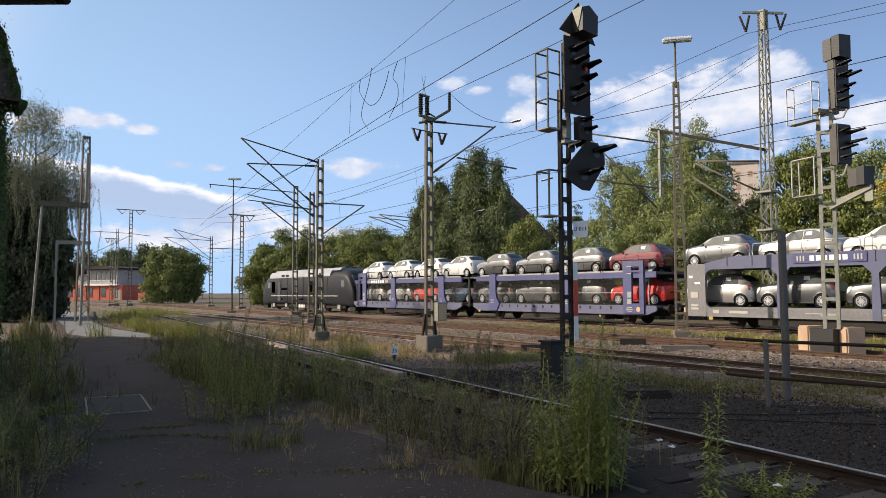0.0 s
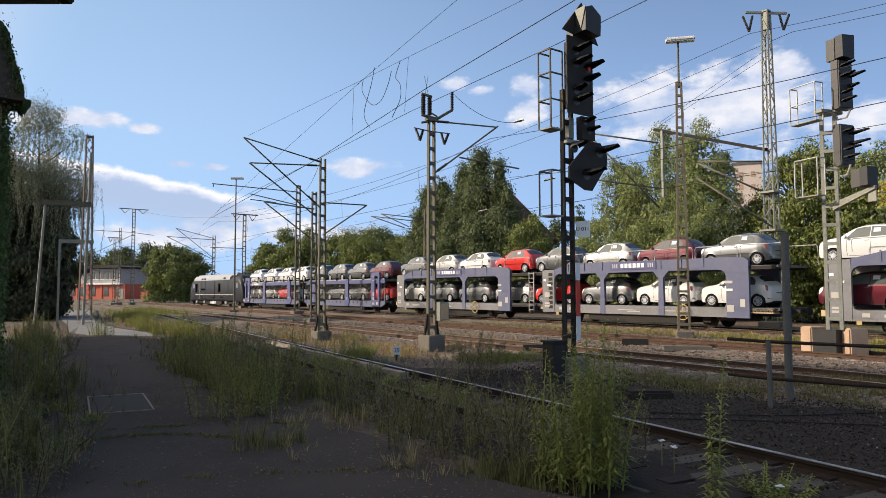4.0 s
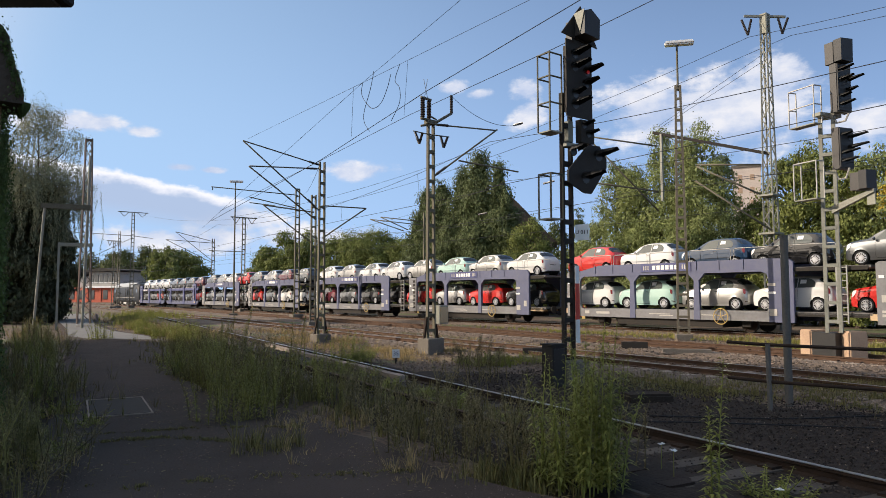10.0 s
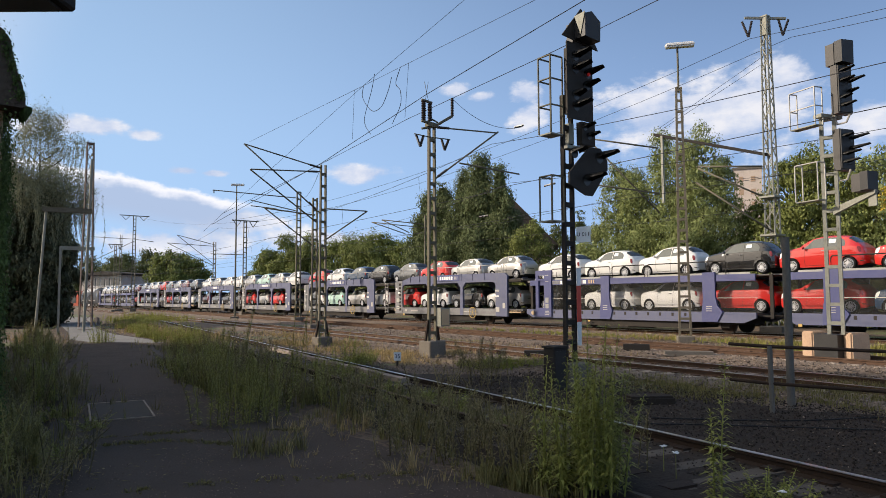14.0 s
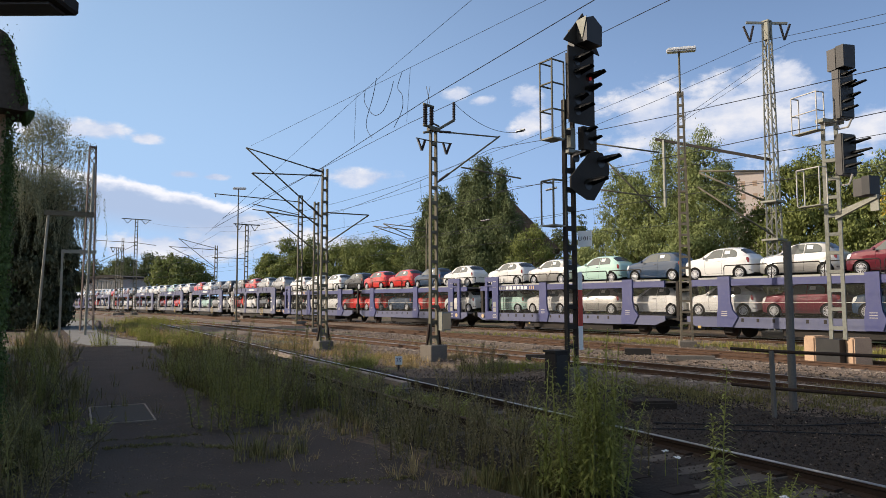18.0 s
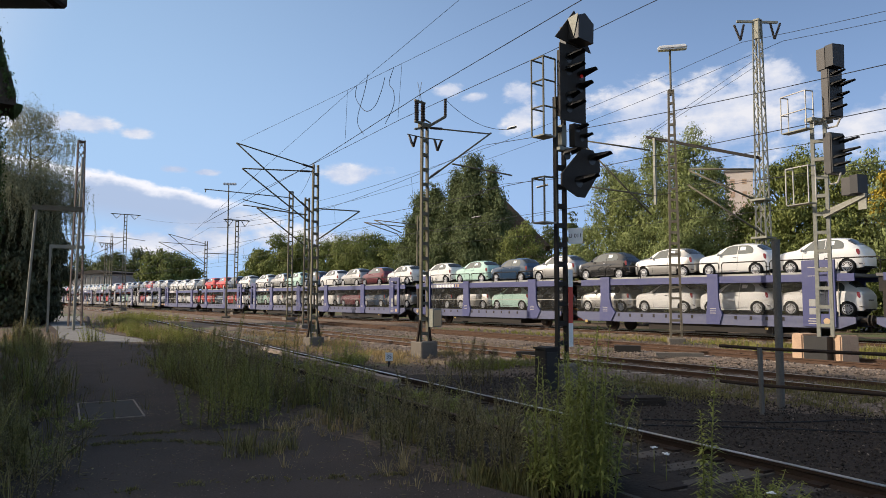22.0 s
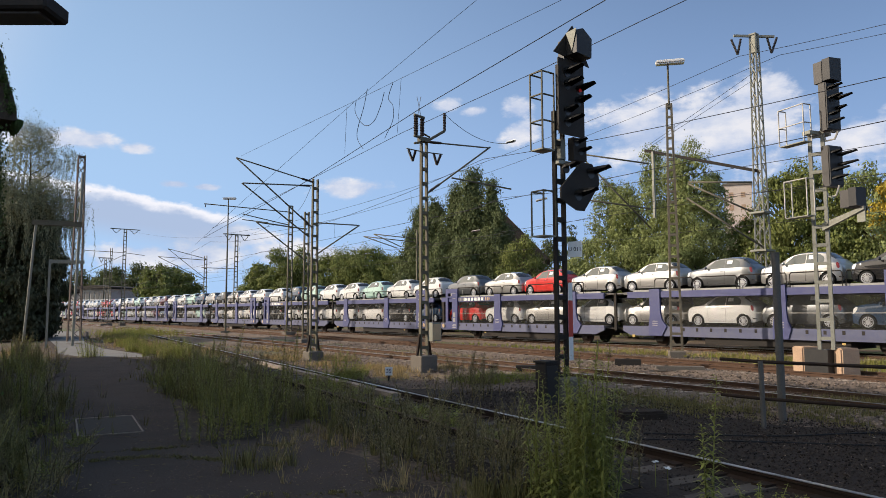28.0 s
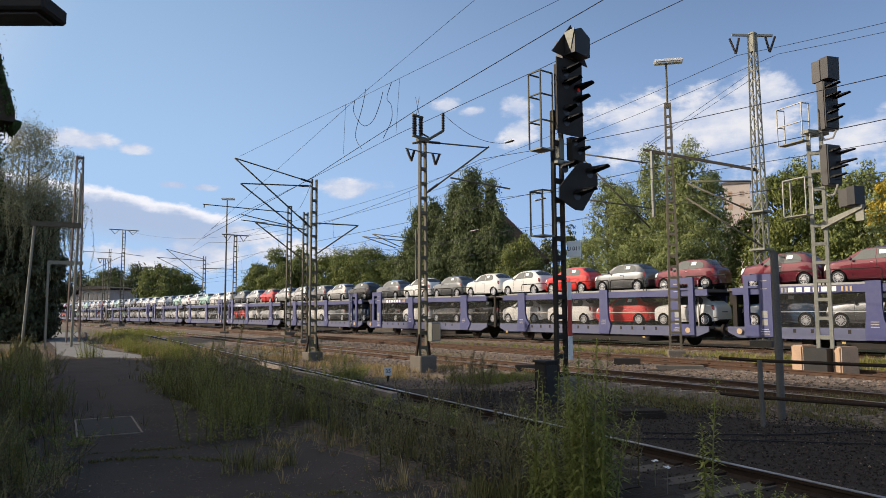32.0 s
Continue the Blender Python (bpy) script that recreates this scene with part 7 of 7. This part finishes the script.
# ---- weeds and grass ----
def weed(name, label, seed, h, stems, spread, mt, leaves=34, leaf=.13, wide=.22, at=(0, 0, 0), group="", lean=.08, side=0.0):
    """Upright stems with narrow leaves all the way up; side adds short side shoots."""
    rng = random.Random(seed)
    w = thing(name, label, "plant", at, group)
    st = B()
    vs, fs = [], []

    def shoot(bx, by, bz, hh, lx, ly, n, lf, r):
        tube(st, [(bx, by, bz), (bx + lx * .3, by + ly * .3, bz + hh * .5), (bx + lx, by + ly, bz + hh)], [r, r * .75, r * .35], 4)
        for i in range(n):
            k = .08 + .92 * (i / n)
            px, py, pz = bx + lx * k * k, by + ly * k * k, bz + hh * k
            t = i * 2.39 + rng.uniform(-.5, .5)
            l = lf * (1.2 - .75 * k) * rng.uniform(.65, 1.3) + .012
            dx, dy = math.cos(t), math.sin(t)
            upz = rng.uniform(.1, .9)
            q = wide * l * .5
            e = len(vs)
            vs.extend([(px, py, pz), (px + dx * l * .45 - dy * q, py + dy * l * .45 + dx * q, pz + upz * l * .5), (px + dx * l, py + dy * l, pz + upz * l * .5 - l * .22), (px + dx * l * .45 + dy * q, py + dy * l * .45 - dx * q, pz + upz * l * .5)])
            fs.append((e, e + 1, e + 2, e + 3))

    for sidx in range(stems):
        a, r = rng.uniform(0, 6.28), spread * rng.random() ** .6
        bx, by = math.cos(a) * r, math.sin(a) * r
        hh = h * rng.uniform(.55, 1.05)
        lx, ly = rng.gauss(0, lean) * hh + bx * .3, rng.gauss(0, lean) * hh + by * .3
        shoot(bx, by, 0, hh, lx, ly, leaves, leaf, .008)
        if side:
            for j in range(6):
                k = .35 + .1 * j
                b = rng.uniform(0, 6.28)
                l = side * rng.uniform(.5, 1.2) * (1.1 - k)
                shoot(bx + lx * k * k, by + ly * k * k, hh * k, l, math.cos(b) * l * .6, math.sin(b) * l * .6, 8, leaf * .6, .004)
    sv, sf = [], []
    if name == "weed_clump":
        st.verts.index_update()
        sv, sf = [tuple(v.co) for v in st.verts], [tuple(v.index for v in f.verts) for f in st.faces]
        st.free()
    else:
        tagged(part("stem", st, mt, w), kind="stuff")
    base = len(sv)
    me = bpy.data.meshes.new("foliage")
    me.from_pydata(sv + vs, [], sf + [tuple(i + base for i in f) for f in fs])
    me.materials.append(mt)
    o = tagged(new("foliage", me), kind="stuff")
    o.parent = w
    return w


def blades(name, label, seed, count, spots, h0, h1, mt, width=.006, bend=.5, tuft=9, fan=.07):
    """Grass in tufts of blades that lean outwards, one object."""
    rng = random.Random(seed)
    vs, fs = [], []
    for i in range(count // tuft):
        tx, ty, z, k = spots(rng)
        k *= rng.choice((.5, .8, 1, 1, 1.3))
        for j in range(tuft):
            a, rr = rng.uniform(0, 6.28), fan * rng.random()
            dx, dy = math.cos(a), math.sin(a)
            x, y = tx + dx * rr, ty + dy * rr
            h = rng.uniform(h0, h1) * k
            b = rng.uniform(.1, bend) * h
            w = width * rng.uniform(.7, 1.4)
            e = len(vs)
            vs += [(x - dy * w, y + dx * w, z), (x + dy * w, y - dx * w, z), (x + dx * b * .35 + dy * w * .8, y + dy * b * .35 - dx * w * .8, z + h * .6), (x + dx * b * .35 - dy * w * .8, y + dy * b * .35 + dx * w * .8, z + h * .6), (x + dx * b, y + dy * b, z + h)]
            fs += [(e, e + 1, e + 2, e + 3), (e + 3, e + 2, e + 4)]
    me = bpy.data.meshes.new(name)
    me.from_pydata(vs, [], fs)
    me.materials.append(mt)
    return tagged(new(name, me), label, "grass", kind="stuff")


def patches(rows, z=0.0):
    """Spots spread round patch centres: x, y, rx, ry, weight, height factor."""
    ws = [r[4] for r in rows]

    def spot(rng):
        while True:
            x, y, rx, ry, _, k = rng.choices(rows, ws)[0]
            px, py = x + rng.gauss(0, .5) * rx, y + rng.gauss(0, .5) * ry
            if noise.noise(Vector((px * 1.3, py * 1.3, 3.0))) + .6 * noise.noise(Vector((px * 4, py * 4, 8.0))) > rng.uniform(-.5, .2):
                return px, py, z, k * rng.uniform(.5, 1.1)
    return spot


def along(lines, jitter, z, h):
    """Spots along straight seams, with gaps."""
    def spot(rng):
        while True:
            x0, y0, x1, y1 = rng.choice(lines)
            t = rng.random()
            x, y = x0 + (x1 - x0) * t, y0 + (y1 - y0) * t
            g = noise.noise(Vector((x * 2.2, y * 2.2, 1.0)))
            if g > rng.uniform(-.25, .25):
                return x + rng.gauss(0, jitter), y + rng.gauss(0, jitter), z, h * (1 + g)
    return spot


def build_weeds():
    G = "weeds beside the path"
    gold = weed("goldenrod", "bright green goldenrod clump with many upright stems", 101, 1.6, 24, .28, WEED, 100, .13, .16, (5.3, 4.62, .0), "", .08, .16)
    gold2 = weed("goldenrod", "bright green goldenrod clump with many upright stems", 102, 1.3, 12, .26, WEED, 84, .125, .16, (5.2, 4.95, .0))
    weed("tall_weed", "single tall weed with a curled pale top", 103, 1.5, 2, .07, WEED, 120, .12, .24, (5.63, 3.56, .0))
    a = weed("weed_clump", "tall dull green weeds beside the path", 104, 1.3, 9, .5, WEED_DULL, 44, .14, .2, (4.9, 12.6, 0), G, .16, .34)
    b = weed("weed_clump", "wiry grey-green weeds with small leaves on the verge", 105, .85, 9, .5, WEED_DULL, 30, .075, .26, (4.6, 6.9, 0), G, .28, .34)
    c = weed("weed_clump", "fresh green weeds on the verge", 106, 1.05, 18, .5, WEED, 50, .13, .2, (5.7, 14.2, 0), G, .1)
    d = weed("weed_clump", "leafy dark weeds beside the wall", 107, 1.05, 20, .55, WEED_DARK, 56, .11, .2, (.5, 9.6, 0), G, .2, .3)
    low = weed("weed_clump", "low sprawling green weed in the gravel", 108, .34, 20, .3, WEED, 22, .07, .4, (10.1, 17.3, 0), G, .4)
    tall = weed("weed_clump", "tall feathery olive weeds on the verge", 109, 1.75, 9, .46, WEED_VERGE, 74, .13, .13, (4.9, 13.6, 0), G, .1, .22)
    mid = weed("weed_clump", "dull green leafy weeds on the verge", 119, 1.0, 11, .5, WEED_VERGE, 52, .12, .17, (5.2, 15.4, 0), G, .14, .2)
    rng = random.Random(7)
    tall_verge = [(4.5, 12.9, tall), (4.7, 13.8, tall), (4.3, 11.5, tall), (5.3, 12.6, tall), (5.4, 18.4, mid), (4.9, 12.0, mid), (5.4, 13.0, a), (5.6, 14.4, a), (6.1, 16.4, a), (6.0, 17.4, gold2), (6.8, 19.2, a), (7.4, 21.5, tall), (8.1, 24, a), (8.7, 26.5, c), (6.6, 14.9, b), (7.3, 18, b), (8.0, 20.5, b), (4.6, 11.2, mid), (5.4, 11.8, b), (6.0, 12.4, tall), (6.6, 13.0, b), (4.3, 10.4, mid)]
    low_verge = [(6.2, 10.8, b), (5.8, 9.9, a), (6.4, 9.0, b), (5.7, 8.6, b), (6.0, 7.8, b), (6.5, 8.1, b), (5.2, 7.3, b), (5.7, 7.0, b), (6.2, 7.0, b), (4.9, 6.3, b), (5.4, 6.1, b), (5.9, 6.3, b), (5.2, 5.5, b), (5.8, 5.6, b), (5.5, 5.2, gold2), (6.1, 5.1, b)]
    gravel_and_wall = [(7.0, 8.9, low), (7.4, 9.8, low), (7.0, 10.6, low), (7.8, 11.0, low), (7.4, 11.9, low), (8.1, 12.6, low), (7.7, 13.4, low), (8.4, 14.2, low), (7.9, 14.9, low), (8.7, 15.8, low), (8.2, 16.6, low), (8.9, 17.6, low), (7.1, 7.9, low), (8.6, 18.9, low), (.9, 8.9, d), (.35, 8.3, d), (.9, 9.8, d), (.5, 10.2, d), (1.25, 11.9, b), (1.5, 13.2, b), (1.9, 14.8, gold2), (1.8, 17.8, tall), (2.9, 21.5, mid), (3.4, 24.5, d), (3.0, 26.5, c), (3.8, 28.5, c), (3.4, 31, a), (.1, 11.5, tall), (.2, 9.2, gold2), (4.0, 33, d), (4.2, 36, d), (4.6, 39, a)]
    far_verge = [(4.75, 12.4, mid), (5.1, 14.4, gold2), (5.6, 16.2, tall), (5.9, 11.2, mid), (8.3, 31.3, gold2), (9.6, 33, gold2), (8.9, 36.2, c), (9.9, 35, c), (9.4, 39, gold2), (10.4, 42, gold2), (11.2, 46, gold2), (12.5, 52, gold2), (9.6, 30.4, c)]
    path_side = [(3.6, 10.3, mid), (4.9, 17.0, gold2), (2.4, 15.2, d), (1.9, 12.6, low), (2.0, 11.2, low), (1.2, 8.4, b), (.9, 7.6, b), (1.3, 9.3, low), (6.4, 32.6, c), (9.0, 29.6, gold2), (8.9, 30.3, c)]
    between_tracks = [(9.9, 11.8, b), (10.6, 12.5, b), (12.9, 14.9, low), (13.4, 15.3, low), (12.4, 15.6, low), (13.8, 14.3, low), (10.4, 18.0, low), (11.0, 18.5, low), (9.8, 17.7, c), (11.6, 14.2, b), (6.4, 3.4, low)]
    for x, y, src in tall_verge + low_verge + gravel_and_wall + far_verge + path_side + between_tracks:
        o = copy_thing(src, pose(x, y, 0, 0, 0, rng.uniform(0, 360)))
        s = rng.uniform(.7, 1.1)
        o.scale = (s, s, s * rng.uniform(.85, 1.1))
    blades("grass", "rank green grass on the verge", 110, 28000, patches([(5.6, 18.5, .5, 2.5, 2, .9), (4.95, 15.5, .3, 1.5, 1, .8), (7.4, 11, .6, 3.5, 3, .45), (8.3, 16, .7, 3, 2, .45), (5.9, 8.4, .9, 2.0, 1.4, .7), (6.2, 12.5, 1.0, 3.2, 1.6, .8), (6.7, 19, 1.2, 4, 3, 1), (.7, 11, .9, 4, 2, 1.1), (1.8, 19, 1.2, 6, 2, 1.2), (3.0, 28, 1.2, 6, 1, 1.2), (8.0, 25, 1.2, 4, 2.5, 1.1), (4.9, 5.4, .6, .6, 1, .6), (3.5, 8.2, .5, .5, .4, .8)]), .12, .5, GRASS, .006)
    blades("grass", "short grass between the sidings", 115, 30000, patches([(14.6, 7.0, 1.6, 1.4, 3, .6), (14.0, 5.4, 1.4, 1.2, 2, .6), (13.3, 9.6, 1.4, 1.6, 2, .5), (12.6, 8.0, 1.4, 1.2, 1, .5), (16.2, 5.6, 1.0, 2.0, 2, .6)]), .06, .3, GRASS, .004)
    blades("dry_grass", "pale dry grass tufts", 111, 42000, patches([(5.3, 9.4, .5, .7, .3, .5), (10.6, 34, 1.2, 4, 6, .9), (9.8, 31, .7, 2, 3, .9), (10.8, 42, 1.2, 5, 4, .9), (12.2, 52, 1.4, 5, 4, 1), (12.7, 19.2, .6, .8, .8, .6), (12.3, 23, 1.0, 1.6, .9, .5), (15.2, 34, 1.0, 5, 2, .6), (14.6, 28, .8, 4, 1.2, .6), (13.4, 27.6, .9, 2, .6, .5), (11.4, 19, 1.0, 1.4, .5, .4), (4.2, 36, .8, 4, 1.5, 1)] + [(18.2, 20, .7, 6, 1, .5), (27.2, 18, 1.2, 7, 1.6, .6), (14.6, 18.6, .7, 1.0, 1.2, .5), (13.0, 20.6, .8, 1.2, 1.4, .5), (14.2, 25.6, .8, 1.4, 1.4, .5), (12.4, 27.4, .7, 1.6, 1.4, .6), (16.9, 24, .5, 6, 1.6, .4), (18.6, 27, .6, 8, 1.6, .4), (11.8, 17.6, .6, .8, .8, .4)]), .12, .5, STRAW, .005)
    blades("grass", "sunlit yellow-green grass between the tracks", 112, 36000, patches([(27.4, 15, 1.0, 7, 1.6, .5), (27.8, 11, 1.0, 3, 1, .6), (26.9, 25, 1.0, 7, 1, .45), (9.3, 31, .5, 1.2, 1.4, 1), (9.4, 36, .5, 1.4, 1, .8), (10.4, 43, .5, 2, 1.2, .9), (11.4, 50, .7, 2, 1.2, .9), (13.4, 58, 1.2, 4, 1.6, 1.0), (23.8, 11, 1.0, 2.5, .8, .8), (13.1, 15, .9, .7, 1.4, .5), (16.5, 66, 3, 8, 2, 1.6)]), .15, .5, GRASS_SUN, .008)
    seams = [(1.3, 9.95, 2.75, 9.55), (1.55, 10.5, 3.3, 9.95), (1.7, 7.3, 2.4, 7.15), (2.4, 7.15, 4.2, 6.2), (1.0, 7.5, 1.5, 7.6), (2.75, 9.55, 3.4, 8.6), (3.3, 9.95, 4.4, 9.2)]
    blades("moss_seam", "low green moss and grass in the asphalt seams", 113, 3600, along(seams, .05, .085, .6), .012, .05, GRASS, .005, 1.0, 8, .05)
    blades("dry_grass", "dead grass and seed heads lying on the asphalt", 114, 700, patches([(4.4, 9.0, .5, .9, 2, .7), (3.6, 7.6, .5, .5, .6, .7), (1.3, 9.2, .4, .9, 1, .6), (4.1, 6.3, .5, .6, 1, .7), (1.9, 12.8, .3, 1.4, .6, .5)], .08), .08, .3, STRAW, .004, 1.2)
    litter = random.Random(14)
    vs, fs = [], []
    for i in range(1100):
        x, y = litter.uniform(.8, 4.9), 4.5 + 11 * litter.random() ** 1.5
        if noise.noise(Vector((x * .9, y * .9, 6))) < litter.uniform(-.3, .4):
            continue
        a, l = litter.uniform(0, 6.28), litter.uniform(.012, .05)
        dx, dy, e = math.cos(a) * l, math.sin(a) * l, len(vs)
        vs += [(x - dx, y - dy, .092), (x + dy * .3, y - dx * .3, .097), (x + dx, y + dy, .094), (x - dy * .3, y + dx * .3, .098)]
        fs.append((e, e + 1, e + 2, e + 3))
    me = bpy.data.meshes.new("leaf_litter")
    me.from_pydata(vs, [], fs)
    me.materials.append(WEED_DULL)
    tagged(new("leaf_litter", me), "dry leaf scraps and grit on the asphalt", "litter", kind="stuff")
    fl = random.Random(12)
    for x, y, z in ((6.43, 4.69, .33), (6.26, 4.42, .33), (5.7, 3.02, .33)):
        f = thing("white_flower", "small white umbel flower beside the rail", "flower", (x, y, 0), "white flowers")
        part("stalk", tube(B(), [(0, 0, -.02), (.02, .01, z)], [.005, .003], 4), WEED, f)
        bm = B()
        for i in range(9):
            t, r = i * 2.4, .035 * math.sqrt(i / 9)
            ring_disc(bm, (.02 + math.cos(t) * r, .01 + math.sin(t) * r, z + fl.uniform(0, .012)), (0, 0, 1), .013, .006, 6)
        part("blossom", bm, PAPER, f, "white umbel blossom")


build_weeds()
motions()
